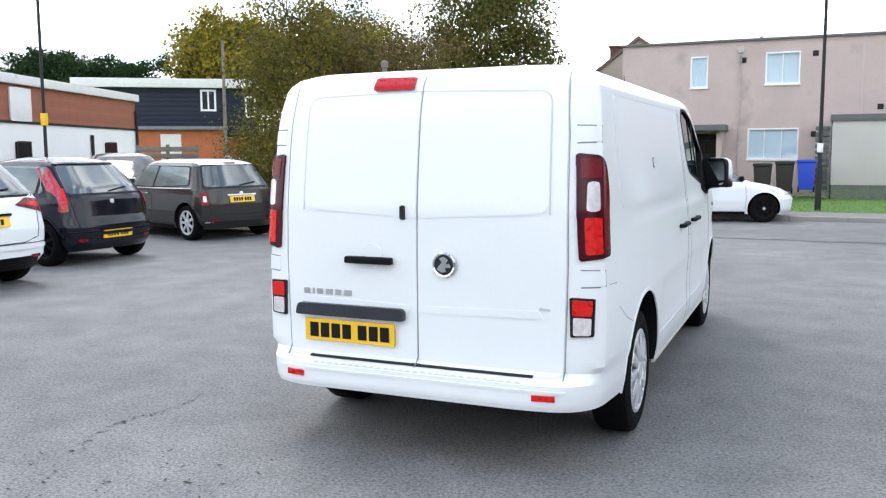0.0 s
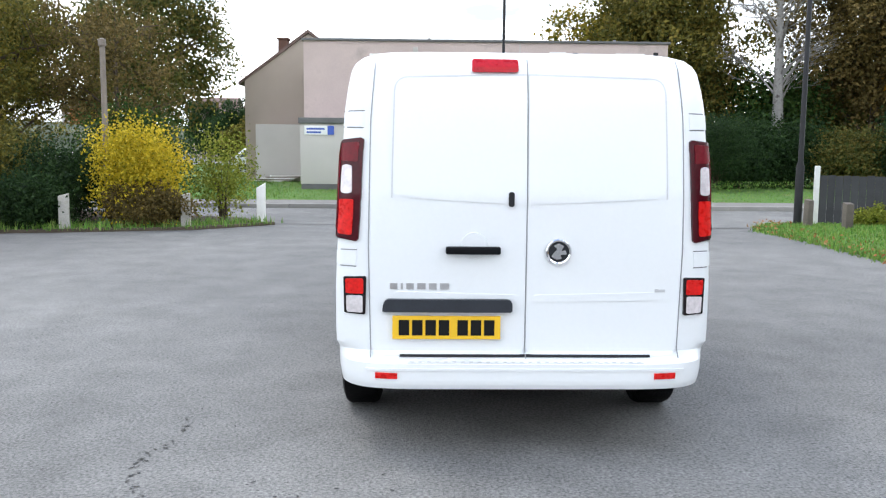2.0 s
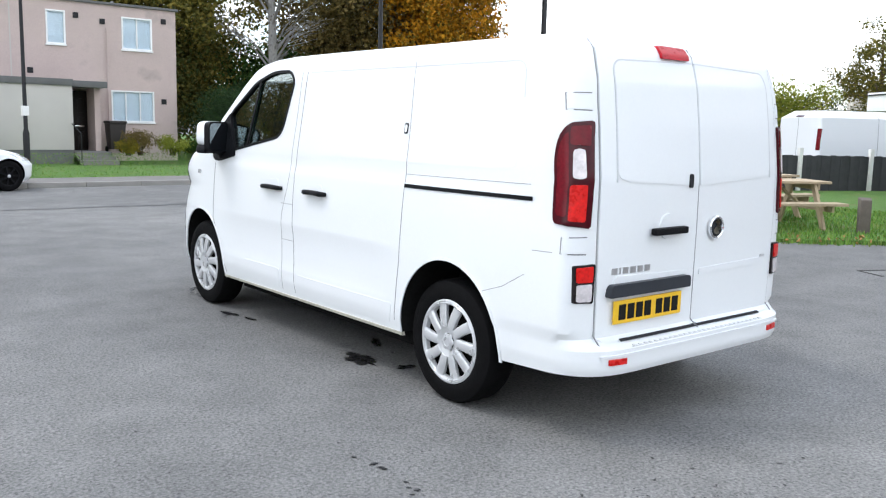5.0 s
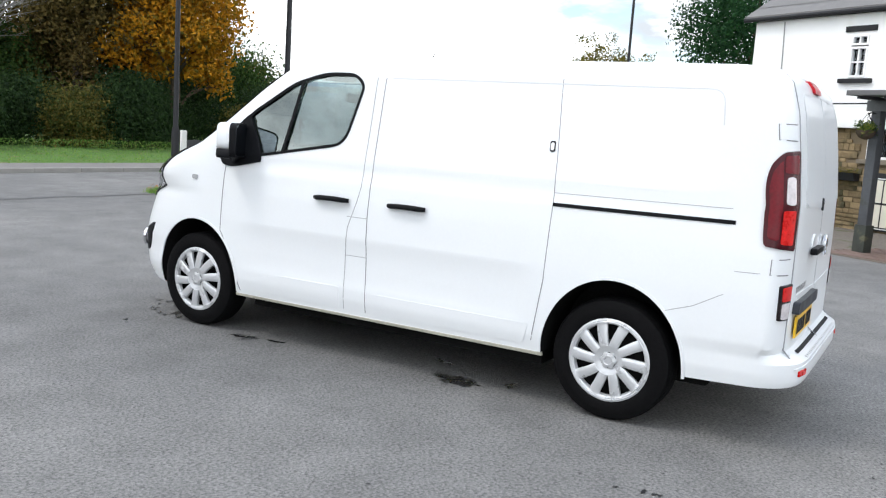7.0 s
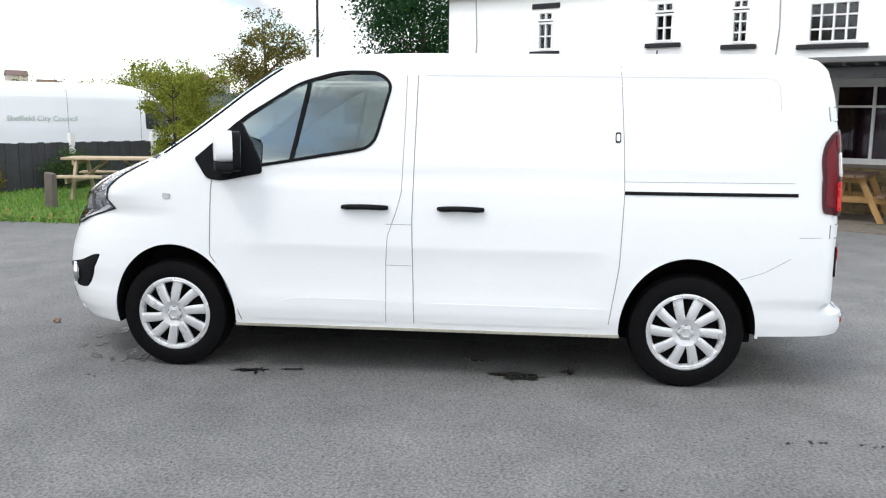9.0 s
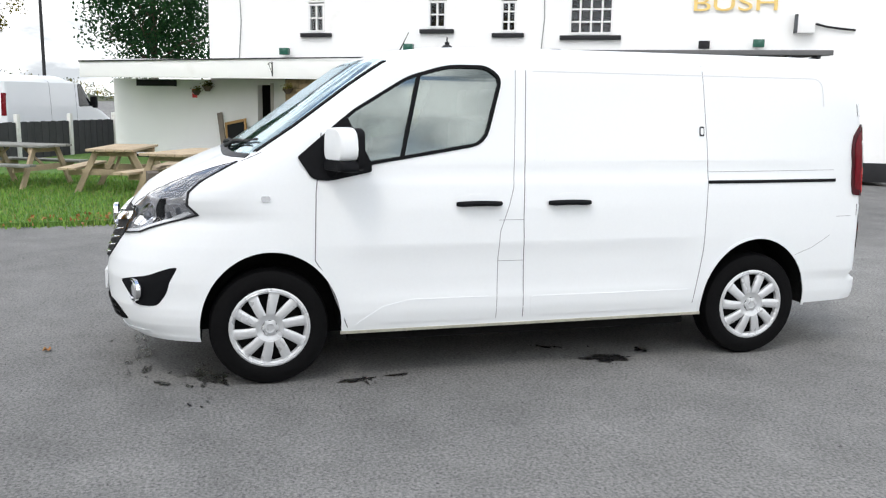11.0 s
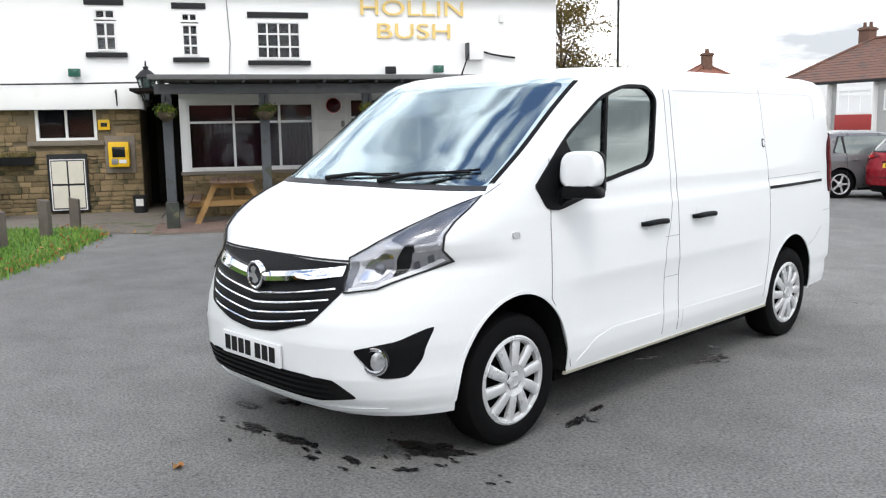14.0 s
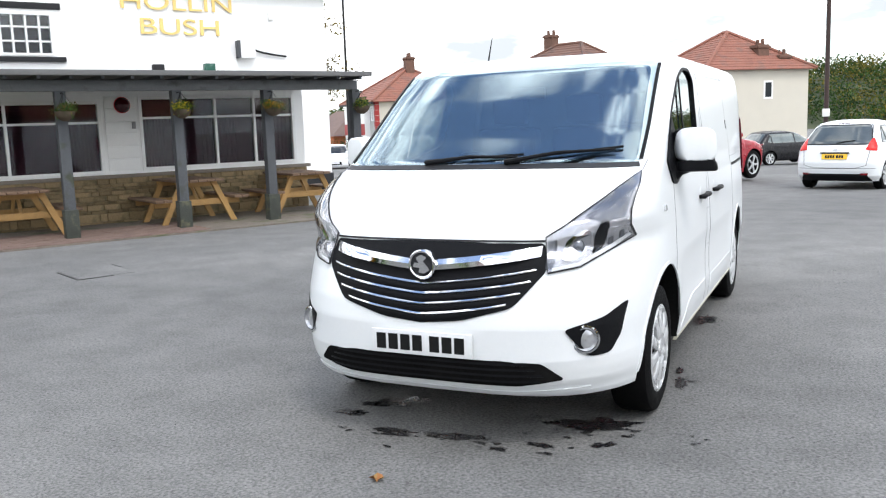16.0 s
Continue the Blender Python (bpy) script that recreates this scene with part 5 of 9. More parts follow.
def build_ground():
    xs = sorted(set([-1500, -600, -250, -120, -70] + list(range(-45, 46, 3)) + [70, 120, 250, 600, 1500]))
    ys = sorted(set([-1500, -600, -250, -120, -70] + list(range(-66, 46, 2)) + [70, 120, 250, 600, 1500]))
    bm = bmesh.new()
    vs = {(x, y): bm.verts.new((x, y, ground_height(x, y))) for x in xs for y in ys}
    for x0, x1 in zip(xs, xs[1:]):
        for y0, y1 in zip(ys, ys[1:]):
            bm.faces.new((vs[x0, y0], vs[x1, y0], vs[x1, y1], vs[x0, y1]))
    solid("ground", bm, M["asphalt"], "worn grey asphalt car park and road", "ground", kind="structure")


def inside(poly, x, y):
    hit = False
    for (x1, y1), (x2, y2) in zip(poly, poly[1:] + poly[:1]):
        if (y1 > y) != (y2 > y) and x < x1 + (x2 - x1) * (y - y1) / (y2 - y1):
            hit = not hit
    return hit


def sheet(name, poly, lift, mat, label, category, skirt=0.12, rise=None):
    """A raised flat area with a real edge, following the ground; rise(x, y): its own height."""
    bm = bmesh.new()
    def top_z(x, y):
        return (rise(x, y) if rise else ground_height(x, y) + lift)
    pts = []
    for (x1, y1), (x2, y2) in zip(poly, poly[1:] + poly[:1]):
        k = max(1, int(math.hypot(x2 - x1, y2 - y1) / 1.5))
        pts += [(x1 + (x2 - x1) * j / k, y1 + (y2 - y1) * j / k) for j in range(k)]
    top = [bm.verts.new((x, y, top_z(x, y))) for x, y in pts]
    low = [bm.verts.new((x, y, ground_height(x, y) - skirt)) for x, y in pts]
    f = bm.faces.new(top)
    for i in range(len(pts)):
        j = (i + 1) % len(pts)
        bm.faces.new((top[i], low[i], low[j], top[j]))
    bmesh.ops.triangulate(bm, faces=[f])
    return solid(name, bm, mat, label, category, kind="structure", smooth=0)


def blades(name, spots, label, size=(0.03, 0.09), mat=None, wide=0.006):
    """Many thin leaves of grass, each a bent triangle."""
    rng = np.random.default_rng(5)
    n = len(spots)
    a = rng.uniform(0, math.tau, n)
    h = rng.uniform(*size, n)
    lean = rng.uniform(0.1, 0.6, n) * h
    p = np.array(spots)
    c, s = np.cos(a), np.sin(a)
    w = wide * rng.uniform(0.7, 1.5, n)
    v = np.empty((n, 3, 3))
    v[:, 0] = p + np.stack([-s * w, c * w, 0 * a], 1)
    v[:, 1] = p + np.stack([s * w, -c * w, 0 * a], 1)
    v[:, 2] = p + np.stack([c * lean, s * lean, h], 1)
    me = bpy.data.meshes.new(name)
    me.from_pydata(v.reshape(-1, 3).tolist(), [], np.arange(3 * n).reshape(-1, 3).tolist())
    me.materials.append(mat or M["blade"])
    return tagged(new(name, me), label, "grass", kind="stuff")


# ---- plants ----
def leaf_mesh(name, centres, normals_seed, size, mat, per=40, spread=0.45, squash=0.8):
    """Leaves in loose clumps round the centres: each leaf two triangles folded along the rib."""
    rng = np.random.default_rng(normals_seed)
    size, per = size * 0.72, int(per * 1.8)
    c = np.repeat(np.array(centres), per, 0)
    n = len(c)
    off = np.clip(rng.normal(0, spread, (n, 3)), -1.7 * spread, 1.7 * spread)
    off[:, 2] *= squash
    p = c + off
    d = rng.normal(0, 1, (n, 3))
    d /= np.linalg.norm(d, axis=1)[:, None]
    e = np.cross(d, rng.normal(0, 1, (n, 3)))
    e /= np.linalg.norm(e, axis=1)[:, None]
    f = np.cross(d, e) * 0.25
    L = size * rng.uniform(0.6, 1.4, (n, 1))
    v = np.stack([p, p + (e * 0.35 + d * 0.5 + f) * L, p + d * L, p + (-e * 0.35 + d * 0.5 + f) * L], 1).reshape(-1, 3)
    k = np.arange(n)[:, None] * 4
    faces = np.concatenate([k + [0, 1, 2], k + [0, 2, 3]], 1).reshape(-1, 3)
    me = bpy.data.meshes.new(name)
    me.from_pydata(v.tolist(), [], faces.tolist())
    me.materials.append(mat)
    return me


def build_tree(name, at, height, radius, leaf, label, seed, trunk=0.16, crown_from=0.3, clumps=130, per=45, leaf_size=0.16, tall=1.0, gaps=0.35, bare=0.0, z=None, category="tree", bark="bark"):
    """A tapered trunk, limbs and a crown of leaf clumps with an uneven outline."""
    rng = random.Random(seed)
    base = (at[0], at[1], ground_height(*at) if z is None else z)
    tree = thing(name, pose(*base), label, category)
    bm = bmesh.new()
    lean = (rng.uniform(-0.05, 0.05) * height, rng.uniform(-0.05, 0.05) * height)
    top = height * 0.86
    stem = [(lean[0] * t * t, lean[1] * t * t, top * t) for t in (0, 0.25, 0.5, 0.75, 1.0)]
    add_tube(bm, [(0, 0, -0.1)] + stem[1:], [trunk * 1.25, trunk * 0.85, trunk * 0.62, trunk * 0.35, trunk * 0.1], 9)
    cents = []
    limbs = 11 if bare == 0 else 26
    zc = height * (1 + crown_from) / 2
    hz = height * (1 - crown_from) / 2
    for k in range(limbs):
        a = k * 2.4 + rng.uniform(-0.4, 0.4)
        t = rng.uniform(crown_from, 0.85)
        r = radius * rng.uniform(0.55, 0.95) * math.sqrt(max(0.1, 1 - ((t * height - zc) / (hz * 1.1)) ** 2))
        p0 = Vector((lean[0] * t * t, lean[1] * t * t, top * t))
        p1 = p0 + Vector((math.cos(a) * r, math.sin(a) * r, rng.uniform(0.15, 0.5) * r + 0.1 * height * (1 - t)))
        mid = (p0 + p1) / 2 + Vector((0, 0, 0.12 * r))
        w = trunk * (0.42 if not bare else 0.22)
        add_tube(bm, [p0, mid, p1], [w, w * 0.6, w * 0.15], 6)
        for q in range(3 if not bare else 7):
            b = a + rng.uniform(-0.9, 0.9)
            s = p0.lerp(p1, rng.uniform(0.35, 0.95))
            e = s + Vector((math.cos(b), math.sin(b), rng.uniform(0.1, 0.9))) * radius * rng.uniform(0.25, 0.45)
            add_tube(bm, [s, e], [w * 0.35, w * 0.08], 4)
            cents.append(tuple(e))
            for _ in range(4 if bare else 0):
                f = s.lerp(e, rng.uniform(0.3, 0.9))
                g = f + Vector((math.cos(b + rng.uniform(-1.2, 1.2)), math.sin(b + rng.uniform(-1.2, 1.2)), rng.uniform(-0.2, 0.9))) * radius * rng.uniform(0.12, 0.28)
                add_tube(bm, [f, g], [w * 0.12, w * 0.05], 3)
    part("trunk", bm, M[bark], tree, "grey-brown trunk and limbs")
    while len(cents) < clumps:
        u = Vector((rng.gauss(0, 1), rng.gauss(0, 1), rng.gauss(0, 1))).normalized()
        q = rng.uniform(0.25, 1.0) ** 0.5
        bumpy = 0.78 + 0.4 * noise.noise(u * 2.1 + Vector((seed * 3.7, 0, 0)))
        p = Vector((u.x * radius, u.y * radius, u.z * hz * tall)) * q * bumpy
        if noise.noise(p * (1.6 / radius) * 1.7 + Vector((0, seed * 1.3, 0))) < -gaps:
            continue
        cents.append((p.x + lean[0] * 0.4, p.y + lean[1] * 0.4, max(0.15, p.z + zc)))
    if bare < 1:
        part("crown", leaf_mesh("crown", cents, seed, leaf_size, M["leaf_" + leaf], per=max(4, int(per * (1 - bare))), spread=radius * 0.105), M["leaf_" + leaf], tree, leaf + " foliage in loose clumps")
    return tree


def build_bush(name, at, size, leaf, label, seed, clumps=60, per=60, leaf_size=0.07, z=None, stems=True):
    rng = random.Random(seed)
    base = (at[0], at[1], ground_height(*at) if z is None else z)
    bush = thing(name, pose(*base), label, "bush")
    cents = []
    while len(cents) < clumps:
        u = Vector((rng.gauss(0, 1), rng.gauss(0, 1), rng.gauss(0, 1))).normalized()
        b = 0.82 + 0.35 * noise.noise(u * 2.3 + Vector((seed * 2.1, 0, 0)))
        q = rng.uniform(0.45, 1.0)
        p = Vector((u.x * size[0], u.y * size[1], u.z * size[2] * 0.5)) * q * b
        cents.append((p.x, p.y, max(0.08, p.z + size[2] * 0.5)))
    bm = bmesh.new()
    for k in range(9):
        e = rng.choice(cents)
        add_tube(bm, [(rng.uniform(-0.1, 0.1), rng.uniform(-0.1, 0.1), -0.05), (e[0] * 0.4, e[1] * 0.4, e[2] * 0.55), e], [0.022, 0.014, 0.004], 5)
    part("stems", bm, M["bark"], bush)
    part("foliage", leaf_mesh("foliage", cents, seed, leaf_size, M["leaf_" + leaf], per=per, spread=max(size) * 0.14), M["leaf_" + leaf], bush)
    return bush


# ---- other vehicles ----
# heights as shares of the car's height, with the distance in from the nose or tail
PROFILES = {
    "hatch": ([(.12, .14), (.20, .02), (.38, .0), (.46, .10), (.54, .30), (.60, .62), (.645, 1.0), (.75, 1.30), (.88, 1.66), (.95, 1.92), (1.0, 2.4)],
              [(.12, .13), (.21, .02), (.40, .0), (.60, .07), (.70, .17), (.80, .32), (.90, .48), (.955, .62), (1.0, 1.05)]),
    "mini": ([(.13, .12), (.24, .0), (.43, .0), (.53, .08), (.60, .30), (.655, .80), (.78, 1.0), (.92, 1.22), (.965, 1.36), (1.0, 1.70)],
             [(.13, .12), (.24, .0), (.45, .0), (.62, .05), (.68, .10), (.80, .22), (.925, .34), (.965, .44), (1.0, .80)]),
    "punto": ([(.12, .14), (.20, .02), (.38, .0), (.46, .12), (.54, .34), (.62, .72), (.66, .98), (.76, 1.28), (.88, 1.62), (.95, 1.86), (1.0, 2.3)],
              [(.12, .13), (.20, .02), (.36, .0), (.44, .05), (.62, .10), (.72, .20), (.86, .40), (.945, .52), (1.0, .95)]),
    "suv": ([(.12, .16), (.22, .02), (.44, .02), (.53, .12), (.59, .42), (.645, 1.08), (.76, 1.40), (.88, 1.78), (.95, 2.08), (1.0, 2.6)],
            [(.12, .16), (.22, .03), (.42, .0), (.60, .06), (.68, .12), (.78, .28), (.88, .46), (.95, .60), (1.0, 1.1)]),
}


def build_car(name, at, heading, label, paint, L=4.0, W=1.72, H=1.48, wheelbase=2.5, rear_over=0.65, shape="hatch", lamp="side", roof=None, trim=None, spokes=7, wheel=None, bumper=None, group="", chrome=False, plate_z=None, doors=2, lamp_mat=None, wheel_mat=None, rails=False):
    """A parked car: shell, glass, lamps, plates, mirrors and wheels. Its own y points ahead; the rear axle is at the origin."""
    a = math.atan2(-heading[0], heading[1])
    z = ground_height(*at)
    car = thing(name, Matrix.Translation((at[0], at[1], z)) @ Matrix.Rotation(a, 4, "Z"), label, "car", group)
    h, yr, yf = W / 2, -rear_over, L - rear_over
    wr = wheel or (0.31 if H < 1.55 else 0.35)
    front_line, back_line = PROFILES[shape]
    nose = [(q * H, yf - d) for q, d in front_line]
    tail = [(q * H, yr + d) for q, d in back_line]
    belt = H * 0.625
    width = [(.12 * H, h * .93), (.22 * H, h * .985), (.36 * H, h), (.56 * H, h * .985), (belt, h * .955), (H * .70, h * .90), (H * .82, h * .82), (H * .91, h * .755), (H * .955, h * .68), (H * .985, h * .55), (H, h * .36)]
    B = Body(width, tail, nose, [(0, .80), (belt * .95, .72), (H * .75, .52), (H, .45)], [(0, 2.7), (belt, 2.9), (H * .8, 3.6), (9, 3.6)], tail_len=0.30, tail_pow=4.2)
    me = mesh_of(B.shell(0.2, H, step=0.06, n_mid=18, n_end=9), "body")
    for m in (paint, M["arch_liner"]):
        me.materials.append(m)
    cuts = []
    for y in (0.0, wheelbase):
        for s in (-1, 1):
            c = mesh_of(lathe([(wr + .05, s * h * .62), (wr + .05, s * (h + .3))], 28, (0, y, wr)))
            c.materials.append(M["arch_liner"])
            cuts.append(c)
    me = carve(me, cuts)
    me.shade_smooth()
    me.set_sharp_from_angle(angle=radians(30))
    part("body", me, paint, car)
    # roof: a paler panel that carries the sky's sheen in its colour
    if roof:
        def on_roof(x, y, o):
            # the highest level whose outline still holds the point
            lo, hi = H * .90, H
            for _ in range(14):
                mid_z = (lo + hi) / 2
                lo, hi = (mid_z, hi) if B.yr(mid_z) < y < B.yf(mid_z) and B.half(y, mid_z) > abs(x) else (lo, mid_z)
            return (x, y, lo + o)
        part("roof_panel", patch(rounded([(-h * .66, yr + .42), (h * .66, yr + .42), (h * .66, yf - 1.40), (-h * .66, yf - 1.40)], .10), on_roof, 0.006, 0.02, 14, 16), roof, car, "roof panel painted pale for its sky sheen")
    t0, t1 = H * .655, H * .915
    mid = wheelbase * (.45 if doors == 2 else .52)
    for s in (-1, 1):
        S = B.side(s)
        f0, f1 = B.yf(t0) - .24, B.yf(t1) - .16
        r0, r1 = B.yr(t0) + (.42 if shape != "suv" else .55), B.yr(t1) + .24
        spans = [(mid, None), (None, mid)] if doors == 2 else [(mid, None), (.12, mid), (None, .12)]
        for lo, hi in spans:
            front = [(f0, t0 + .015), (f1, t1)] if hi is None else [(hi - .025, t0), (hi - .05, t1)]
            back = [(r1 + .06, t1 - .015), (r0, t0 + .05)] if lo is None else [(lo + .02, t1), (lo + .03, t0)]
            part("side_window", patch(rounded([front[0], front[1], back[0], back[1]], .04), S, .005, .01, 8, 8), M["glass_side"], car)
        part("window_surround", patch(rounded([(f0 + .06, t0 - .012), (f1 + .03, t1 + .018), (r1 + .02, t1 + .006), (r0 - .05, t0 + .03)], .04), S, .0015, .01, 14, 8), M["gap"], car)
        if chrome:
            part("belt_strip", strip([(f0 + .10, t0 - .022), (mid, t0 - .026), (r0 - .10, t0 - .012)], S, .018, .006), M["silver"], car, "bright strip under the side windows")
        edges = [(mid, f0 + .05)] if doors == 2 else [(mid, f0 + .05), (.16, None)]
        for back_edge, front_edge in edges:
            part("door_gap", strip([(back_edge, t1), (back_edge - .01, belt * .75), (back_edge + .02, .30)], S, .007, .002), M["gap"], car)
            if front_edge:
                part("door_gap", strip([(front_edge, t0), (front_edge + .03, .55), (front_edge, .30)], S, .007, .002), M["gap"], car)
            part("door_handle", tube([S(back_edge + .10, belt * .91, .016), S(back_edge + .26, belt * .915, .022), S(back_edge + .29, belt * .915, .010)], .013, 6), M["chrome"] if chrome else (trim or paint), car)
        part("flank_crease", strip([(wr + .25, belt * .52), (wheelbase - wr - .12, belt * .50)], S, .03, .006), paint, car)
        part("sill", strip([(wr + .1, .23), (wheelbase - wr - .1, .23)], S, .06, .006), M["black_plastic"], car)
        for yc in (0.0, wheelbase):
            part("arch_edge", strip([(yc + (wr + .062) * math.cos(q), wr + (wr + .062) * math.sin(q)) for q in np.linspace(-.1, math.pi + .1, 22)], S, .026, .010), paint, car)
        mi = part("door_mirror", box((-.085, -.05, -.06), (.085, .06, .06), .035), trim or paint, car)
        mi.matrix_basis = pose(*S(f0 - .02, t0 + .07, .09))
        # lamps
        if lamp == "tall":
            pr = [(s * h * .85, H * .50), (s * h * .955, H * .50), (s * h * .905, H * .70), (s * h * .80, H * .90), (s * h * .72, H * .915), (s * h * .825, H * .68)]
        elif lamp == "wide":
            pr = [(s * h * .42, belt * .95), (s * h * .95, belt * .84), (s * h * .955, belt * 1.0), (s * h * .62, belt * 1.03)]
        elif lamp == "oval":
            pr = [(s * h * .78, belt * .68), (s * h * .92, belt * .70), (s * h * .905, belt * .97), (s * h * .78, belt * .97)]
        elif lamp == "high":
            pr = [(s * h * .70, belt * .93), (s * h * .93, belt * .90), (s * h * .91, belt * 1.02), (s * h * .80, belt * 1.20), (s * h * .77, belt * 1.18)]
        else:
            pr = [(s * h * .70, belt * .80), (s * h * .94, belt * .78), (s * h * .93, belt * 1.02), (s * h * .74, belt * 1.06)]
        part("tail_lamp", patch(rounded(pr, .02), B.rear, .010, .03, 7, 10), lamp_mat or M["lamp_red"], car, "red tail lamp")
        cx_, cz_ = sum(p[0] for p in pr) / len(pr), sum(p[1] for p in pr) / len(pr)
        part("lamp_segment", patch(rounded([(cx_ + (p[0] - cx_) * .45, cz_ - (.10 if lamp == "tall" else 0) + (p[1] - cz_) * .40) for p in pr], .01), B.rear, .014, .01, 4, 4), M["lamp_white"] if lamp == "oval" else M["lamp_bright_red"], car)
        part("headlamp", patch(rounded([(s * h * .55, belt * .70), (s * h * .90, belt * .72), (s * h * .93, belt * .90), (s * h * .62, belt * .82)], .03), B.front, .008, .02, 8, 6), M["lamp_clear"], car, "clear headlamp")
        if rails:
            part("roof_rail", tube([(s * h * .60, yr + .75, H - .02), (s * h * .60, yr + .9, H + .04), (s * h * .60, yf - 2.5, H + .04), (s * h * .60, yf - 2.3, H - .02)], .018, 6), M["silver"], car)
    wz0, wz1 = H * .665, H * .925
    part("rear_window", patch(rounded([(-h * .80, wz0), (h * .80, wz0), (h * .64, wz1), (-h * .64, wz1)], .05), B.rear, .007, .01, 14, 10), M["glass_rear"], car)
    part("window_seal", patch(rounded([(-h * .83, wz0 - .025), (h * .83, wz0 - .025), (h * .665, wz1 + .015), (-h * .665, wz1 + .015)], .06), B.rear, .003, .01, 14, 10), M["gap"], car)
    part("roof_spoiler", patch(rounded([(-h * .66, H * .935), (h * .66, H * .935), (h * .60, H * .975), (-h * .60, H * .975)], .02), B.rear, .035, .04, 12, 4), roof or paint, car)
    part("tailgate_gap", strip([(-h * .80, H * .62), (-h * .74, belt * .58), (-h * .5, belt * .52), (h * .5, belt * .52), (h * .74, belt * .58), (h * .80, H * .62)], B.rear, .008, .003), M["gap"], car)
    part("rear_wiper", tube([B.rear(0, wz0 + .02, .02), B.rear(h * .18, wz0 + .045, .022), B.rear(h * .42, wz0 + .07, .02)], .009, 5), M["black_plastic"], car)
    part("tailgate_badge", patch(rounded([(-.035, belt * .90), (.035, belt * .90), (.035, belt * .965), (-.035, belt * .965)], .03), B.rear, .010, .01, 6, 6), M["silver"], car)
    part("brake_lamp", patch(rounded([(-.12, H * .945), (.12, H * .945), (.12, H * .962), (-.12, H * .962)], .006), B.rear, .038, .01, 4, 3), M["lamp_dark_red"], car)
    part("bumper_gap", strip([(-h * .92, belt * .51), (h * .92, belt * .51)], B.rear, .007, .003), M["gap"], car)
    part("bumper_ledge", strip([(-h * .90, belt * .47), (h * .90, belt * .47)], B.rear, .045, .022), paint, car)
    if chrome:
        part("bumper_strip", strip([(-h * .86, belt * .37), (h * .86, belt * .37)], B.rear, .022, .012), M["silver"], car, "bright strip along the rear bumper")
    for s in (-1, 1):
        part("reflector", patch(rounded([(s * h * .62, .335), (s * h * .78, .335), (s * h * .78, .375), (s * h * .62, .375)], .012), B.rear, .016, .02, 4, 3), M["lamp_red"], car)
    part("windscreen", patch(rounded([(-h * .84, H * .67), (h * .84, H * .67), (h * .68, H * .94), (-h * .68, H * .94)], .06), B.slope, .006, .01, 12, 8), M["glass_dark"], car)
    part("rear_bumper", patch(rounded([(-h * .86, .20), (h * .86, .20), (h * .74, .36), (-h * .74, .36)], .05), B.rear, .014, .03, 14, 5), bumper or M["black_plastic"], car)
    pz = plate_z or belt * .72
    pl = part("rear_plate", patch([(-.26, pz), (.26, pz), (.26, pz + .11), (-.26, pz + .11)], B.rear, .020, .015, 4, 3), M["plate_yellow"], car)
    part("plate_grip", patch(rounded([(-.30, pz + .118), (.30, pz + .118), (.30, pz + .145), (-.30, pz + .145)], .01), B.rear, .026, .02, 4, 3), M["silver"] if chrome else M["black_plastic"], car)
    bars_row("plate_bar", [.04, .04, .04, .04, -.01, .04, .04, .04], .062, .012, lambda u, v, o: B.rear(-.19 + u, pz + .024 + v, .0205 + o), M["ink"], pl, .001)
    part("front_grille", patch(rounded([(-h * .45, .34), (h * .45, .34), (h * .40, .52), (-h * .40, .52)], .03), B.front, .006, .02, 8, 5), M["black_plastic"], car)
    part("front_plate", patch([(-.26, .40), (.26, .40), (.26, .51), (-.26, .51)], B.front, .016, .01, 4, 3), M["plate_white"], car)
    for y in (0.0, wheelbase):
        for s in (-1, 1):
            w = empty("wheel")
            w.parent = car
            build_wheel(w, (s * (h - .115), y, wr), s, radius=wr, width=.2, rim=wr * .68, spokes=spokes, style="alloy", steel=wheel_mat or M["silver"])
    return car


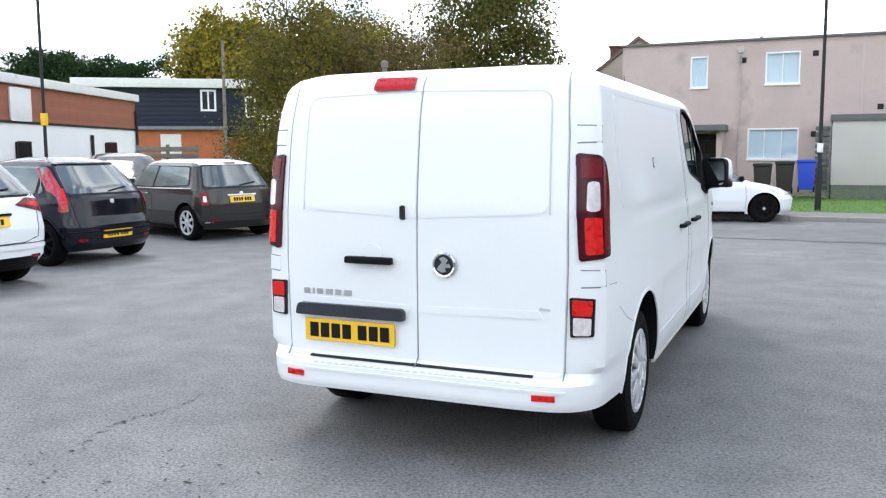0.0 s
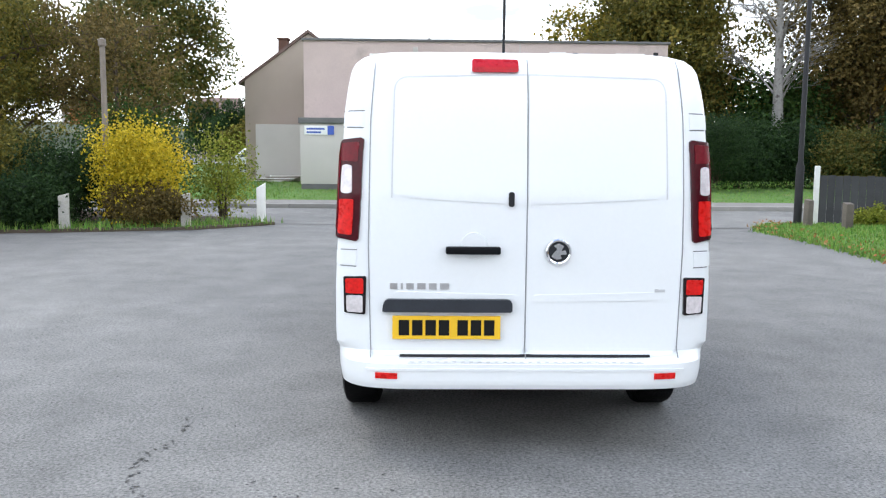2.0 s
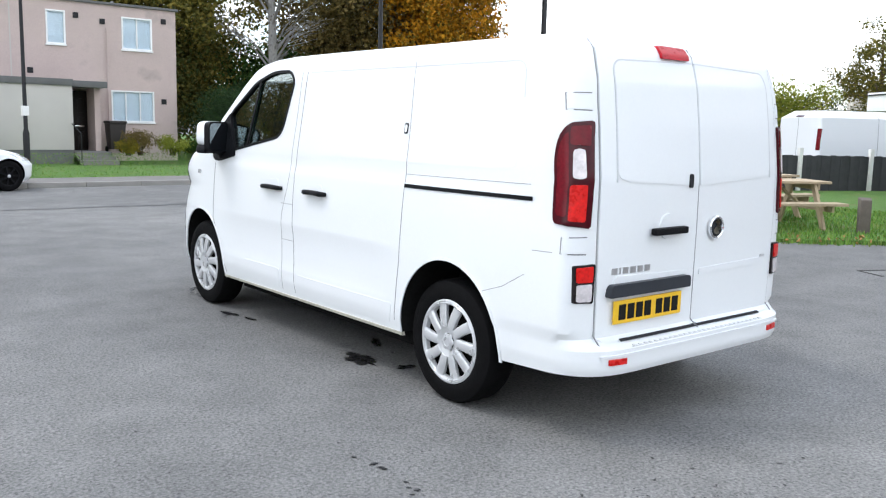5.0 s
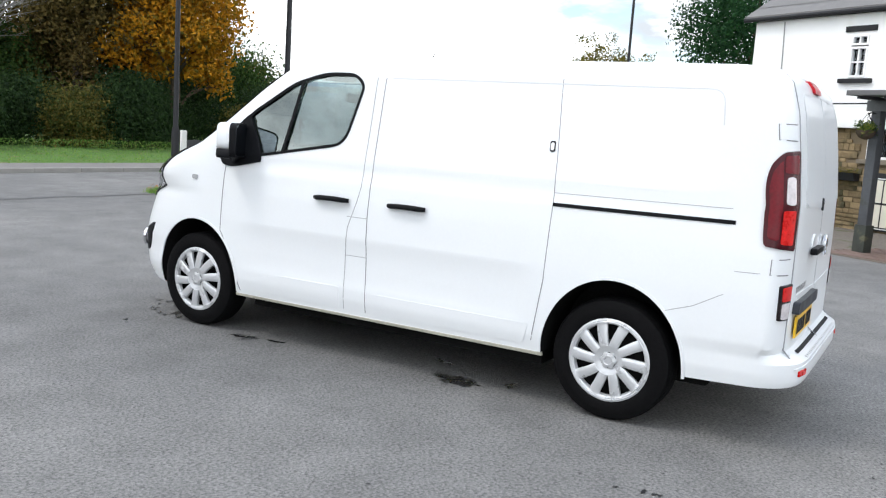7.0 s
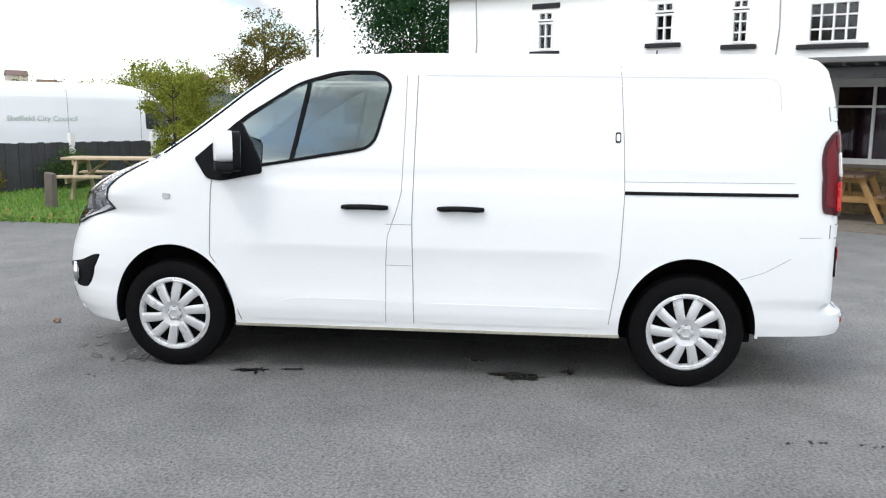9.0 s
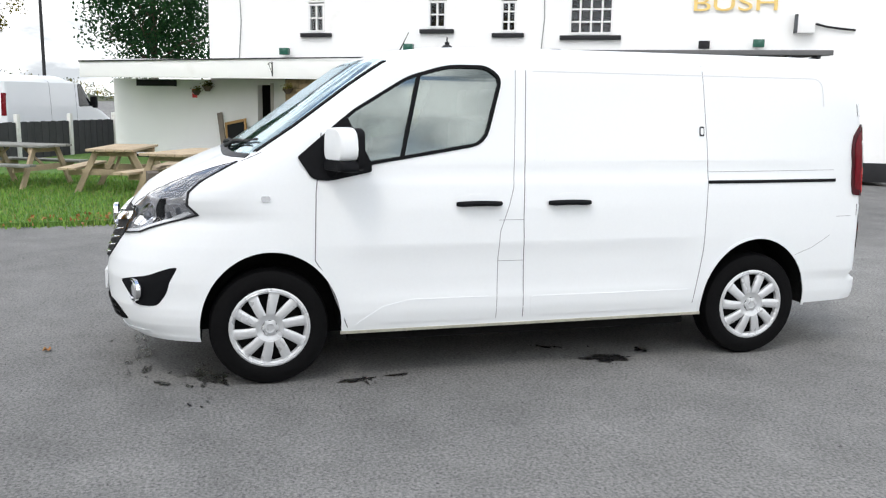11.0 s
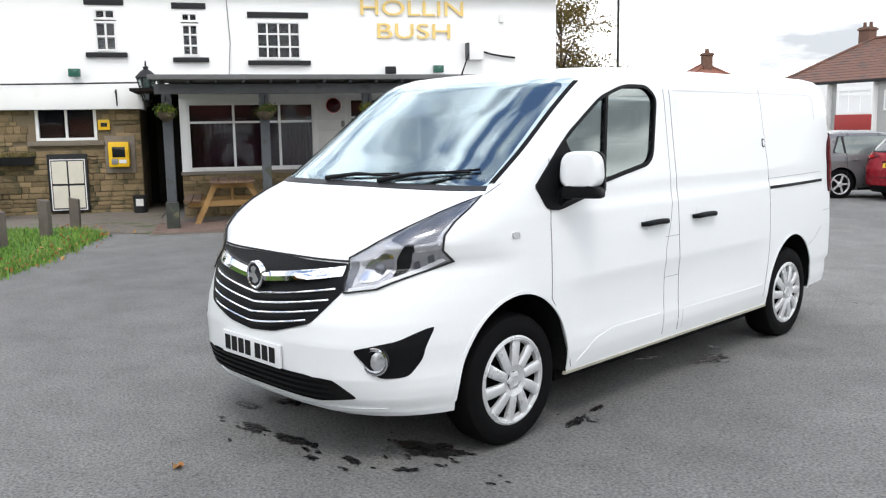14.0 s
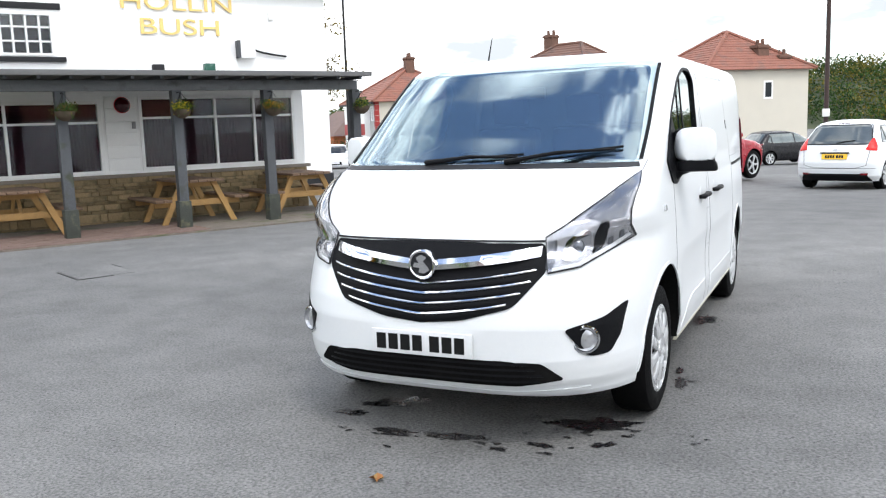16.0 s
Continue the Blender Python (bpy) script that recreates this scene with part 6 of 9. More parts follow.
def build_big_van(name, at, heading, label, L=5.9, W=2.0, H=2.55, lettering=""):
    """A tall panel van further off."""
    a = math.atan2(-heading[0], heading[1])
    van = thing(name, Matrix.Translation((at[0], at[1], ground_height(*at))) @ Matrix.Rotation(a, 4, "Z"), label, "van")
    yr, yf, h = -1.0, L - 1.0, W / 2
    B = Body([(.3, h * .95), (.6, h), (1.3, h * .99), (2.0, h * .95), (H - .15, h * .88), (H, h * .65)], [(.3, yr), (H - .2, yr + .03), (H, yr + .25)],
             [(.3, yf - .1), (.5, yf), (.9, yf - .05), (1.15, yf - .5), (1.3, yf - .95), (1.95, yf - 1.45), (H - .15, yf - 1.75), (H, yf - 2.3)], [(0, .6), (9, .6)], [(0, 4.0), (9, 4.0)], tail_len=.1, tail_pow=8)
    part("body", B.shell(.3, H, step=.12, n_mid=14, n_end=8), M["van_white"], van)
    for s in (-1, 1):
        S = B.side(s)
        part("cab_window", patch(rounded([(yf - 1.15, 1.3), (yf - 2.0, 1.28), (yf - 2.0, 1.95), (yf - 1.55, 1.95)], .06), S, .006, .01, 8, 8), M["glass_dark"], van)
        part("panel_gap", strip([(yf - 2.12, .5), (yf - 2.12, 2.1)], S, .01, .003), M["grey_gap"], van)
        part("panel_gap", strip([(yr + 1.9, .6), (yr + 1.9, 2.2)], S, .01, .003), M["grey_gap"], van)
        part("tail_lamp", patch(rounded([(s * h * .86, 1.05), (s * h * .98, 1.05), (s * h * .97, 1.65), (s * h * .87, 1.65)], .02), B.rear, .01, .02, 5, 8), M["lamp_red"], van)
        for y in (0.0, L - 2.0):
            w = empty("wheel")
            w.parent = van
            build_wheel(w, (s * (h - .12), y, .34), s)
    part("windscreen", patch(rounded([(-h * .85, 1.32), (h * .85, 1.32), (h * .75, 1.95), (-h * .75, 1.95)], .06), B.slope, .006, .01, 10, 8), M["glass_dark"], van)
    part("rear_gap", strip([(0, .5), (0, H - .2)], B.rear, .012, .003), M["grey_gap"], van)
    for s in (-1, 1):
        part("waist_crease", strip([(yr + .15, H * .86), (yf - 2.4, H * .86)], B.side(s), .02, .006), M["van_white"], van)
        part("rub_strip", strip([(yr + .5, .72), (yf - 1.3, .72)], B.side(s), .10, .012), M["black_plastic"], van)
        mi = part("door_mirror", box((-.10, -.08, -.18), (.10, .06, .18), .05), M["black_plastic"], van)
        mi.matrix_basis = pose(*B.side(s)(yf - 1.22, 1.42, .14))
        if not lettering:
            continue
        part("chevron_panel", patch([(s * .10, .72), (s * h * .82, .72), (s * h * .82, .98), (s * .10, .98)], B.rear, .006, .01, 8, 3), M["sign_yellow"], van)
        for k in range(4):
            u = .14 + k * .17
            part("chevron", patch([(s * u, .73), (s * (u + .08), .73), (s * (u + .16), .97), (s * (u + .08), .97)], B.rear, .010, .01, 3, 3), M["sign_red"], van)
    part("high_brake_lamp", patch(rounded([(-.16, H - .18), (.16, H - .18), (.16, H - .13), (-.16, H - .13)], .01), B.rear, .02, .02, 4, 3), M["lamp_dark_red"], van)
    if lettering:
        for s in (-1, 1):
            ob = text_mesh("side_lettering", lettering, 0.17, 0.003, M["lettering_green"], 1.5)
            ob.parent = van
            ob.matrix_basis = pose(s * (B.half(0.35, 1.52) + .012), 0.35, 1.52, 90, 0, 90 * s)
    return van


def text_mesh(name, words, size, depth, mat, width=None):
    """Words in the built-in font as a mesh, centred."""
    cu = bpy.data.curves.new(name, "FONT")
    cu.body, cu.size, cu.extrude, cu.align_x, cu.align_y = words, size, depth, "CENTER", "CENTER"
    tmp = new("text_tmp", cu)
    dg = bpy.context.evaluated_depsgraph_get()
    me = bpy.data.meshes.new_from_object(tmp.evaluated_get(dg))
    bpy.data.objects.remove(tmp)
    if width:
        k = width / max(1e-6, max(v.co.x for v in me.vertices) - min(v.co.x for v in me.vertices))
        for v in me.vertices:
            v.co.x *= k
    me.materials.clear()
    me.materials.append(mat)
    return new(name, me)


# ---- garden and street furniture ----
def build_picnic_table(m, label, wood, top_wood, group, length=1.6):
    """An A-frame table with benches; its long side along x."""
    t = thing("picnic_table", m, label, "picnic table", group)
    k = length / 2
    for i in range(5):
        y = -0.30 + i * 0.15
        part("top_plank", box((-k, y - 0.068, 0.70), (k, y + 0.068, 0.74), 0.005), top_wood, t)
    for s in (-1, 1):
        for i in range(2):
            y = s * (0.60 + i * 0.145)
            part("seat_plank", box((-k, y - 0.066, 0.40), (k, y + 0.066, 0.44), 0.005), top_wood, t)
    for x in (-k + 0.25, k - 0.25):
        for s in (-1, 1):
            bm = prism([(s * 0.22, 0.70), (s * 0.32, 0.70), (s * 0.66, 0.0), (s * 0.56, 0.0)], "x", x - 0.022, x + 0.022)
            part("leg", bm, wood, t)
        part("seat_bearer", box((x + 0.024, -0.74, 0.30), (x + 0.064, 0.74, 0.40), 0.004), wood, t)
        part("top_bearer", box((x + 0.024, -0.35, 0.61), (x + 0.064, 0.35, 0.70), 0.004), wood, t)
        bm = bmesh.new()
        add_tube(bm, [(x + (0.03 if x < 0 else -0.03), 0, 0.36), (x * 0.25, 0, 0.68)], 0.028, 4)
        part("brace", bm, wood, t)
    return t


def build_bollard(at, label, mat, h=0.55, w=0.075, group="", rz=0, category="bollard", top=0.0):
    bm = box((-w, -w, -0.1), (w, w, h), 0.012)
    for v in bm.verts:
        v.co.x += 0.02 * noise.noise(v.co * 5 + Vector((at[0], at[1], 0)))
        v.co.y += 0.02 * noise.noise(v.co * 5 + Vector((at[1], at[0], 3)))
        if v.co.z > h * 0.8:
            v.co.z += top * v.co.x / w
    return solid("bollard", bm, mat, label, category, group, m=pose(at[0], at[1], ground_height(*at), 0, 0, rz))


def build_lamp_post(at, height, radius, mat, label, arm=0.0, head=True, tag=None, rz=0):
    p = thing("street_lamp", pose(at[0], at[1], ground_height(*at), 0, 0, rz), label, "street lamp")
    part("column", lathe([(radius * 1.6, -0.1), (radius * 1.6, 1.2), (radius * 1.05, 1.3), (radius * 0.7, height)], 14, axis="z"), mat, p)
    if head:
        part("lantern", box((-0.09, -0.12, height - 0.02), (0.09, 0.45, height + 0.10), 0.04), M["galvanised"], p)
    if tag:
        part("tag_plate", box((-radius * 1.5, -radius * 1.5, tag - 0.12), (radius * 1.5, radius * 1.5, tag + 0.12), 0.004), M["sign_yellow"] if tag > 2 else M["sign_white"], p)
    return p


def build_wheelie_bin(at, mat, label, rz=0):
    b = thing("wheelie_bin", pose(at[0], at[1], at[2], 0, 0, rz), label, "wheelie bin", "bins outside the flats")
    bm = box((-0.27, -0.28, 0.10), (0.27, 0.28, 0.95), 0.03)
    for v in bm.verts:
        k = 0.80 + 0.20 * (v.co.z - 0.1) / 0.85
        v.co.x *= k
        v.co.y *= k
    part("tub", bm, mat, b)
    part("lid", box((-0.29, -0.32, 0.95), (0.29, 0.31, 1.04), 0.03), mat, b)
    part("handle", tube([(-0.2, 0.33, 0.93), (0.2, 0.33, 0.93)], 0.018, 8), mat, b)
    for s in (-1, 1):
        part("wheel", lathe([(0.10, s * 0.20), (0.10, s * 0.25)], 16, (0, 0.22, 0.10)), M["tyre"], b)
    return b


def build_window(parent, x0, x1, z0, z1, cols, rows, plane, name="window", frame=M["upvc"], bar=0.045, inner="net", transom=None, depth=0.07, heads=None, glaze=True):
    """A framed window in a wall seen along +y of the parent; plane: the wall's y. The frame stands a little proud."""
    # a "room" is a near-black sheet that paints in the unlit inside
    w = part(name, box((x0, plane + depth, z0), (x1, plane + depth + 0.02, z1)), M["net"] if inner == "net" else M["curtain"] if inner == "curtain" else M["gloom_and_board"], parent)
    bm = bmesh.new()
    f = bar
    add_box(bm, (x0, plane - 0.02, z0), (x0 + f, plane + depth, z1))
    add_box(bm, (x1 - f, plane - 0.02, z0), (x1, plane + depth, z1))
    add_box(bm, (x0 + f, plane - 0.02, z0), (x1 - f, plane + depth, z0 + f))
    add_box(bm, (x0 + f, plane - 0.02, z1 - f), (x1 - f, plane + depth, z1))
    part("window_frame", bm, frame, w)
    xs = heads or [x0 + (x1 - x0) * k / cols for k in range(1, cols)]
    for x in xs:
        part("mullion", box((x - f * 0.4, plane - 0.012, z0 + f), (x + f * 0.4, plane + depth - 0.01, z1 - f)), frame, w)
    zs = [transom] if transom else [z0 + (z1 - z0) * k / rows for k in range(1, rows)]
    edges = [x0 + f] + list(xs) + [x1 - f]
    for z in zs:
        for a, b in zip(edges, edges[1:]):
            part("glazing_bar", box((a + 0.0, plane - 0.010, z - f * 0.35), (b, plane + depth - 0.012, z + f * 0.35)), frame, w)
    if glaze:
        g = part("pane", box((x0 + f * 0.6, plane + depth * 0.55, z0 + f * 0.6), (x1 - f * 0.6, plane + depth * 0.55 + 0.004, z1 - f * 0.6)), M["window_glass"], w)
        g.visible_shadow = False
    return w


def wall_with_holes(x0, x1, z0, z1, y0, y1, holes):
    """A wall slab along x with rectangular openings cut right through."""
    xs = sorted({x0, x1} | {v for h in holes for v in h[:2]})
    zs = sorted({z0, z1} | {v for h in holes for v in h[2:]})
    bm = bmesh.new()
    for a, b in zip(xs, xs[1:]):
        for c, d in zip(zs, zs[1:]):
            mx_, mz = (a + b) / 2, (c + d) / 2
            if not any(h[0] < mx_ < h[1] and h[2] < mz < h[3] for h in holes):
                add_box(bm, (a, y0, c), (b, y1, d))
    bmesh.ops.remove_doubles(bm, verts=bm.verts, dist=1e-5)
    seen = {}
    for f in list(bm.faces):
        key = tuple(round(v, 4) for v in f.calc_center_median())
        seen.setdefault(key, []).append(f)
    bmesh.ops.delete(bm, geom=[f for fs in seen.values() if len(fs) > 1 for f in fs], context="FACES_ONLY")
    return bm

M["lettering_green"] = material("faded_green_lettering", (0.34, 0.42, 0.38), 0.6, vary=0.1)
build_ground()

# ---- the public house: its own x runs along the front, y into the building ----
PUB = pose(0, 0, 0, 0, 0, -120)


def pub_thing(name, label, category, kind="", x=0.0, y=0.0, z=0.0, rz=0, group=""):
    return thing(name, PUB @ pose(x, y, z, 0, 0, rz), label, category, group, kind)


def stone_pieces(parent, x0, x1, z0, z1, y, holes, seed, course=0.135, proud=0.03, widths=(0.22, 0.30, 0.38, 0.48)):
    """Coursed stones, each a block of its own standing proud of the mortar."""
    rng = random.Random(seed)
    shapes = {}
    z, row = z0, 0
    while z < z1 - 0.05:
        hgt = min(course * rng.choice((0.62, 0.8, 1.0, 1.2, 1.45)), z1 - z)
        x = x0 - (rng.random() * 0.2)
        while x < x1:
            wid = rng.choice(widths)
            a, b = max(x0, x), min(x1, x + wid)
            x += wid
            if b - a < 0.06:
                continue
            if any(h[0] < b - 0.02 and h[1] > a + 0.02 and h[2] < z + hgt - 0.02 and h[3] > z + 0.02 for h in holes):
                continue
            key = (round(b - a, 2), round(hgt, 2))
            if key not in shapes:
                bm = box((0.004, -proud, 0.004), (key[0] - 0.004, 0.01, key[1] - 0.004), 0.009)
                for v in bm.verts:
                    v.co.y += 0.010 * noise.noise(v.co * 9 + Vector((key[0] * 31, key[1] * 17, 0)))
                shapes[key] = mesh_of(bm, "stone", 40)
                shapes[key].materials.append(M["stone"])
            part("stone", shapes[key], M["stone"], parent, m=pose(a, y + rng.uniform(-0.012, 0.008), z, rng.gauss(0, 1.2), rng.gauss(0, 0.5), rng.gauss(0, 0.8)))
        z += hgt
        row += 1


def sash(parent, x0, x1, z0, z1, plane, cols, rows, fan):
    """A white sash window with a short top light, a dark lintel and sill."""
    build_window(parent, x0, x1, z0, z1, cols, rows, plane, "sash_window", inner="room", bar=0.048, depth=0.09)
    if fan:
        build_window(parent, x0, x1, z1 + 0.03, z1 + 0.03 + fan, cols, 1, plane, "top_light", inner="room", bar=0.048, depth=0.09)


def build_pub():
    U, G, Vw, P = 14.3, 12.1, 10.3, 8.4
    upper = pub_thing("pub_main_building", "white painted two-storey public house with stone slate roof", "building")
    wins = [(-9.36, -8.92, 3.30, 4.00, 2, 2, 0.24), (-6.18, -5.72, 3.38, 4.03, 2, 2, 0.24), (-4.36, -3.98, 3.28, 4.0, 2, 3, 0.22), (-2.72, -1.70, 3.22, 4.08, 4, 3, 0.0)]
    holes = [(a, b, c, d + (f + 0.03 if f else 0)) for a, b, c, d, _, _, f in wins]
    part("wall", wall_with_holes(-12.2, 4.6, 0, 4.75, U, U + 0.35, holes), M["render_white"], upper, smooth=0)
    part("end_wall", box((4.35, U + 0.35, 0), (4.60, U + 7, 4.75)), M["render_white"], upper)
    part("end_wall", box((-12.2, U + 0.35, 0), (-11.95, U + 7, 4.75)), M["render_white"], upper)
    part("back_wall", box((-12.2, U + 7, 0), (4.6, U + 7.25, 4.75)), M["render_white"], upper)
    bm = bmesh.new()
    for x in (-12.2, 4.6):
        add_prism(bm, [(U + 0.02, 4.75), (U + 7.2, 4.75), (U + 3.6, 7.0)], "x", x if x < 0 else x - 0.25, x + 0.25 if x < 0 else x)
    part("gable", bm, M["render_white"], upper)
    roof = part("roof", prism([(U - 0.12, 4.775), (U + 3.6, 7.15), (U + 7.5, 4.66), (U + 7.5, 4.75), (U + 3.6, 7.26), (U - 0.12, 4.875)], "x", -12.45, 4.85), M["slate"], upper, "stone slate roof", smooth=0)
    slope = math.atan2(2.5, 3.9)
    k = 0
    for i in range(9):
        bm = bmesh.new()
        y = U - 0.15 + i * 0.40
        zz = 4.76 + (y - U + 0.30) * math.tan(slope)
        add_box(bm, (-12.47, y, zz + 0.0), (4.87, y + 0.46, zz + 0.035))
        for v in bm.verts:
            v.co.z += (v.co.y - y) * math.tan(slope)
        part("slate_course", bm, M["slate"], roof)
    part("gutter", tube([(-12.45, U - 0.16, 4.80), (4.85, U - 0.16, 4.80)], 0.055, 8), M["black_paint"], upper, "black gutter")
    for a, b, c, d, cols, rows, f in wins:
        sash(upper, a, b, c, d, U, cols, rows, f)
        part("window_sill", box((a - 0.20, U - 0.09, c - 0.13), (b + 0.20, U + 0.05, c - 0.03), 0.008), M["black_paint"], upper, "black painted sill")
        top = d + (f + 0.03 if f else 0)
        part("lintel", box((a - 0.18, U - 0.03, top + 0.07), (b + 0.18, U + 0.03, top + 0.20), 0.006), M["black_paint"], upper, "black painted lintel")
    part("plinth", box((1.0, U - 0.03, 0.0), (4.63, U, 0.42), 0.01), M["black_paint"], upper, "black painted plinth")
    for x in (-3.35, -11.3):
        part("cable", tube([(x, U - 0.02, 4.7), (x + 0.05, U - 0.02, 3.6), (x - 0.03, U - 0.02, 2.6)], 0.012, 6), M["galvanised"], upper)
    # gold letters
    for words, x, z, w in (("HOLLIN", 0.95, 4.40, 2.50), ("BUSH", 0.98, 3.87, 1.78)):
        ob = text_mesh("sign_lettering", words, 0.50, 0.012, M["gold"], w)
        ob.matrix_world = PUB @ pose(x, U - 0.035, z, 90, 0, 0)
        tagged(ob, "raised gold letters on the white pub wall", "sign", "pub name")
    # flood lamps and boxes on the wall
    for x, z, mat, lab in ((-9.95, 2.80, "flood_green", "dark green floodlight on the white wall"), (-6.62, 2.90, "flood_green", "dark green floodlight on the white wall"), (-3.0, 2.78, "black_paint", "black floodlight on the roof edge"),
                           (0.36, 2.96, "black_paint", "black floodlight on the roof edge"), (1.52, 2.99, "flood_green", "small dark green floodlight on the wall")):
        fl = pub_thing("floodlight", lab, "floodlight", x=x, y=U, z=z, group="floodlights on the pub")
        part("housing", box((-0.12, -0.26, -0.08), (0.12, -0.10, 0.09), 0.015), M[mat], fl)
        part("bracket", box((-0.02, -0.12, -0.03), (0.02, -0.001, 0.03)), M["galvanised"], fl)
    bx = pub_thing("wall_box", "white wall box with a black cable", "wall box", x=2.4, y=U, z=3.22)
    part("housing", box((-0.10, -0.20, 0.0), (0.26, -0.001, 0.42), 0.01), M["upvc"], bx)
    part("side_plate", box((-0.16, -0.20, 0.0), (-0.10, -0.02, 0.40), 0.004), M["grey_paint"], bx)
    part("cable", tube([(0.28, -0.05, 0.20), (0.5, -0.05, 0.14), (0.75, -0.05, 0.10), (1.1, -0.05, 0.06)], 0.025, 6), M["black_paint"], bx)
    part("alarm_box", box((3.1, U - 0.05, 4.12), (3.22, U, 4.3), 0.01), M["sign_white"], upper)

    # stone ground-floor range with its white fascia
    low = pub_thing("pub_stone_range", "sandstone ground floor with white fascia board and flat roof", "building")
    holes = [(-7.10, -5.98, 1.46, 2.13)]
    part("wall", wall_with_holes(-8.98, -5.16, 0, 2.06, G, G + 0.35, holes), M["mortar"], low, smooth=0)
    part("side_wall", box((-5.46, G + 0.35, 0), (-5.16, U, 2.06)), M["stone_dark"], low)
    part("side_wall", box((-8.98, G + 0.35, 0), (-8.70, U, 2.06)), M["render_white"], low)
    part("fascia", box((-14.4, G - 0.22, 2.06), (-5.05, G - 0.12, 2.50), 0.006), M["render_white"], low, "white painted fascia board")
    part("flat_roof", box((-14.4, G - 0.12, 2.40), (-4.4, U - 0.02, 2.485)), M["roof_felt"], low)
    part("soffit", box((-14.4, G - 0.12, 2.06), (-5.05, G + 0.0, 2.12)), M["render_white"], low)
    part("cable", tube([(-14.4, G - 0.24, 2.44), (-10.6, G - 0.24, 2.50), (-8.5, G - 0.24, 2.53), (-6.5, G - 0.24, 2.55), (-5.1, G - 0.24, 2.57)], 0.018, 6), M["copper_pipe"], low)
    for x in (-9.2, -5.55):
        br = pub_thing("basket_bracket", "black iron hanging basket bracket on the fascia", "bracket", x=x, y=G - 0.22, z=2.28, group="fascia brackets")
        part("plate", box((-0.012, -0.012, -0.16), (0.012, 0.0, 0.16)), M["black_paint"], br)
        part("arm", tube([(0, 0, 0.12), (0, -0.12, 0.14), (0, -0.22, 0.10)], 0.010, 6), M["black_paint"], br)
        part("stay", tube([(0, 0, -0.12), (0, -0.10, 0.0), (0, -0.18, 0.11)], 0.008, 6), M["black_paint"], br)
    build_window(low, -7.10, -5.98, 1.46, 2.13, 2, 1, G, inner="room", bar=0.055)
    part("stone_sill", box((-7.25, G - 0.10, 1.36), (-5.85, G + 0.02, 1.45), 0.01), M["stone_dark"], low)
    # white outbuilding and the dark entry beside it
    out = pub_thing("pub_white_outbuilding", "white painted outbuilding with a dark open doorway", "building")
    part("wall", wall_with_holes(-14.4, -8.98, 0, 2.06, U - 1.1, U - 0.85, [(-10.26, -9.90, 0.0, 1.94)]), M["render_white"], out, smooth=0)
    # near-black wall puts the doorway's inner shade into its colour
    part("inner_wall", box((-11.4, U - 0.3, 0), (-8.98, U - 0.02, 2.06)), M["gloom_and_board"], out)
    part("door_frame", box((-9.90, U - 1.13, 0.0), (-9.82, U - 1.10, 1.98), 0.006), M["pebble_grey"], out, "weathered door frame")
    part("door_step", box((-10.4, U - 1.75, 0.02), (-9.2, U - 1.10, 0.16), 0.012), M["stone_dark"], out)
    part("black_plinth", box((-14.4, U - 1.13, 0), (-10.40, U - 1.1, 0.12)), M["black_paint"], out)
    part("dark_slot", box((-13.7, U - 1.12, 1.88), (-12.53, U - 1.10, 2.04)), M["black_paint"], out)
    # entrance passage, its darkness painted onto the walls and ceiling
    ent = pub_thing("pub_entrance", "dark recessed pub entrance passage", "entrance")
    part("back_wall", box((-5.16, U - 0.4, 0), (-4.32, U - 0.3, 2.4)), M["gloom_and_board"], ent)
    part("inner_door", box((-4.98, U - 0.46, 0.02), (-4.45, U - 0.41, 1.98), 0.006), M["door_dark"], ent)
    part("passage_ceiling", box((-5.16, Vw, 2.34), (-4.32, U - 0.4, 2.39)), M["gloom_and_board"], ent)

    # veranda range
    ver = pub_thing("pub_veranda_range", "pub front with long white windows on a stone base", "building")
    part("stone_base", box((-4.32, Vw, 0), (1.95, Vw + 0.35, 0.84)), M["mortar"], ver)
    part("base_coping", box((-4.34, Vw - 0.06, 0.80), (2.02, Vw + 0.06, 0.86), 0.008), M["old_wood"], ver)
    holes = [(-4.20, -1.86, 0.88, 2.13), (-1.22, 1.76, 0.90, 2.20)]
    part("wall", wall_with_holes(-4.32, 1.95, 0.86, 2.40, Vw + 0.02, Vw + 0.25, holes), M["render_white"], ver, smooth=0)
    part("return_wall", box((1.70, Vw + 0.25, 0), (1.95, U, 2.40)), M["render_white"], ver)
    part("return_wall", box((-4.32, Vw + 0.25, 0), (-4.10, U - 0.3, 2.40)), M["stone_dark"], ver)
    build_window(ver, -4.20, -1.86, 0.88, 2.13, 3, 2, Vw + 0.02, "long_window", inner="curtain", transom=1.76, bar=0.055, heads=[-3.36, -2.52])
    build_window(ver, -1.22, 1.76, 0.90, 2.20, 4, 2, Vw + 0.02, "long_window", inner="curtain", transom=1.82, bar=0.055, heads=[-0.60, 0.17, 0.93])
    for k in range(6):
        z = 0.92 + k * 0.215
        part("board", box((-1.80, Vw - 0.005, z), (-1.28, Vw + 0.02, z + 0.205), 0.005), M["upvc"], ver)
    # drawn curtains show their folds
    for x0, x1 in ((-4.12, -3.5), (-2.4, -1.95), (-1.15, -0.75), (-0.1, 0.6), (1.05, 1.65)):
        bm = bmesh.new()
        n = 40
        row = [[bm.verts.new((x0 + (x1 - x0) * i / n, Vw + 0.080 + 0.012 * math.sin(i * 1.15), z)) for i in range(n + 1)] for z in (0.94, 1.78)]
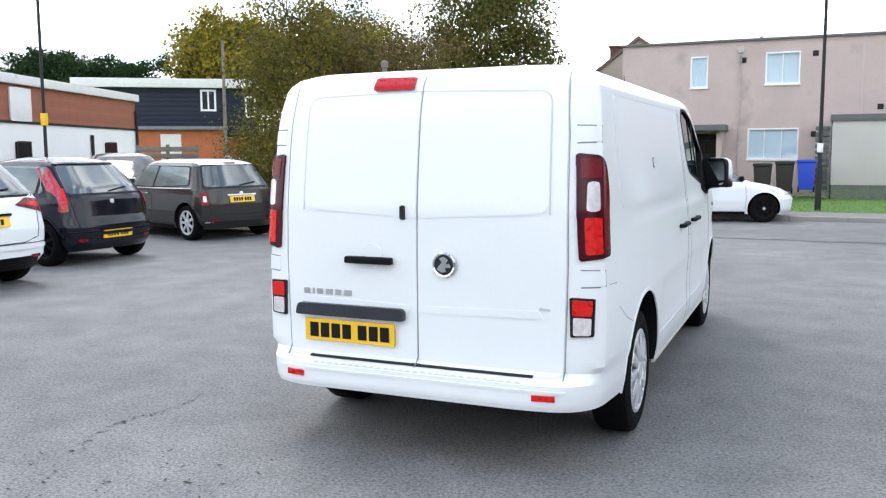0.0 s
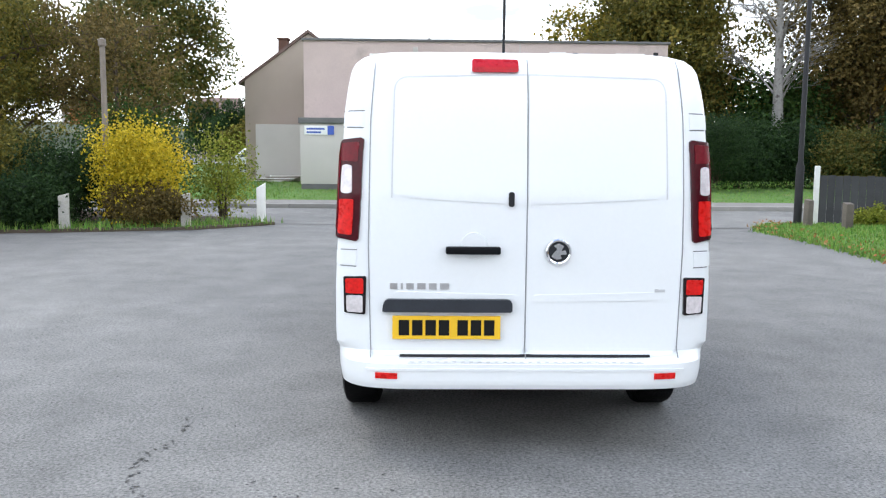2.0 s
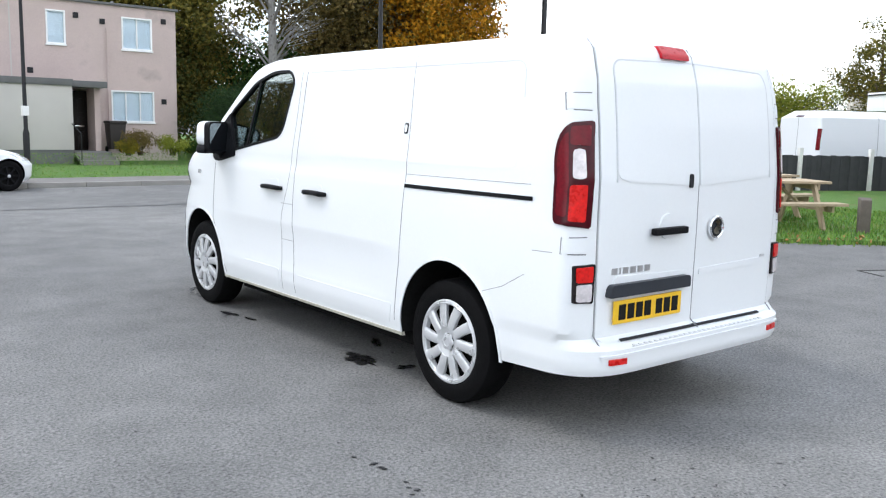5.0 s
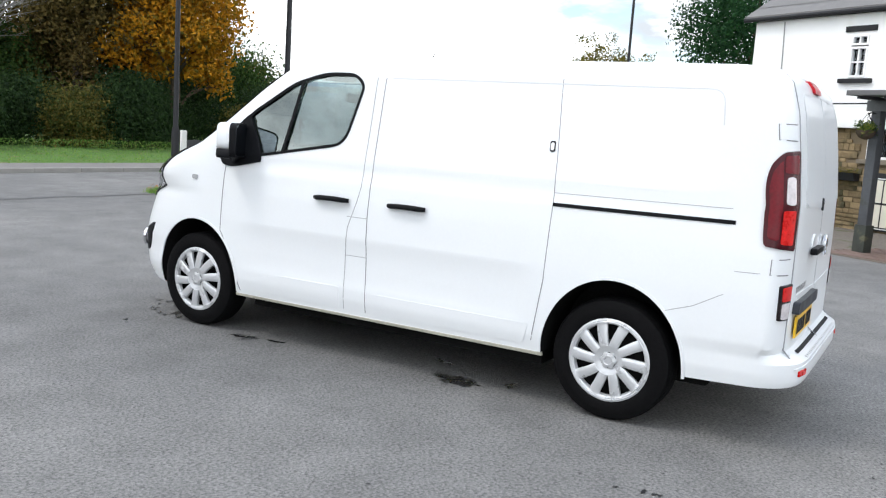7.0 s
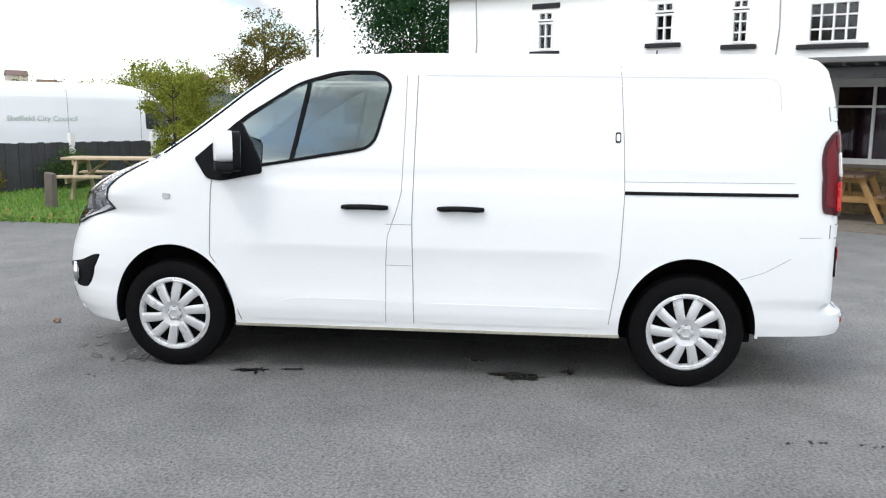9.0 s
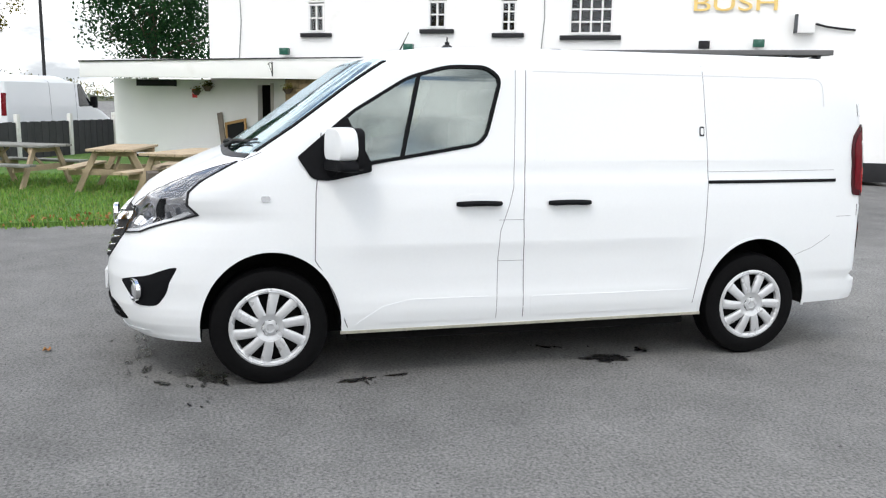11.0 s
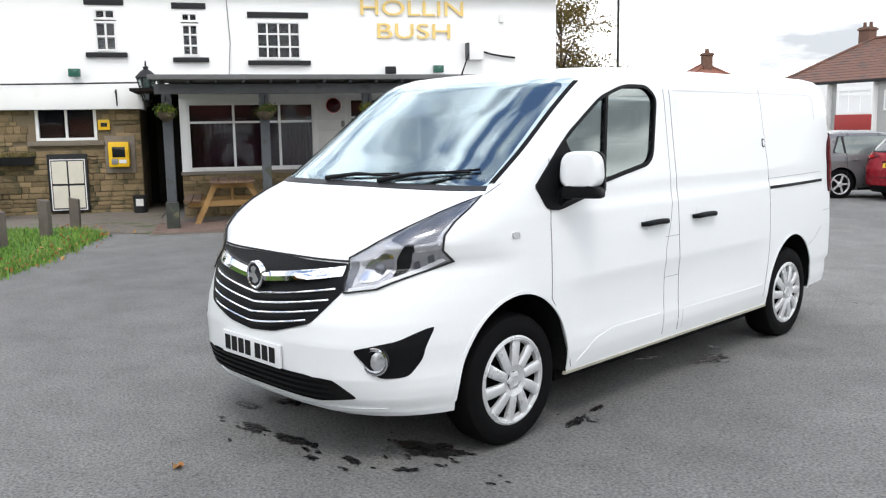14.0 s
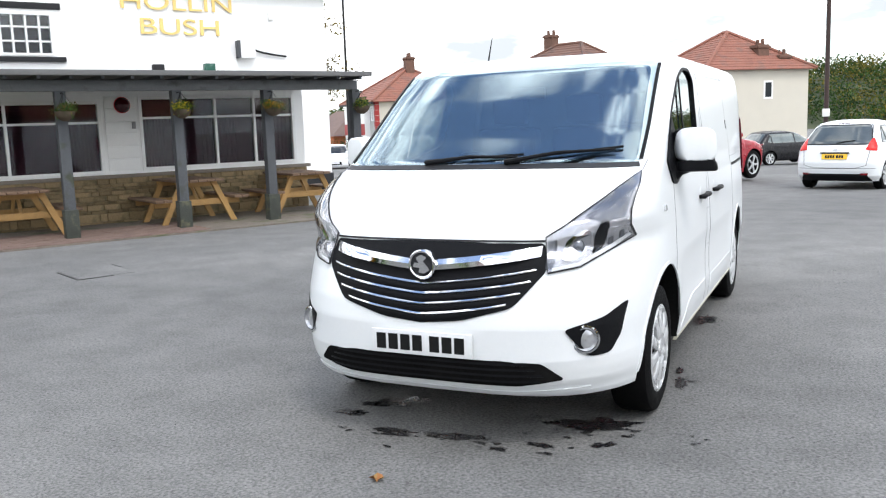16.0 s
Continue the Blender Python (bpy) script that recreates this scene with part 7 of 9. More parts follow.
        for i in range(n):
            bm.faces.new((row[0][i], row[0][i + 1], row[1][i + 1], row[1][i]))
        part("curtain", bm, M["curtain"], ver, "maroon curtain")
    bell = pub_thing("alarm_bell", "round dark red alarm bell on the white boards", "alarm bell", x=-1.50, y=Vw - 0.006, z=2.05)
    part("dome", lathe([(0.13, 0.0), (0.13, -0.03), (0.10, -0.07), (0.001, -0.085)], 24, axis="y", close=False), M["lamp_dark_red"], bell)
    part("back_plate", lathe([(0.14, 0.0), (0.14, -0.012), (0.001, -0.012)], 24, axis="y", close=False), M["sign_red"], bell)
    sw = pub_thing("switch_box", "small grey switch box on the boards", "switch box", x=-1.33, y=Vw - 0.006, z=1.70)
    part("case", box((-0.03, -0.04, -0.06), (0.03, 0.0, 0.06), 0.006), M["galvanised"], sw)
    fr = pub_thing("framed_board", "black framed notice board on the white wall", "notice board", x=2.45, y=U, z=1.05)
    part("frame", box((-0.22, -0.05, 0.0), (0.22, -0.001, 1.0), 0.02), M["black_paint"], fr)
    for k in range(4):
        part("note", box((-0.17, -0.056, 0.10 + k * 0.21), (0.17 - 0.08 * (k % 2), -0.05, 0.25 + k * 0.21)), M["paper"], fr)
    # veranda
    v = pub_thing("veranda", "grey painted timber veranda with posts along the pub front", "veranda")
    bm = prism([(P - 0.45, 2.40), (U - 0.02, 2.66), (U - 0.02, 2.72), (P - 0.45, 2.475)], "x", -4.62, 2.10)
    part("roof", bm, M["roof_felt"], v, "dark felted veranda roof")
    part("roof_edge", box((-4.66, P - 0.50, 2.405), (2.14, P - 0.44, 2.482), 0.006), M["roof_felt"], v)
    part("front_beam", box((-4.6, P - 0.06, 2.20), (2.08, P + 0.06, 2.36), 0.006), M["grey_paint_mid"], v)
    for i in range(16):
        x = -4.5 + i * 0.43
        part("rafter", box((x - 0.025, P - 0.42, 2.36), (x + 0.025, Vw, 2.415)), M["grey_paint"], v)
    for x in (-4.42, -2.88, -1.17, 0.36, 2.04):
        post = part("post", box((x - 0.075, P - 0.075, 0.45), (x + 0.075, P + 0.075, 2.20), 0.008), M["grey_paint"], v, "grey painted timber post")
        part("post_base", box((x - 0.10, P - 0.10, -0.02), (x + 0.10, P + 0.10, 0.46), 0.012), M["post_base"], post, "mossy square post base")
        br = pub_thing("basket_bracket", "black scrolled basket bracket on a veranda post", "bracket", x=x, y=P - 0.076, z=2.10, group="veranda brackets")
        part("arm", tube([(0, 0, 0.06), (0, -0.10, 0.07), (0, -0.17, 0.05), (0, -0.184, 0.06)], 0.009, 6), M["black_paint"], br)
        part("scroll", tube([(0, -0.0, -0.12), (0.0, -0.06, -0.05), (0, -0.12, -0.02), (0, -0.16, 0.05)], 0.008, 6), M["black_paint"], br)
    rng = random.Random(3)
    for i, (x, kind) in enumerate(((-4.42, "lime"), (-2.88, "brownish"), (-1.17, "yellow"), (0.36, "orange"), (2.04, "lime"))):
        b = pub_thing("hanging_basket", {"lime": "hanging basket with green and yellow plants", "brownish": "hanging basket with withered plants", "yellow": "hanging basket with yellow flowers", "orange": "hanging basket with orange flowers"}[kind], "hanging basket", x=x, y=P - 0.26, z=1.74, group="hanging baskets")
        part("bowl", lathe([(0.03, 0.02), (0.09, 0.05), (0.13, 0.10), (0.145, 0.16), (0.13, 0.16), (0.001, 0.14)], 18, axis="z", close=False), M["bark"], b)
        for a in range(3):
            part("chain", tube([(0.17 * math.cos(a * 2.1), 0.17 * math.sin(a * 2.1), 0.16), (0, 0.0, 0.42)], 0.004, 4), M["black_paint"], b)
        cents = [(rng.uniform(-0.11, 0.11), rng.uniform(-0.11, 0.11), rng.uniform(0.15, 0.23)) for _ in range(14)]
        part("foliage", leaf_mesh("plants", cents, i + 40, 0.05, M["leaf_green"], per=14, spread=0.05), M["leaf_green"], b, kind="stuff")
        part("bloom", leaf_mesh("bloom", cents, i + 50, 0.035, M["leaf_" + kind], per=14, spread=0.05), M["leaf_" + kind], b, kind="stuff")
    # lantern
    la = pub_thing("wall_lantern", "black Victorian style lantern on the corner of the pub", "lantern", x=-4.95, y=G - 0.55, z=2.22)
    la.matrix_basis = la.matrix_basis @ Matrix.Scale(1.12, 4)
    part("cage", lathe([(0.07, 0.0), (0.16, 0.38), (0.15, 0.38), (0.065, 0.02)], 6, axis="z", close=False), M["pane"], la)
    for a in range(6):
        c, s = math.cos(a * math.tau / 6), math.sin(a * math.tau / 6)
        part("bar", tube([(0.07 * c, 0.07 * s, 0.0), (0.16 * c, 0.16 * s, 0.38)], 0.010, 5), M["black_paint"], la)
    part("cap", lathe([(0.19, 0.38), (0.17, 0.41), (0.08, 0.50), (0.04, 0.52), (0.05, 0.56), (0.015, 0.58), (0.012, 0.66), (0.001, 0.67)], 12, axis="z", close=False), M["black_paint"], la)
    part("base", lathe([(0.09, 0.0), (0.05, -0.05), (0.03, -0.12), (0.001, -0.12)], 10, axis="z", close=False), M["black_paint"], la)
    part("arm", tube([(0, 0, -0.1), (0, 0.12, -0.06), (0, 0.38, 0.0)], 0.018, 6), M["black_paint"], la)
    # things on and before the stone wall
    nb = pub_thing("menu_board", "black framed menu case with two cream posters", "notice board", x=-6.56, y=G - 0.04, z=0.06)
    part("frame", box((-0.37, -0.07, 0.0), (0.37, -0.005, 1.14), 0.012), M["black_paint"], nb)
    part("inner_frame", box((-0.325, -0.074, 0.035), (0.325, -0.068, 1.04)), M["upvc"], nb, "white inner frame")
    part("panel", box((-0.305, -0.0775, 0.055), (0.305, -0.072, 1.02)), M["black_paint"], nb)
    for s in (-1, 1):
        for z0, z1 in ((0.56, 1.00), (0.08, 0.52)):
            part("poster", box((s * 0.152 - 0.137, -0.081, z0), (s * 0.152 + 0.137, -0.077, z1)), M["paper"], nb)
    de = pub_thing("defibrillator_cabinet", "yellow defibrillator cabinet on a wooden backing board", "cabinet", x=-5.58, y=G - 0.04, z=0.92)
    part("backing", box((-0.27, -0.03, -0.12), (0.30, -0.005, 0.62), 0.006), M["old_wood"], de)
    part("case", box((-0.20, -0.19, 0.0), (0.20, -0.03, 0.50), 0.04), M["sign_yellow"], de)
    part("window", box((-0.12, -0.196, 0.20), (0.12, -0.188, 0.40), 0.01), M["glass_dark"], de)
    part("keypad", box((-0.14, -0.20, 0.06), (-0.02, -0.189, 0.17), 0.006), M["galvanised"], de)
    part("label_bar", box((0.0, -0.194, 0.08), (0.14, -0.189, 0.15)), M["sign_white"], de)
    ys = pub_thing("small_sign", "small yellow warning sign on the stone wall", "sign", x=-5.84, y=G - 0.04, z=1.66)
    part("plate", box((-0.11, -0.02, 0.0), (0.11, -0.005, 0.20), 0.004), M["sign_yellow"], ys)
    part("rim", box((-0.06, -0.024, 0.06), (0.06, -0.02, 0.14)), M["black_paint"], ys)
    pt = pub_thing("wall_planter", "dark trough planter on the stone wall", "planter", x=-7.5, y=G - 0.04, z=1.0)
    part("trough", prism([(-0.22, 0.16), (-0.005, 0.16), (-0.005, 0.0), (-0.16, 0.0)], "x", -0.34, 0.34), M["black_paint"], pt)
    part("foliage", leaf_mesh("plants", [(-0.3 + 0.1 * k, -0.11, 0.19) for k in range(7)], 77, 0.05, M["leaf_olive"], per=20, spread=0.05), M["leaf_olive"], pt)
    for x, y, z, sc, lab in ((-8.85, G - 0.15, 1.72, 1.0, "small hanging pot at the corner of the stone wall"), (-11.55, U - 1.28, 1.76, 1.1, "hanging pot with trailing plants on the white wall"), (-11.86, U - 1.28, 1.66, 0.95, "hanging pot with trailing plants on the white wall")):
        hb = pub_thing("wall_pot", lab, "pot", x=x, y=y, z=z, group="wall pots")
        hb.matrix_basis = hb.matrix_basis @ Matrix.Scale(sc, 4)
        part("bowl", lathe([(0.05, 0), (0.13, 0.12), (0.001, 0.11)], 14, axis="z", close=False), M["bark"], hb)
        part("bracket", tube([(0, 0.0, 0.10), (0, 0.08, 0.16), (0, (G if y < 12.5 else U - 1.1) / sc - y / sc - 0.002, 0.17)], 0.010, 6), M["black_paint"], hb)
        part("foliage", leaf_mesh("plants", [(0.05 * math.cos(k), 0.05 * math.sin(k), 0.15) for k in range(6)], 78, 0.05, M["leaf_olive"], per=14, spread=0.05), M["leaf_olive"], hb)
    rs = pub_thing("red_sign", "small red sign on the white wall", "sign", x=-12.02, y=U - 1.1, z=1.60)
    part("plate", box((-0.07, -0.012, 0.0), (0.07, -0.001, 0.22), 0.003), M["sign_red"], rs)
    part("bar", box((-0.05, -0.016, 0.10), (0.05, -0.012, 0.14)), M["sign_white"], rs)
    # green waste container
    gb = pub_thing("waste_container", "green wheeled waste container with a dark lid and red sticker", "bin", x=-8.32, y=11.3, z=0.0)
    bm = box((-0.60, -0.42, 0.22), (0.60, 0.42, 1.10), 0.03)
    for q in bm.verts:
        k = 0.86 + 0.14 * (q.co.z - 0.22) / 0.88
        q.co.x *= k
        q.co.y *= k
    part("tub", bm, M["bin_green"], gb)
    gb.matrix_basis = gb.matrix_basis @ Matrix.Diagonal((0.85, 0.9, 0.96, 1))
    for k in range(5):
        part("rib", box((-0.56, -0.425, 0.40 + k * 0.15), (0.56, -0.41, 0.44 + k * 0.15), 0.006), M["bin_green"], gb)
    part("rim", box((-0.64, -0.47, 1.06), (0.64, 0.46, 1.12), 0.015), M["bin_green"], gb)
    part("lid", prism(rounded([(-0.49, 1.12), (0.47, 1.12), (0.44, 1.20), (-0.1, 1.24), (-0.45, 1.17)], 0.02), "x", -0.65, 0.65), M["bin_dark"], gb)
    part("red_sticker", box((-0.34, -0.437, 0.58), (0.20, -0.428, 0.88)), M["sign_red"], gb, "red sticker with white bars")
    for z, w in ((0.78, 0.42), (0.70, 0.34), (0.63, 0.20)):
        part("sticker_bar", box((-0.30, -0.441, z), (-0.30 + w, -0.437, z + 0.035)), M["sign_white"], gb)
    part("white_sticker", box((-0.02, -0.437, 0.89), (0.22, -0.428, 1.02)), M["sign_white"], gb)
    for sx in (-0.45, 0.45):
        for sy in (-0.32, 0.32):
            cs = part("castor", lathe([(0.10, -0.025), (0.10, 0.025)], 16, (sx, sy, 0.10)), M["tyre"], gb)
            part("fork", box((sx - 0.04, sy - 0.03, 0.10), (sx + 0.04, sy + 0.03, 0.24)), M["galvanised"], cs)
    # boards leaning on the white wall
    lb = pub_thing("chalkboard", "wood framed chalkboard leaning on the white wall", "chalkboard", x=-10.75, y=U - 1.32, z=0.0)
    for a, b in (((-0.30, 0.0), (-0.24, 1.10)), ((0.24, 0.0), (0.30, 1.10))):
        bm = box((a[0], -0.03, a[1]), (b[0], 0.0, b[1]), 0.004)
        part("stile", bm, M["table_wood"], lb)
    part("rail", box((-0.24, -0.03, 1.03), (0.24, 0.0, 1.10), 0.004), M["table_wood"], lb)
    part("slate", box((-0.24, -0.02, 0.10), (0.24, -0.008, 1.03)), M["ink"], lb)
    lb.matrix_world = PUB @ pose(-10.62, U - 1.45, 0, -14, -12, 0)
    pk = solid("plank", box((-0.07, -0.02, 0.0), (0.07, 0.02, 1.30), 0.004), M["old_wood"], "weathered plank leaning on the white wall", "plank", m=PUB @ pose(-10.98, U - 1.45, 0, -12, -14, 0))
    can = pub_thing("black_can", "small black bin with a white label on the paving", "bin", x=-5.22, y=G - 0.35, z=0.0)
    part("drum", lathe([(0.13, 0.0), (0.14, 0.36), (0.001, 0.36)], 18, axis="z", close=False), M["black_paint"], can)
    part("label_plate", box((-0.07, -0.15, 0.16), (0.07, -0.13, 0.30)), M["sign_white"], can)
    # stones last
    stone_pieces(low, -8.98, -5.16, 0, 2.05, G, [(-7.14, -5.94, 1.34, 2.16)], 1, course=0.105, widths=(0.13, 0.22, 0.31, 0.40, 0.52))
    stone_pieces(ver, -4.32, 1.95, 0, 0.80, Vw, [], 2, course=0.095, widths=(0.12, 0.20, 0.28, 0.37, 0.46))
    return ver


build_pub()
for i, (x, rz) in enumerate(((-3.45, 90), (-0.75, 92), (1.30, 88))):
    build_picnic_table(PUB @ pose(x, 9.42, 0.02, 0, 0, rz), "orange pine picnic table with dark stained top under the veranda", M["table_wood"], M["table_top_dark"], "picnic tables under the veranda", 1.45)


def pub_xy(x, y):
    p = PUB @ Vector((x, y, 0))
    return (p.x, p.y)


sheet("veranda_paving", [pub_xy(*p) for p in ((-4.75, 7.75), (2.3, 7.75), (2.3, 10.3), (-4.75, 10.3))], 0.025, M["paving"], "brown block paving under the veranda", "paving")
sheet("yard_paving", [pub_xy(*p) for p in ((-12.5, 9.6), (-9.0, 8.6), (-6.6, 8.9), (-5.2, 8.2), (-4.75, 7.9), (-4.75, 13.9), (-12.5, 13.9))], 0.02, M["paving"], "brown gritty yard in front of the stone wall", "paving")

# ---- lawn by the pub, with posts and tables ----
LAWN = [(10.7, 0.75), (9.6, 0.85), (7.55, 2.4), (6.6, 3.35), (5.85, 4.5), (5.7, 6.5), (5.75, 8.3), (5.75, 10.6), (6.3, 11.9), (7.5, 12.5), (22.0, 5.7), (17.5, 4.6), (14.4, 4.0), (12.4, 2.4)]
sheet("pub_lawn", LAWN, 0.05, M["grass"], "green lawn with leaves along its edge", "lawn")


def scatter(poly, n, seed, lift, near=None, edge=0.0):
    rng = random.Random(seed)
    xs, ys = [p[0] for p in poly], [p[1] for p in poly]
    out = []
    while len(out) < n:
        x, y = rng.uniform(min(xs), max(xs)), rng.uniform(min(ys), max(ys))
        if inside(poly, x, y) and (near is None or near(x, y)):
            out.append((x, y, ground_height(x, y) + lift))
    return out


blades("lawn_grass", scatter(LAWN, 42000, 1, 0.045, lambda x, y: x < 13), "short mown grass blades", (0.02, 0.075), wide=0.008)
rim = []
rng = random.Random(8)
for (x1, y1), (x2, y2) in zip(LAWN[:10], LAWN[1:10]):
    for _ in range(int(420 * math.hypot(x2 - x1, y2 - y1))):
        t = rng.random()
        rim.append((x1 + (x2 - x1) * t + rng.gauss(0, 0.09), y1 + (y2 - y1) * t + rng.gauss(0, 0.09), 0.0))
blades("edge_grass", [(x, y, ground_height(x, y)) for x, y, _ in rim], "longer grass along the lawn edge", (0.03, 0.13), wide=0.007)
for i, (x, y, w) in enumerate(((7.62, 4.25, 0.10), (9.02, 2.45, 0.10), (9.92, 1.50, 0.09), (10.9, 0.66, 0.09), (7.3, 7.75, 0.09), (7.15, 8.65, 0.09), (7.5, 11.0, 0.09), (7.05, 11.66, 0.08))):
    build_bollard((x, y), "weathered square wooden post at the lawn edge", M["post_wood"], 0.52 + 0.04 * (i % 3), w * 0.82, "wooden posts round the lawn", rz=20 + 13 * i, category="post", top=0.015)
for x, y, rz, zz in ((8.55, 3.75, -28, 0.03), (9.8, 4.85, -10, 0.03), (9.15, 8.55, 100, 0.03), (10.7, 6.7, 60, 0.03)):
    build_picnic_table(pose(x, y, ground_height(x, y) + zz, 0, 0, rz), "bleached wooden picnic table on the grass", M["table_grey"], M["table_dark"] if rz == 60 else M["table_grey"], "picnic tables on the lawn", 1.7)
# fence with concrete posts
fx, fy, fdx, fdy = 7.55, 12.45, 0.905, -0.425
FENCE = thing("panel_fence", Matrix.Translation((fx, fy, ground_height(fx, fy))) @ Matrix.Rotation(math.atan2(fdy, fdx), 4, "Z"), "dark weathered panel fence with white concrete posts", "fence")
for i in range(8):
    x = i * 2.12
    part("post", box((x - 0.055, -0.055, -0.1), (x + 0.055, 0.055, 1.22), 0.012), M["white_paint"], FENCE, "white painted concrete post")
    if i < 7:
        for k in range(14):
            a = x + 0.06 + k * 0.1428
            part("board", box((a + 0.002, -0.016 + 0.010 * (k % 2), 0.03), (a + 0.141, 0.010 + 0.010 * (k % 2), 1.03 + 0.01 * math.sin(k * 2.3)), 0.0), M["fence_grey"], FENCE)
        part("rail", box((x + 0.06, 0.022, 0.25), (x + 2.06, 0.06, 0.32)), M["fence_grey"], FENCE)
for i, (x, y, s, kind) in enumerate(((10.9, 10.3, (0.9, 0.6, 0.9), "green"), (9.4, 11.3, (0.6, 0.4, 0.6), "olive"), (12.6, 9.2, (0.7, 0.5, 0.7), "olive"), (8.5, 11.9, (0.5, 0.3, 0.45), "lime"))):
    build_bush("shrub", (x, y), s, kind, "low garden shrub against the dark fence", 20 + i, clumps=30, per=40)
build_tree("young_tree", (11.9, 8.6), 2.85, 0.72, "lime", "slender young tree with pale green leaves by the fence", 11, trunk=0.04, crown_from=0.14, clumps=90, per=44, leaf_size=0.07, tall=1.1)
build_big_van("council_van", (13.5, 13.15), (0.68, -0.73), "tall white council van parked behind the fence", L=5.7, H=2.36, lettering="Sheffield City Council")
build_big_van("panel_van_far", (20.7, 9.1), (0.895, -0.446), "white panel van seen from behind beyond the fence", L=5.2, H=2.15)

# ---- road, pavement and the flats ----
sheet("pavement", [(-60, 17.75), (60, 17.75), (60, 19.5), (-60, 19.5)], 0.10, M["pavement"], "grey pavement along the road", "pavement")
bm = bmesh.new()
for i in range(60):
    x = -40 + i * 0.92 * 1.4
    add_box(bm, (x + 0.006, 17.60, ground_height(x, 17.6) - 0.1), (x + 1.282, 17.75, ground_height(x, 17.6) + 0.115), 0.012)
solid("kerb", bm, M["kerb"], "row of worn concrete kerb stones", "kerb", kind="structure")


def bank(x, y):
    t = min(1.0, max(0.0, (y - 19.5) / 5.0))
    r = min(1.0, max(0.0, (x + 1.0) / 4.0))
    return -0.075 + (0.03 + 0.36 * r) * t


sheet("flats_lawn", [(-40, 19.5), (60, 19.5), (60, 60), (-40, 60)], 0.1, M["grass"], "grass bank in front of the flats", "lawn", rise=bank)
blades("bank_grass", [(x, y, bank(x, y) - 0.005) for x, y, _ in scatter([(-8, 19.5), (26, 19.5), (26, 25), (-8, 25)], 16000, 4, 0)], "grass blades on the bank", (0.02, 0.055), wide=0.012)
blades("left_bank_grass", [(x, y, bank(x, y) - 0.005) for x, y, _ in scatter([(-14, 19.5), (-4.8, 19.5), (-4.8, 34), (-14, 34)], 6000, 6, 0)], "grass blades beside the flats", (0.03, 0.08), wide=0.014)


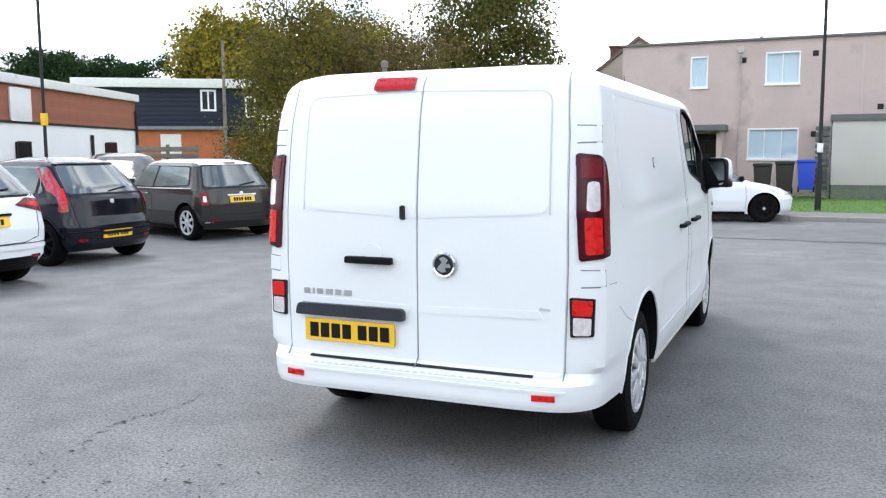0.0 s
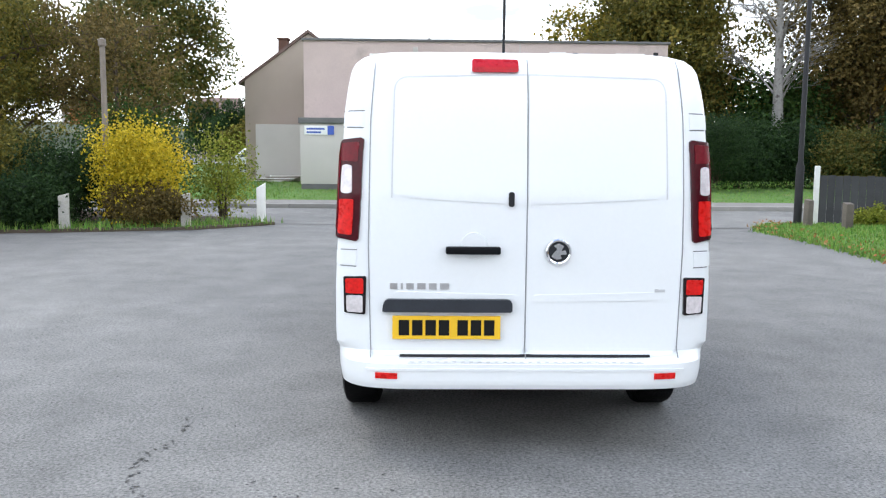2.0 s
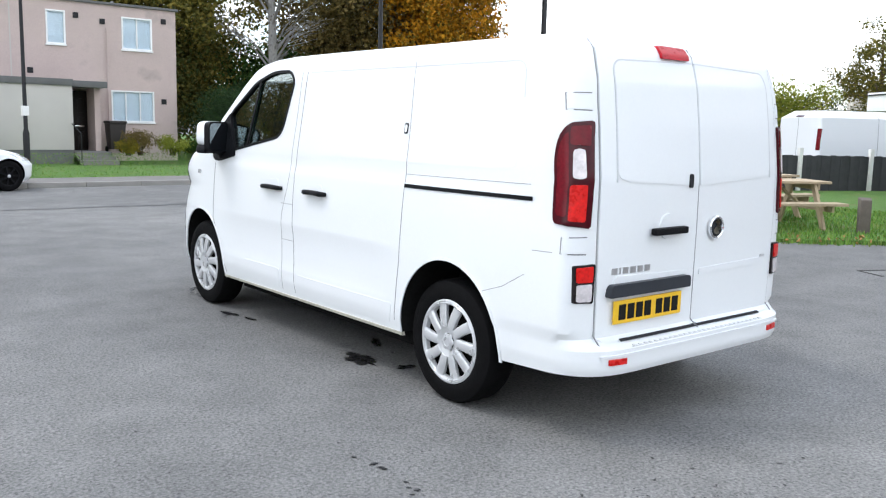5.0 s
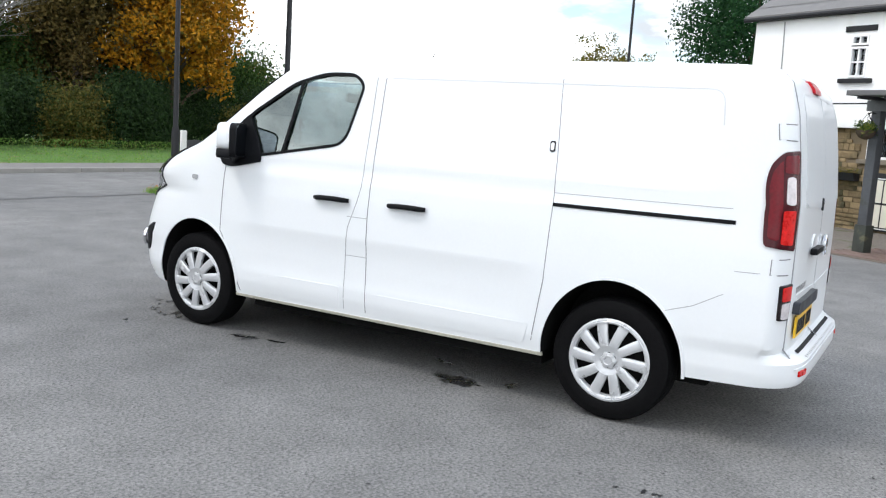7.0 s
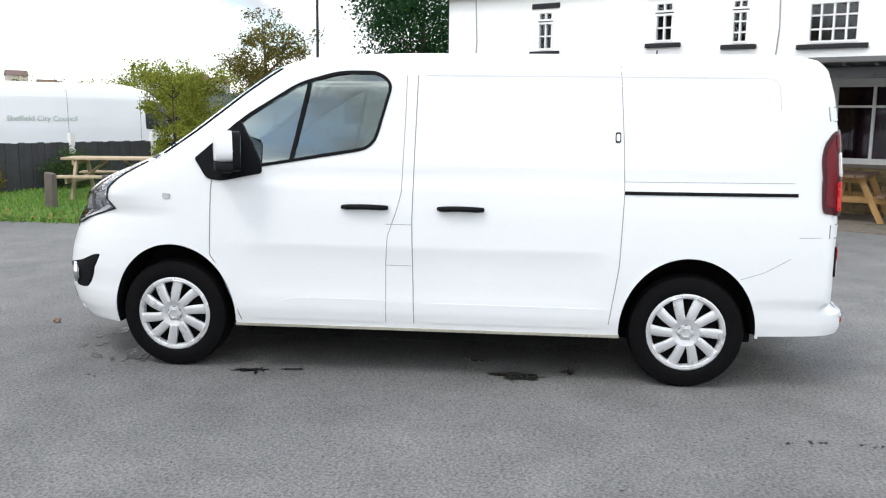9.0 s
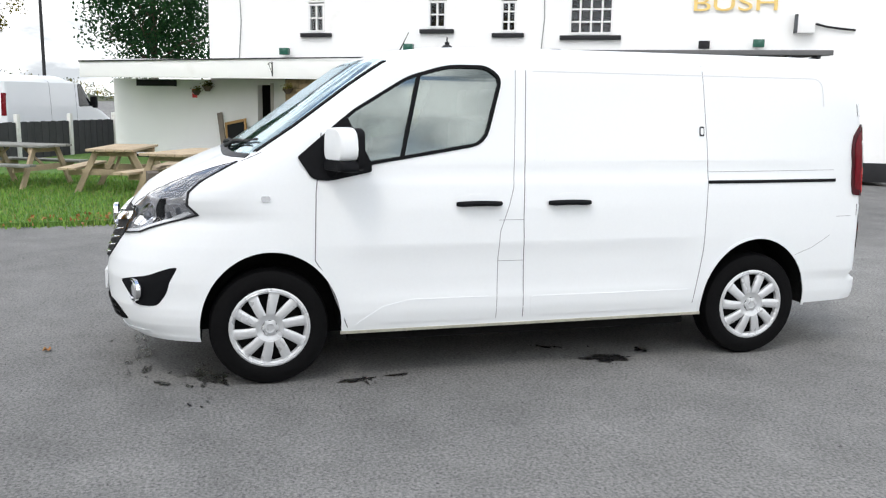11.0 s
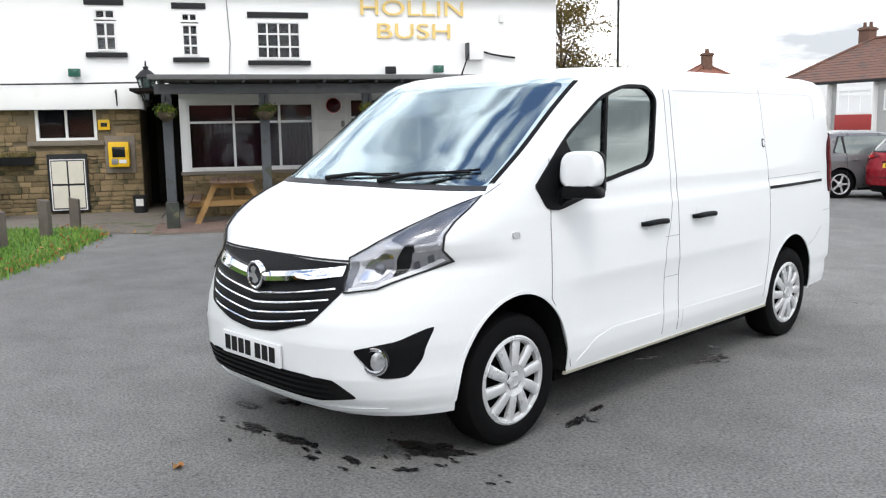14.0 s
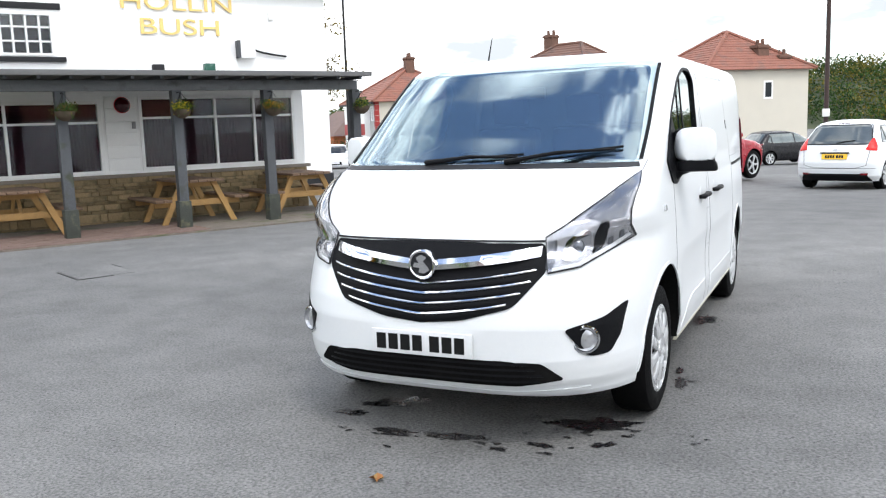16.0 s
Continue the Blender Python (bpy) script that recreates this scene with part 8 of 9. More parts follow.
def build_flats():
    Y, Q = 26.7, 25.2
    f = thing("block_of_flats", pose(0, 0, 0), "two-storey flat-roofed flats in pink pebbledash with white windows", "building")
    small = [(-2.36, -1.77, 3.68, 4.74), (4.12, 4.72, 3.78, 4.86)]
    pairs = [(0.08, 1.17, 3.72, 4.78), (6.53, 7.57, 3.76, 4.84)]
    grounds = [(-0.42, 1.20, 1.22, 2.26), (6.13, 7.60, 1.32, 2.38)]
    doors = [(-2.42, -1.32, -0.1, 2.10), (4.56, 5.42, 0.2, 2.36)]
    part("wall", wall_with_holes(-4.72, 8.42, -0.3, 5.18, Y, Y + 0.3, small + pairs + grounds + doors), M["pebbledash"], f, smooth=0)
    part("end_wall", box((-4.72, Y + 0.3, -0.3), (-4.45, Y + 8, 5.18)), M["pebbledash"], f)
    part("end_wall", box((8.15, Y + 0.3, -0.3), (8.42, Y + 8, 5.18)), M["pebbledash"], f)
    part("back_wall", box((-4.72, Y + 8, -0.3), (8.42, Y + 8.3, 5.18)), M["pebbledash"], f)
    part("roof", box((-4.80, Y - 0.08, 5.18), (8.50, Y + 8.4, 5.26), 0.01), M["roof_felt"], f, "flat felt roof with a thin grey edge")
    for x in (3.05,):
        part("party_line", box((x - 0.02, Y - 0.012, -0.3), (x + 0.02, Y, 5.18)), M["pebble_grey"], f)
    for w in small:
        build_window(f, *w, 1, 1, Y, bar=0.05, inner="net")
    for w in pairs:
        build_window(f, *w, 2, 1, Y, bar=0.05, inner="net")
    for w in grounds:
        build_window(f, *w, 3, 1, Y, bar=0.048, inner="net")
    for w in small + pairs + grounds:
        part("window_sill", box((w[0] - 0.03, Y - 0.05, w[2] - 0.05), (w[1] + 0.03, Y + 0.02, w[2] - 0.005), 0.006), M["upvc"], f)
    for x0, x1, z0, z1 in doors:
        d = part("front_door", box((x0 + 0.05, Y + 0.10, max(z0, 0.0)), (x1 - 0.05, Y + 0.15, z1 - 0.05), 0.004), M["door_dark"], f, "dark stained front door")
        for r in range(3):
            for c in range(2):
                xa = x0 + 0.16 + c * (x1 - x0 - 0.24) / 2
                za = max(z0, 0.0) + 0.15 + r * 0.62
                part("door_panel", box((xa, Y + 0.085, za), (xa + (x1 - x0) / 2 - 0.22, Y + 0.10, za + 0.48), 0.012), M["door_dark"], d)
        part("door_handle", tube([(x0 + 0.18, Y + 0.06, z0 + 1.05), (x0 + 0.30, Y + 0.06, z0 + 1.05)], 0.014, 6), M["chrome"], d)
        part("letter_plate", box((x0 + 0.38, Y + 0.075, z0 + 0.82 + 0.1), (x0 + 0.68, Y + 0.09, z0 + 0.98), 0.004), M["chrome"], d)
    # porches with a canopy slab
    for x0, x1, xc, zb, zt in ((-4.66, -2.50, -1.05, -0.3, 2.20), (2.20, 4.44, 5.62, 0.0, 2.42)):
        part("porch_wall", box((x0, Q, zb + 0.42), (x1, Y, zt), 0.006), M["pebble_grey"], f, "grey rendered store beside the door")
        part("porch_plinth", box((x0 + 0.02, Q + 0.02, zb - 0.1), (x1 - 0.02, Y, zb + 0.42)), M["roof_felt"], f)
        part("canopy", box((x0 - 0.06, Q - 0.06, zt), (x1 + 0.02, Y, zt + 0.20), 0.008), M["roof_felt"], f, "dark flat canopy")
        part("canopy", box((x1 + 0.02, Q + 0.30, zt - 0.02), (xc, Y, zt + 0.18), 0.008), M["roof_felt"], f)
        part("canopy_pier", box((xc - 0.30, Q + 0.7, zb), (xc - 0.12, Y, zt - 0.02)), M["pebbledash"], f)
    for k in range(11):
        part("louvre", box((1.72, Q + 0.35, 0.25 + k * 0.19), (2.12, Q + 0.45, 0.37 + k * 0.19)), M["roof_felt"], f)
    part("louvre_wall", box((1.72, Q + 0.46, 0.0), (2.18, Y, 2.42)), M["pebble_grey"], f)
    for x, z in ((1.62, 4.68), (1.66, 2.05), (5.05, 4.75), (7.98, 4.80), (-0.62, 4.55), (5.9, 4.62), (7.95, 2.05), (3.6, 2.9)):
        part("air_vent", box((x - 0.09, Y - 0.02, z - 0.09), (x + 0.09, Y, z + 0.09), 0.006), M["black_paint"], f)
    part("flue_box", box((-0.80, Y - 0.10, 4.80), (-0.62, Y, 4.98), 0.01), M["pebble_grey"], f)
    part("flue", tube([(-0.70, Y - 0.1, 4.70), (-0.70, Y - 0.1, 4.45)], 0.045, 8), M["galvanised"], f)
    for x in (-0.72, 6.02):
        part("rain_pipe", tube([(x, Y - 0.05, 0.2), (x, Y - 0.05, 4.4)], 0.022, 6), M["pebbledash"], f)
    for x in (-0.2, 5.9, 6.9):
        part("roof_vent", tube([(x, Y + 2, 5.24), (x, Y + 2, 5.55)], 0.06, 8), M["galvanised"], f)
    part("name_plate", box((-4.52, Q - 0.03, 1.82), (-3.56, Q - 0.001, 2.13), 0.004), M["sign_white"], f, "white and blue sign with plain bars")
    for z, w in ((2.02, 0.62), (1.90, 0.50)):
        part("sign_bar", box((-4.44, Q - 0.034, z - 0.03), (-4.44 + w, Q - 0.03, z + 0.03)), M["sign_blue"], f)
    part("sign_block", box((-3.72, Q - 0.034, 1.82), (-3.50, Q - 0.004, 2.13)), M["sign_blue"], f)
    # steps to the second door
    st = thing("door_steps", pose(5.0, 24.3, 0.0), "short concrete steps with a low side wall", "steps")
    for k in range(3):
        part("step", box((-0.55, 0.35 * k, -0.2), (0.55, 2.2, 0.0 + 0.12 * (k + 1)), 0.01), M["pavement"], st)
    part("handrail", tube([(-0.6, 0.0, 0.15), (-0.6, 0.0, 0.95), (-0.6, 1.1, 1.3), (-0.6, 1.1, 0.4)], 0.02, 6), M["black_paint"], st)
    for x, mat, lab in ((0.86, "bin_brown", "dark brown wheelie bin by the flats"), (0.20, "bin_brown", "dark brown wheelie bin by the flats"), (1.50, "bin_blue", "blue wheelie bin by the flats"), (6.0, "bin_brown", "dark wheelie bin by the second door")):
        build_wheelie_bin((x, 25.0 if x < 3 else 26.0, bank(x, 24.9)), M[mat], lab)


build_flats()


def build_gable_house():
    g = thing("gable_house", pose(0, 33, 0), "brown rendered gable end of an older house", "house")
    part("wall", prism([(-8.1, -0.3), (-2.6, -0.3), (-2.6, 4.2), (-5.35, 6.2), (-8.1, 4.2)], "y", 0, 8), M["gable_brown"], g)
    part("roof", prism([(-8.35, 4.0), (-5.35, 6.22), (-2.35, 4.0), (-2.35, 4.12), (-5.35, 6.36), (-8.35, 4.12)], "y", -0.12, 8.1), M["tile_brown"], g)
    ch = part("chimney", box((-6.80, 1.0, 4.8), (-6.40, 1.6, 6.05), 0.01), M["brick_sooty"], g)
    part("chimney_cap", box((-6.85, 0.95, 6.05), (-6.35, 1.65, 6.14), 0.01), M["brick_sooty"], ch)
    part("grey_extension", box((-7.4, -1.4, -0.3), (-4.6, 0, 2.3), 0.01), M["pebble_grey"], g)
    for k in range(6):
        part("white_slat", box((-5.5, -1.48, 0.9 + k * 0.17), (-4.62, -1.42, 1.0 + k * 0.17)), M["white_paint"], g)
    dish = part("satellite_dish", lathe([(0.001, 0.05), (0.15, 0.02), (0.24, -0.04)], 20, (-5.2, -1.6, 2.05), axis="y", close=False), M["roof_felt"], g)
    pile = thing("rubble_pile", pose(-6.6, 31.0, bank(-6.6, 31.0)), "pile of pale boards and rubble by the wall", "rubble")
    for k in range(5):
        part("board", box((-0.9 + 0.2 * k, -0.2, 0.05 * k), (0.5 + 0.2 * k, 0.1, 0.05 * k + 0.045)), M["old_wood"] if k % 2 else M["white_paint"], pile, m=pose(0, 0, 0, 0, 0, 12 * k - 20))


build_gable_house()
build_lamp_post((1.85, 20.2), 6.4, 0.05, M["lamp_post"], "slim dark street lamp in front of the flats", rz=180, tag=1.75)
build_lamp_post((7.06, 12.15), 10.0, 0.05, M["lamp_post"], "dark street lamp column beside the fence")
build_lamp_post((24.0, 24.0), 14.0, 0.13, M["lamp_post"], "tall dark lighting column behind the fence", head=False)
build_lamp_post((22.6, 8.2), 9.0, 0.05, M["lamp_post"], "slim dark street lamp behind the pub garden", head=False)
build_lamp_post((-12.21, 8.0), 8.0, 0.032, M["lamp_post"], "slim dark lamp post with a yellow plate", tag=2.2)
build_lamp_post((-15.5, 18.0), 5.2, 0.06, M["old_wood"], "weathered timber pole behind the hedge", head=False)
build_lamp_post((-1.1, -22.0), 11.0, 0.07, M["lamp_post_brown"], "brown street lamp column with a white plate", tag=1.9)
build_lamp_post((19.2, -27.1), 11.0, 0.065, M["lamp_post"], "slim dark street lamp beyond the pub", head=False)

# ---- trees and bushes beyond the road ----
BIRCH = (13.6, 29.2)
for i, (x, y, h, r) in enumerate(((-12.4, 52.0, 4.6, 2.0), (-10.6, 46.0, 3.4, 1.6), (-15.2, 56.0, 5.2, 2.2), (-11.2, 60.0, 4.4, 1.8))):
    build_tree("tree", (x, y), h, r, ("dark", "olive")[i % 2], "small dark tree in the far street", 150 + i, trunk=0.12, crown_from=0.05, gaps=0.15, clumps=110, per=55, leaf_size=0.2)
for i, (x, y, h, r, kind, lab, kw) in enumerate((
        (20.4, 26.9, 12.5, 3.3, "orange", "tall tree in orange autumn leaf", dict(clumps=300, per=70, gaps=0.2)),
        (17.6, 29.5, 12.5, 3.6, "brownish", "tall tree with browning olive leaves", dict(clumps=250, per=60)),
        (16.9, 31.6, 11.5, 3.0, "brownish", "tall tree with thinning brown leaves", dict(clumps=150, per=40, gaps=0.15)),
        (9.9, 32.5, 11.0, 3.4, "olive", "tall olive green tree behind the flats", dict(clumps=220, per=55)),
        (10.2, 36.5, 10.0, 4.0, "olive", "olive green tree behind the others", dict(clumps=200, per=50)),
        (8.6, 37.0, 9.5, 3.2, "autumn", "thinning russet tree behind the flats", dict(clumps=140, per=40)))):
    build_tree("tree", (x, y), h, r, kind, lab, 100 + i, trunk=0.22, crown_from=0.09, leaf_size=0.24, z=bank(x, y), **kw)
build_tree("birch", BIRCH, 13.0, 3.0, "brownish", "bare grey birch with few leaves on the bank", 107, trunk=0.24, crown_from=0.22, leaf_size=0.16, z=bank(*BIRCH), clumps=190, bare=0.86, per=34, bark="birch_bark")
build_bush("round_bush", (9.9, 25.2), (1.45, 1.3, 2.3), "dark", "big clipped round bush on the bank", 60, clumps=150, per=80, leaf_size=0.08, z=bank(9.9, 25.2))
for i in range(9):
    x = 11.2 + i * 2.1
    build_bush("undergrowth", (x, 26.8 + 0.8 * math.sin(i * 1.7)), (1.7, 1.1, 2.7 + 0.6 * math.sin(i * 2.9)), ("dark", "dark", "mixed", "dark")[i % 4], "dense dark undergrowth below the trees", 300 + i, clumps=120, per=60, leaf_size=0.15, z=bank(x, 26.8) - 0.45)
for i in range(10):
    x = 9.5 + i * 2.3
    build_bush("undergrowth", (x, 31.5 + 0.8 * math.sin(i * 2.1)), (2.2, 1.4, 5.0 + 0.8 * math.sin(i * 1.9)), ("mixed", "olive", "green")[i % 3], "dark thicket behind the trees", 340 + i, clumps=80, per=60, leaf_size=0.22, z=bank(x, 31.5))
for i, (x, s, kind) in enumerate(((6.3, (0.6, 0.5, 0.8), "brownish"), (7.4, (0.7, 0.5, 0.6), "lime"), (8.2, (0.5, 0.4, 0.5), "green"), (5.9, (0.4, 0.4, 0.5), "autumn"))):
    build_bush("garden_shrub", (x, 24.6), s, kind, "small garden shrub in front of the flats", 80 + i, clumps=34, per=40, z=bank(x, 24.6))
build_tree("conifer", (27.5, 5.4), 9.5, 3.0, "conifer", "dark green conifer behind the pub", 130, clumps=240, per=60, leaf_size=0.16, crown_from=0.12)
build_tree("tree", (33.0, 13.2), 7.0, 2.0, "olive", "slight olive green tree with feathery leaves beyond the fence", 131, clumps=110, per=42, leaf_size=0.15, crown_from=0.12, gaps=0.3)
build_tree("tree", (30.0, 16.2), 3.7, 2.3, "lime", "low pale green tree beyond the fence", 132, clumps=110, per=45, leaf_size=0.16, crown_from=0.1)
build_tree("tree", (20.0, -24.0), 8.5, 2.8, "brownish", "sparse tree with brown autumn leaves beyond the pub", 133, clumps=120, per=32, leaf_size=0.17, gaps=0.15)
build_bush("hedge", (29.6, -45.0), (4.2, 1.2, 1.25), "dark", "dark garden hedge by the houses", 134, clumps=70, per=60, leaf_size=0.14)

# ---- hedge and cars on the far side of the car park ----
for i, (x, y) in enumerate(((-7.95, 9.45), (-6.55, 9.85), (-4.68, 10.5))):
    build_bollard((x, y), "mossy concrete post in front of the hedge", M["concrete"], 0.62, 0.085, "concrete posts along the hedge", rz=15, category="post", top=0.02)
build_bollard((-3.6, 11.9), "white painted concrete post at the road mouth", M["white_paint"], 0.75, 0.085, "", rz=10, category="post", top=0.05)
sheet("hedge_bed", [(-16, 9.6), (-8.2, 9.1), (-6.4, 9.6), (-4.5, 10.2), (-3.3, 11.7), (-4.2, 13.2), (-8, 15.5), (-16, 17.0)], 0.05, M["soil"], "earth bed under the hedge", "bed")
blades("bed_grass", [(x + random.Random(i).gauss(0, 0.15), y, ground_height(x, y) + 0.03) for i, (x, y, _) in enumerate(scatter([(-8.2, 9.1), (-6.4, 9.55), (-4.5, 10.15), (-3.3, 11.6), (-3.7, 12.1), (-4.8, 11.0), (-6.5, 10.3), (-8.2, 9.9)], 1900, 9, 0))], "rough grass along the hedge", (0.05, 0.20), wide=0.008)
for i, (x, y, s, kind, lab) in enumerate((
        (-5.62, 10.85, (0.60, 0.55, 2.05), "yellow", "golden yellow bush in the hedge"),
        (-7.1, 11.0, (1.2, 0.9, 1.6), "dark", "dense dark green hedge bush"),
        (-7.2, 10.0, (0.70, 0.45, 0.95), "dark", "low dark evergreen bush at the edge of the hedge"),
        (-5.35, 10.45, (0.80, 0.32, 0.80), "brownish", "low twiggy bush with withered leaves at the hedge edge"),
        (-8.3, 10.9, (1.1, 0.9, 1.9), "olive", "overgrown olive hedge bush"),
        (-9.3, 11.6, (1.3, 1.0, 2.6), "olive", "overgrown olive hedge bush"),
        (-6.3, 12.6, (1.2, 0.9, 2.5), "green", "tall green hedge bush"),
        (-4.4, 12.2, (0.50, 0.45, 1.95), "lime", "thin pale green shrub by the post"))):
    build_bush("hedge_bush", (x, y), s, kind, lab, 200 + i, clumps=130 if kind != "lime" else 50, per=70 if kind != "lime" else 40, leaf_size=0.075)
build_tree("hedge_tree", (-9.55, 14.0), 6.1, 2.35, "olive", "bushy olive tree in the hedge", 210, trunk=0.10, crown_from=0.10, gaps=0.12, clumps=270, per=52, leaf_size=0.11)
build_tree("hedge_tree", (-6.9, 13.6), 5.2, 1.6, "brownish", "thin twiggy tree in the hedge", 212, trunk=0.08, crown_from=0.2, clumps=110, per=40, leaf_size=0.10)
build_tree("tree", (-33.0, 42.3), 11.6, 4.4, "autumn", "broad tree turning yellow behind the boarded house", 213, trunk=0.25, clumps=240, per=55, leaf_size=0.34, z=-0.2)
build_tree("tree", (-11.5, 31.0), 11.0, 3.5, "mixed", "tall dark green tree behind the hedge", 214, trunk=0.2, crown_from=0.04, gaps=0.2, clumps=330, per=55, leaf_size=0.2, z=-0.1)
build_tree("tree", (-18.3, 30.8), 8.4, 3.3, "autumn", "tree turning yellow behind the hedge", 215, trunk=0.2, clumps=200, per=55, leaf_size=0.22, z=-0.1)
pole = solid("old_pole", lathe([(0.06, -0.1), (0.055, 1.5), (0.048, 3.2), (0.07, 3.22), (0.07, 3.33), (0.001, 3.36)], 12, axis="z", close=False), M["old_wood"], "weathered grey timber pole in the hedge", "pole", m=pose(-6.2, 10.95, -0.02))

build_car("parked_mini", (-8.07, 8.20), (-0.95, 0.31), "grey small hatchback, roof painted pale for its sky sheen, parked by the hedge", M["car_grey"], L=3.63, W=1.69, H=1.41, wheelbase=2.47, rear_over=0.52, shape="mini", roof=M["roof_sheen"], lamp="oval", bumper=M["car_grey"], group="parked cars", chrome=True, plate_z=0.66)
build_car("parked_hatchback", (-7.80, 4.70), (-1.0, 0.03), "dark blue hatchback with tall red rear lamps", M["car_navy"], L=3.8, W=1.66, H=1.48, wheelbase=2.46, rear_over=0.55, shape="punto", lamp="tall", bumper=M["car_navy"], group="parked cars", plate_z=0.36, doors=4, wheel_mat=M["black_plastic"], lamp_mat=M["lamp_rose"])
build_car("parked_crossover", (-7.20, 2.02), (-1.0, 0.02), "white crossover with black lower bumper", M["van_white"], L=4.3, W=1.8, H=1.6, wheelbase=2.6, rear_over=0.72, shape="suv", lamp="wide", group="parked cars", doors=4)
build_car("parked_silver_car", (-14.4, 12.2), (0.75, -0.66), "dark grey people carrier parked by the brick building", M["car_grey"], L=4.3, W=1.78, H=1.62, group="parked cars", doors=4)
build_car("parked_estate", (-12.8, 15.6), (0.5, -0.87), "silver estate car with roof rails by the fence", M["car_silver"], L=4.5, W=1.78, H=1.55, group="parked cars", doors=4, rails=True)
build_car("white_hatchback", (-1.86, 17.05), (0.965, 0.26), "white hatchback with black wheels parked at the kerb", M["van_white"], L=3.72, W=1.66, H=1.46, wheelbase=2.42, rear_over=0.52, lamp="high", trim=M["black_plastic"], bumper=M["van_white"], group="parked cars", wheel_mat=M["black_plastic"], wheel=0.33)
build_car("red_suv", (2.68, -15.05), (-0.44, -0.90), "red sports utility car parked across the car park", M["car_red"], L=4.8, W=1.93, H=1.70, wheelbase=2.9, rear_over=0.95, shape="suv", lamp="wide", bumper=M["black_plastic"], wheel=0.38, spokes=5, group="parked cars", doors=4)
build_car("white_small_car", (-1.72, -13.3), (-0.32, -0.947), "white hatchback with black rear bumper and red lamps", M["van_white"], L=3.95, W=1.72, H=1.48, wheelbase=2.49, rear_over=0.70, lamp="high", group="parked cars", doors=4, lamp_mat=M["lamp_bright_red"])
build_car("grey_crossover", (5.05, -15.1), (-0.60, -0.80), "dark grey crossover with wide red lamps", M["car_steel"], L=4.4, W=1.83, H=1.6, wheelbase=2.65, rear_over=0.8, shape="suv", lamp="wide", spokes=5, group="parked cars", doors=4)
build_car("white_parked_hatchback", (9.05, -17.4), (-0.30, -0.95), "white hatchback with round red lamps and dark lower bumper", M["van_white"], L=4.2, W=1.76, H=1.48, wheelbase=2.58, rear_over=0.72, bumper=M["black_plastic"], group="parked cars", doors=4)
build_car("white_saloon", (26.6, -37.6), (-0.52, 0.855), "white car coming out of the side street", M["van_white"], L=4.5, W=1.78, H=1.45, group="parked cars", doors=4)
build_car("black_car", (1.9, -33.5), (-0.75, -0.66), "black hatchback parked beside the cream house", M["car_black"], L=4.1, W=1.74, H=1.5, group="parked cars", doors=4)
build_car("black_car", (-0.6, -36.0), (-0.75, -0.66), "black hatchback parked beside the cream house", M["car_black"], L=4.1, W=1.74, H=1.5, group="parked cars", doors=4)
build_car("distant_white_car", (-9.5, 40.0), (1.0, 0.0), "white car parked in the far street", M["van_white"], group="parked cars")


# ---- buildings beyond the parked cars ----
def build_brick_hall():
    # its own x runs along the front towards the camera park, y into the building
    m = Matrix.Translation((-14.0, 4.0, -0.12)) @ Matrix.Rotation(math.atan2(18.7 - 4.0, -19.8 + 14.0), 4, "Z")
    L = math.hypot(18.7 - 4.0, 5.8)
    h = thing("brick_hall", m, "low brick hall with white lower walls and a pale roof edge", "building")
    part("lower_wall", box((0, 0, 0), (L, 8, 2.42)), M["render_white"], h, "white painted lower wall")
    part("dark_band", box((-0.02, -0.03, 2.42), (L + 0.02, 8.02, 2.48)), M["black_paint"], h)
    part("upper_wall", box((0, 0.0, 2.48), (L, 8, 3.40)), M["brick_red"], h, "red brick upper wall")
    part("roof_edge", box((-0.10, -0.12, 3.40), (L + 0.12, 8.1, 3.64), 0.01), M["white_paint"], h, "pale metal roof edge")
    for k in range(10):
        part("brick_course", box((-0.004, -0.006, 2.50 + k * 0.088), (L + 0.004, 0.0, 2.50 + k * 0.088 + 0.074)), M["brick_red"], h)
    for x in (L - 0.06, L - 3.6, L - 9.0):
        part("down_pipe", tube([(x, -0.06, 0), (x, -0.06, 2.2 if x < L - 1 else 3.1)], 0.05, 8), M["black_paint"], h)
    for x0, x1, z0, z1, mat in ((L - 2.6, L - 1.8, 1.25, 1.98, "curtain"), (L - 8.0, L - 7.3, 1.1, 1.95, "gloom_and_board"), (L - 8.2, L - 7.2, 2.50, 3.30, "sign_white"), (L - 10.4, L - 9.6, 2.45, 3.2, "sign_white")):
        p = part("wall_board", box((x0, -0.06, z0), (x1, -0.001, z1), 0.01), M[mat], h, "framed board on the wall")
        rim = M["black_paint"] if mat != "sign_white" else M["sign_white"]
        part("board_rim", strip([(x0, z0), (x1, z0), (x1, z1), (x0, z1)], lambda u, v, o: (u, -0.062 - o, v), 0.05, 0.0, 0.3, True), rim, p)
    part("lattice_mast", tube([(L - 7.5, 3, 3.4), (L - 7.5, 3, 4.6)], 0.05, 6), M["galvanised"], h)
    for k in range(4):
        part("mast_bar", tube([(L - 7.9 + 0.1 * k, 3, 3.4), (L - 7.3 + 0.1 * k, 3, 4.5 - 0.12 * k)], 0.03, 5), M["galvanised"], h)


build_brick_hall()


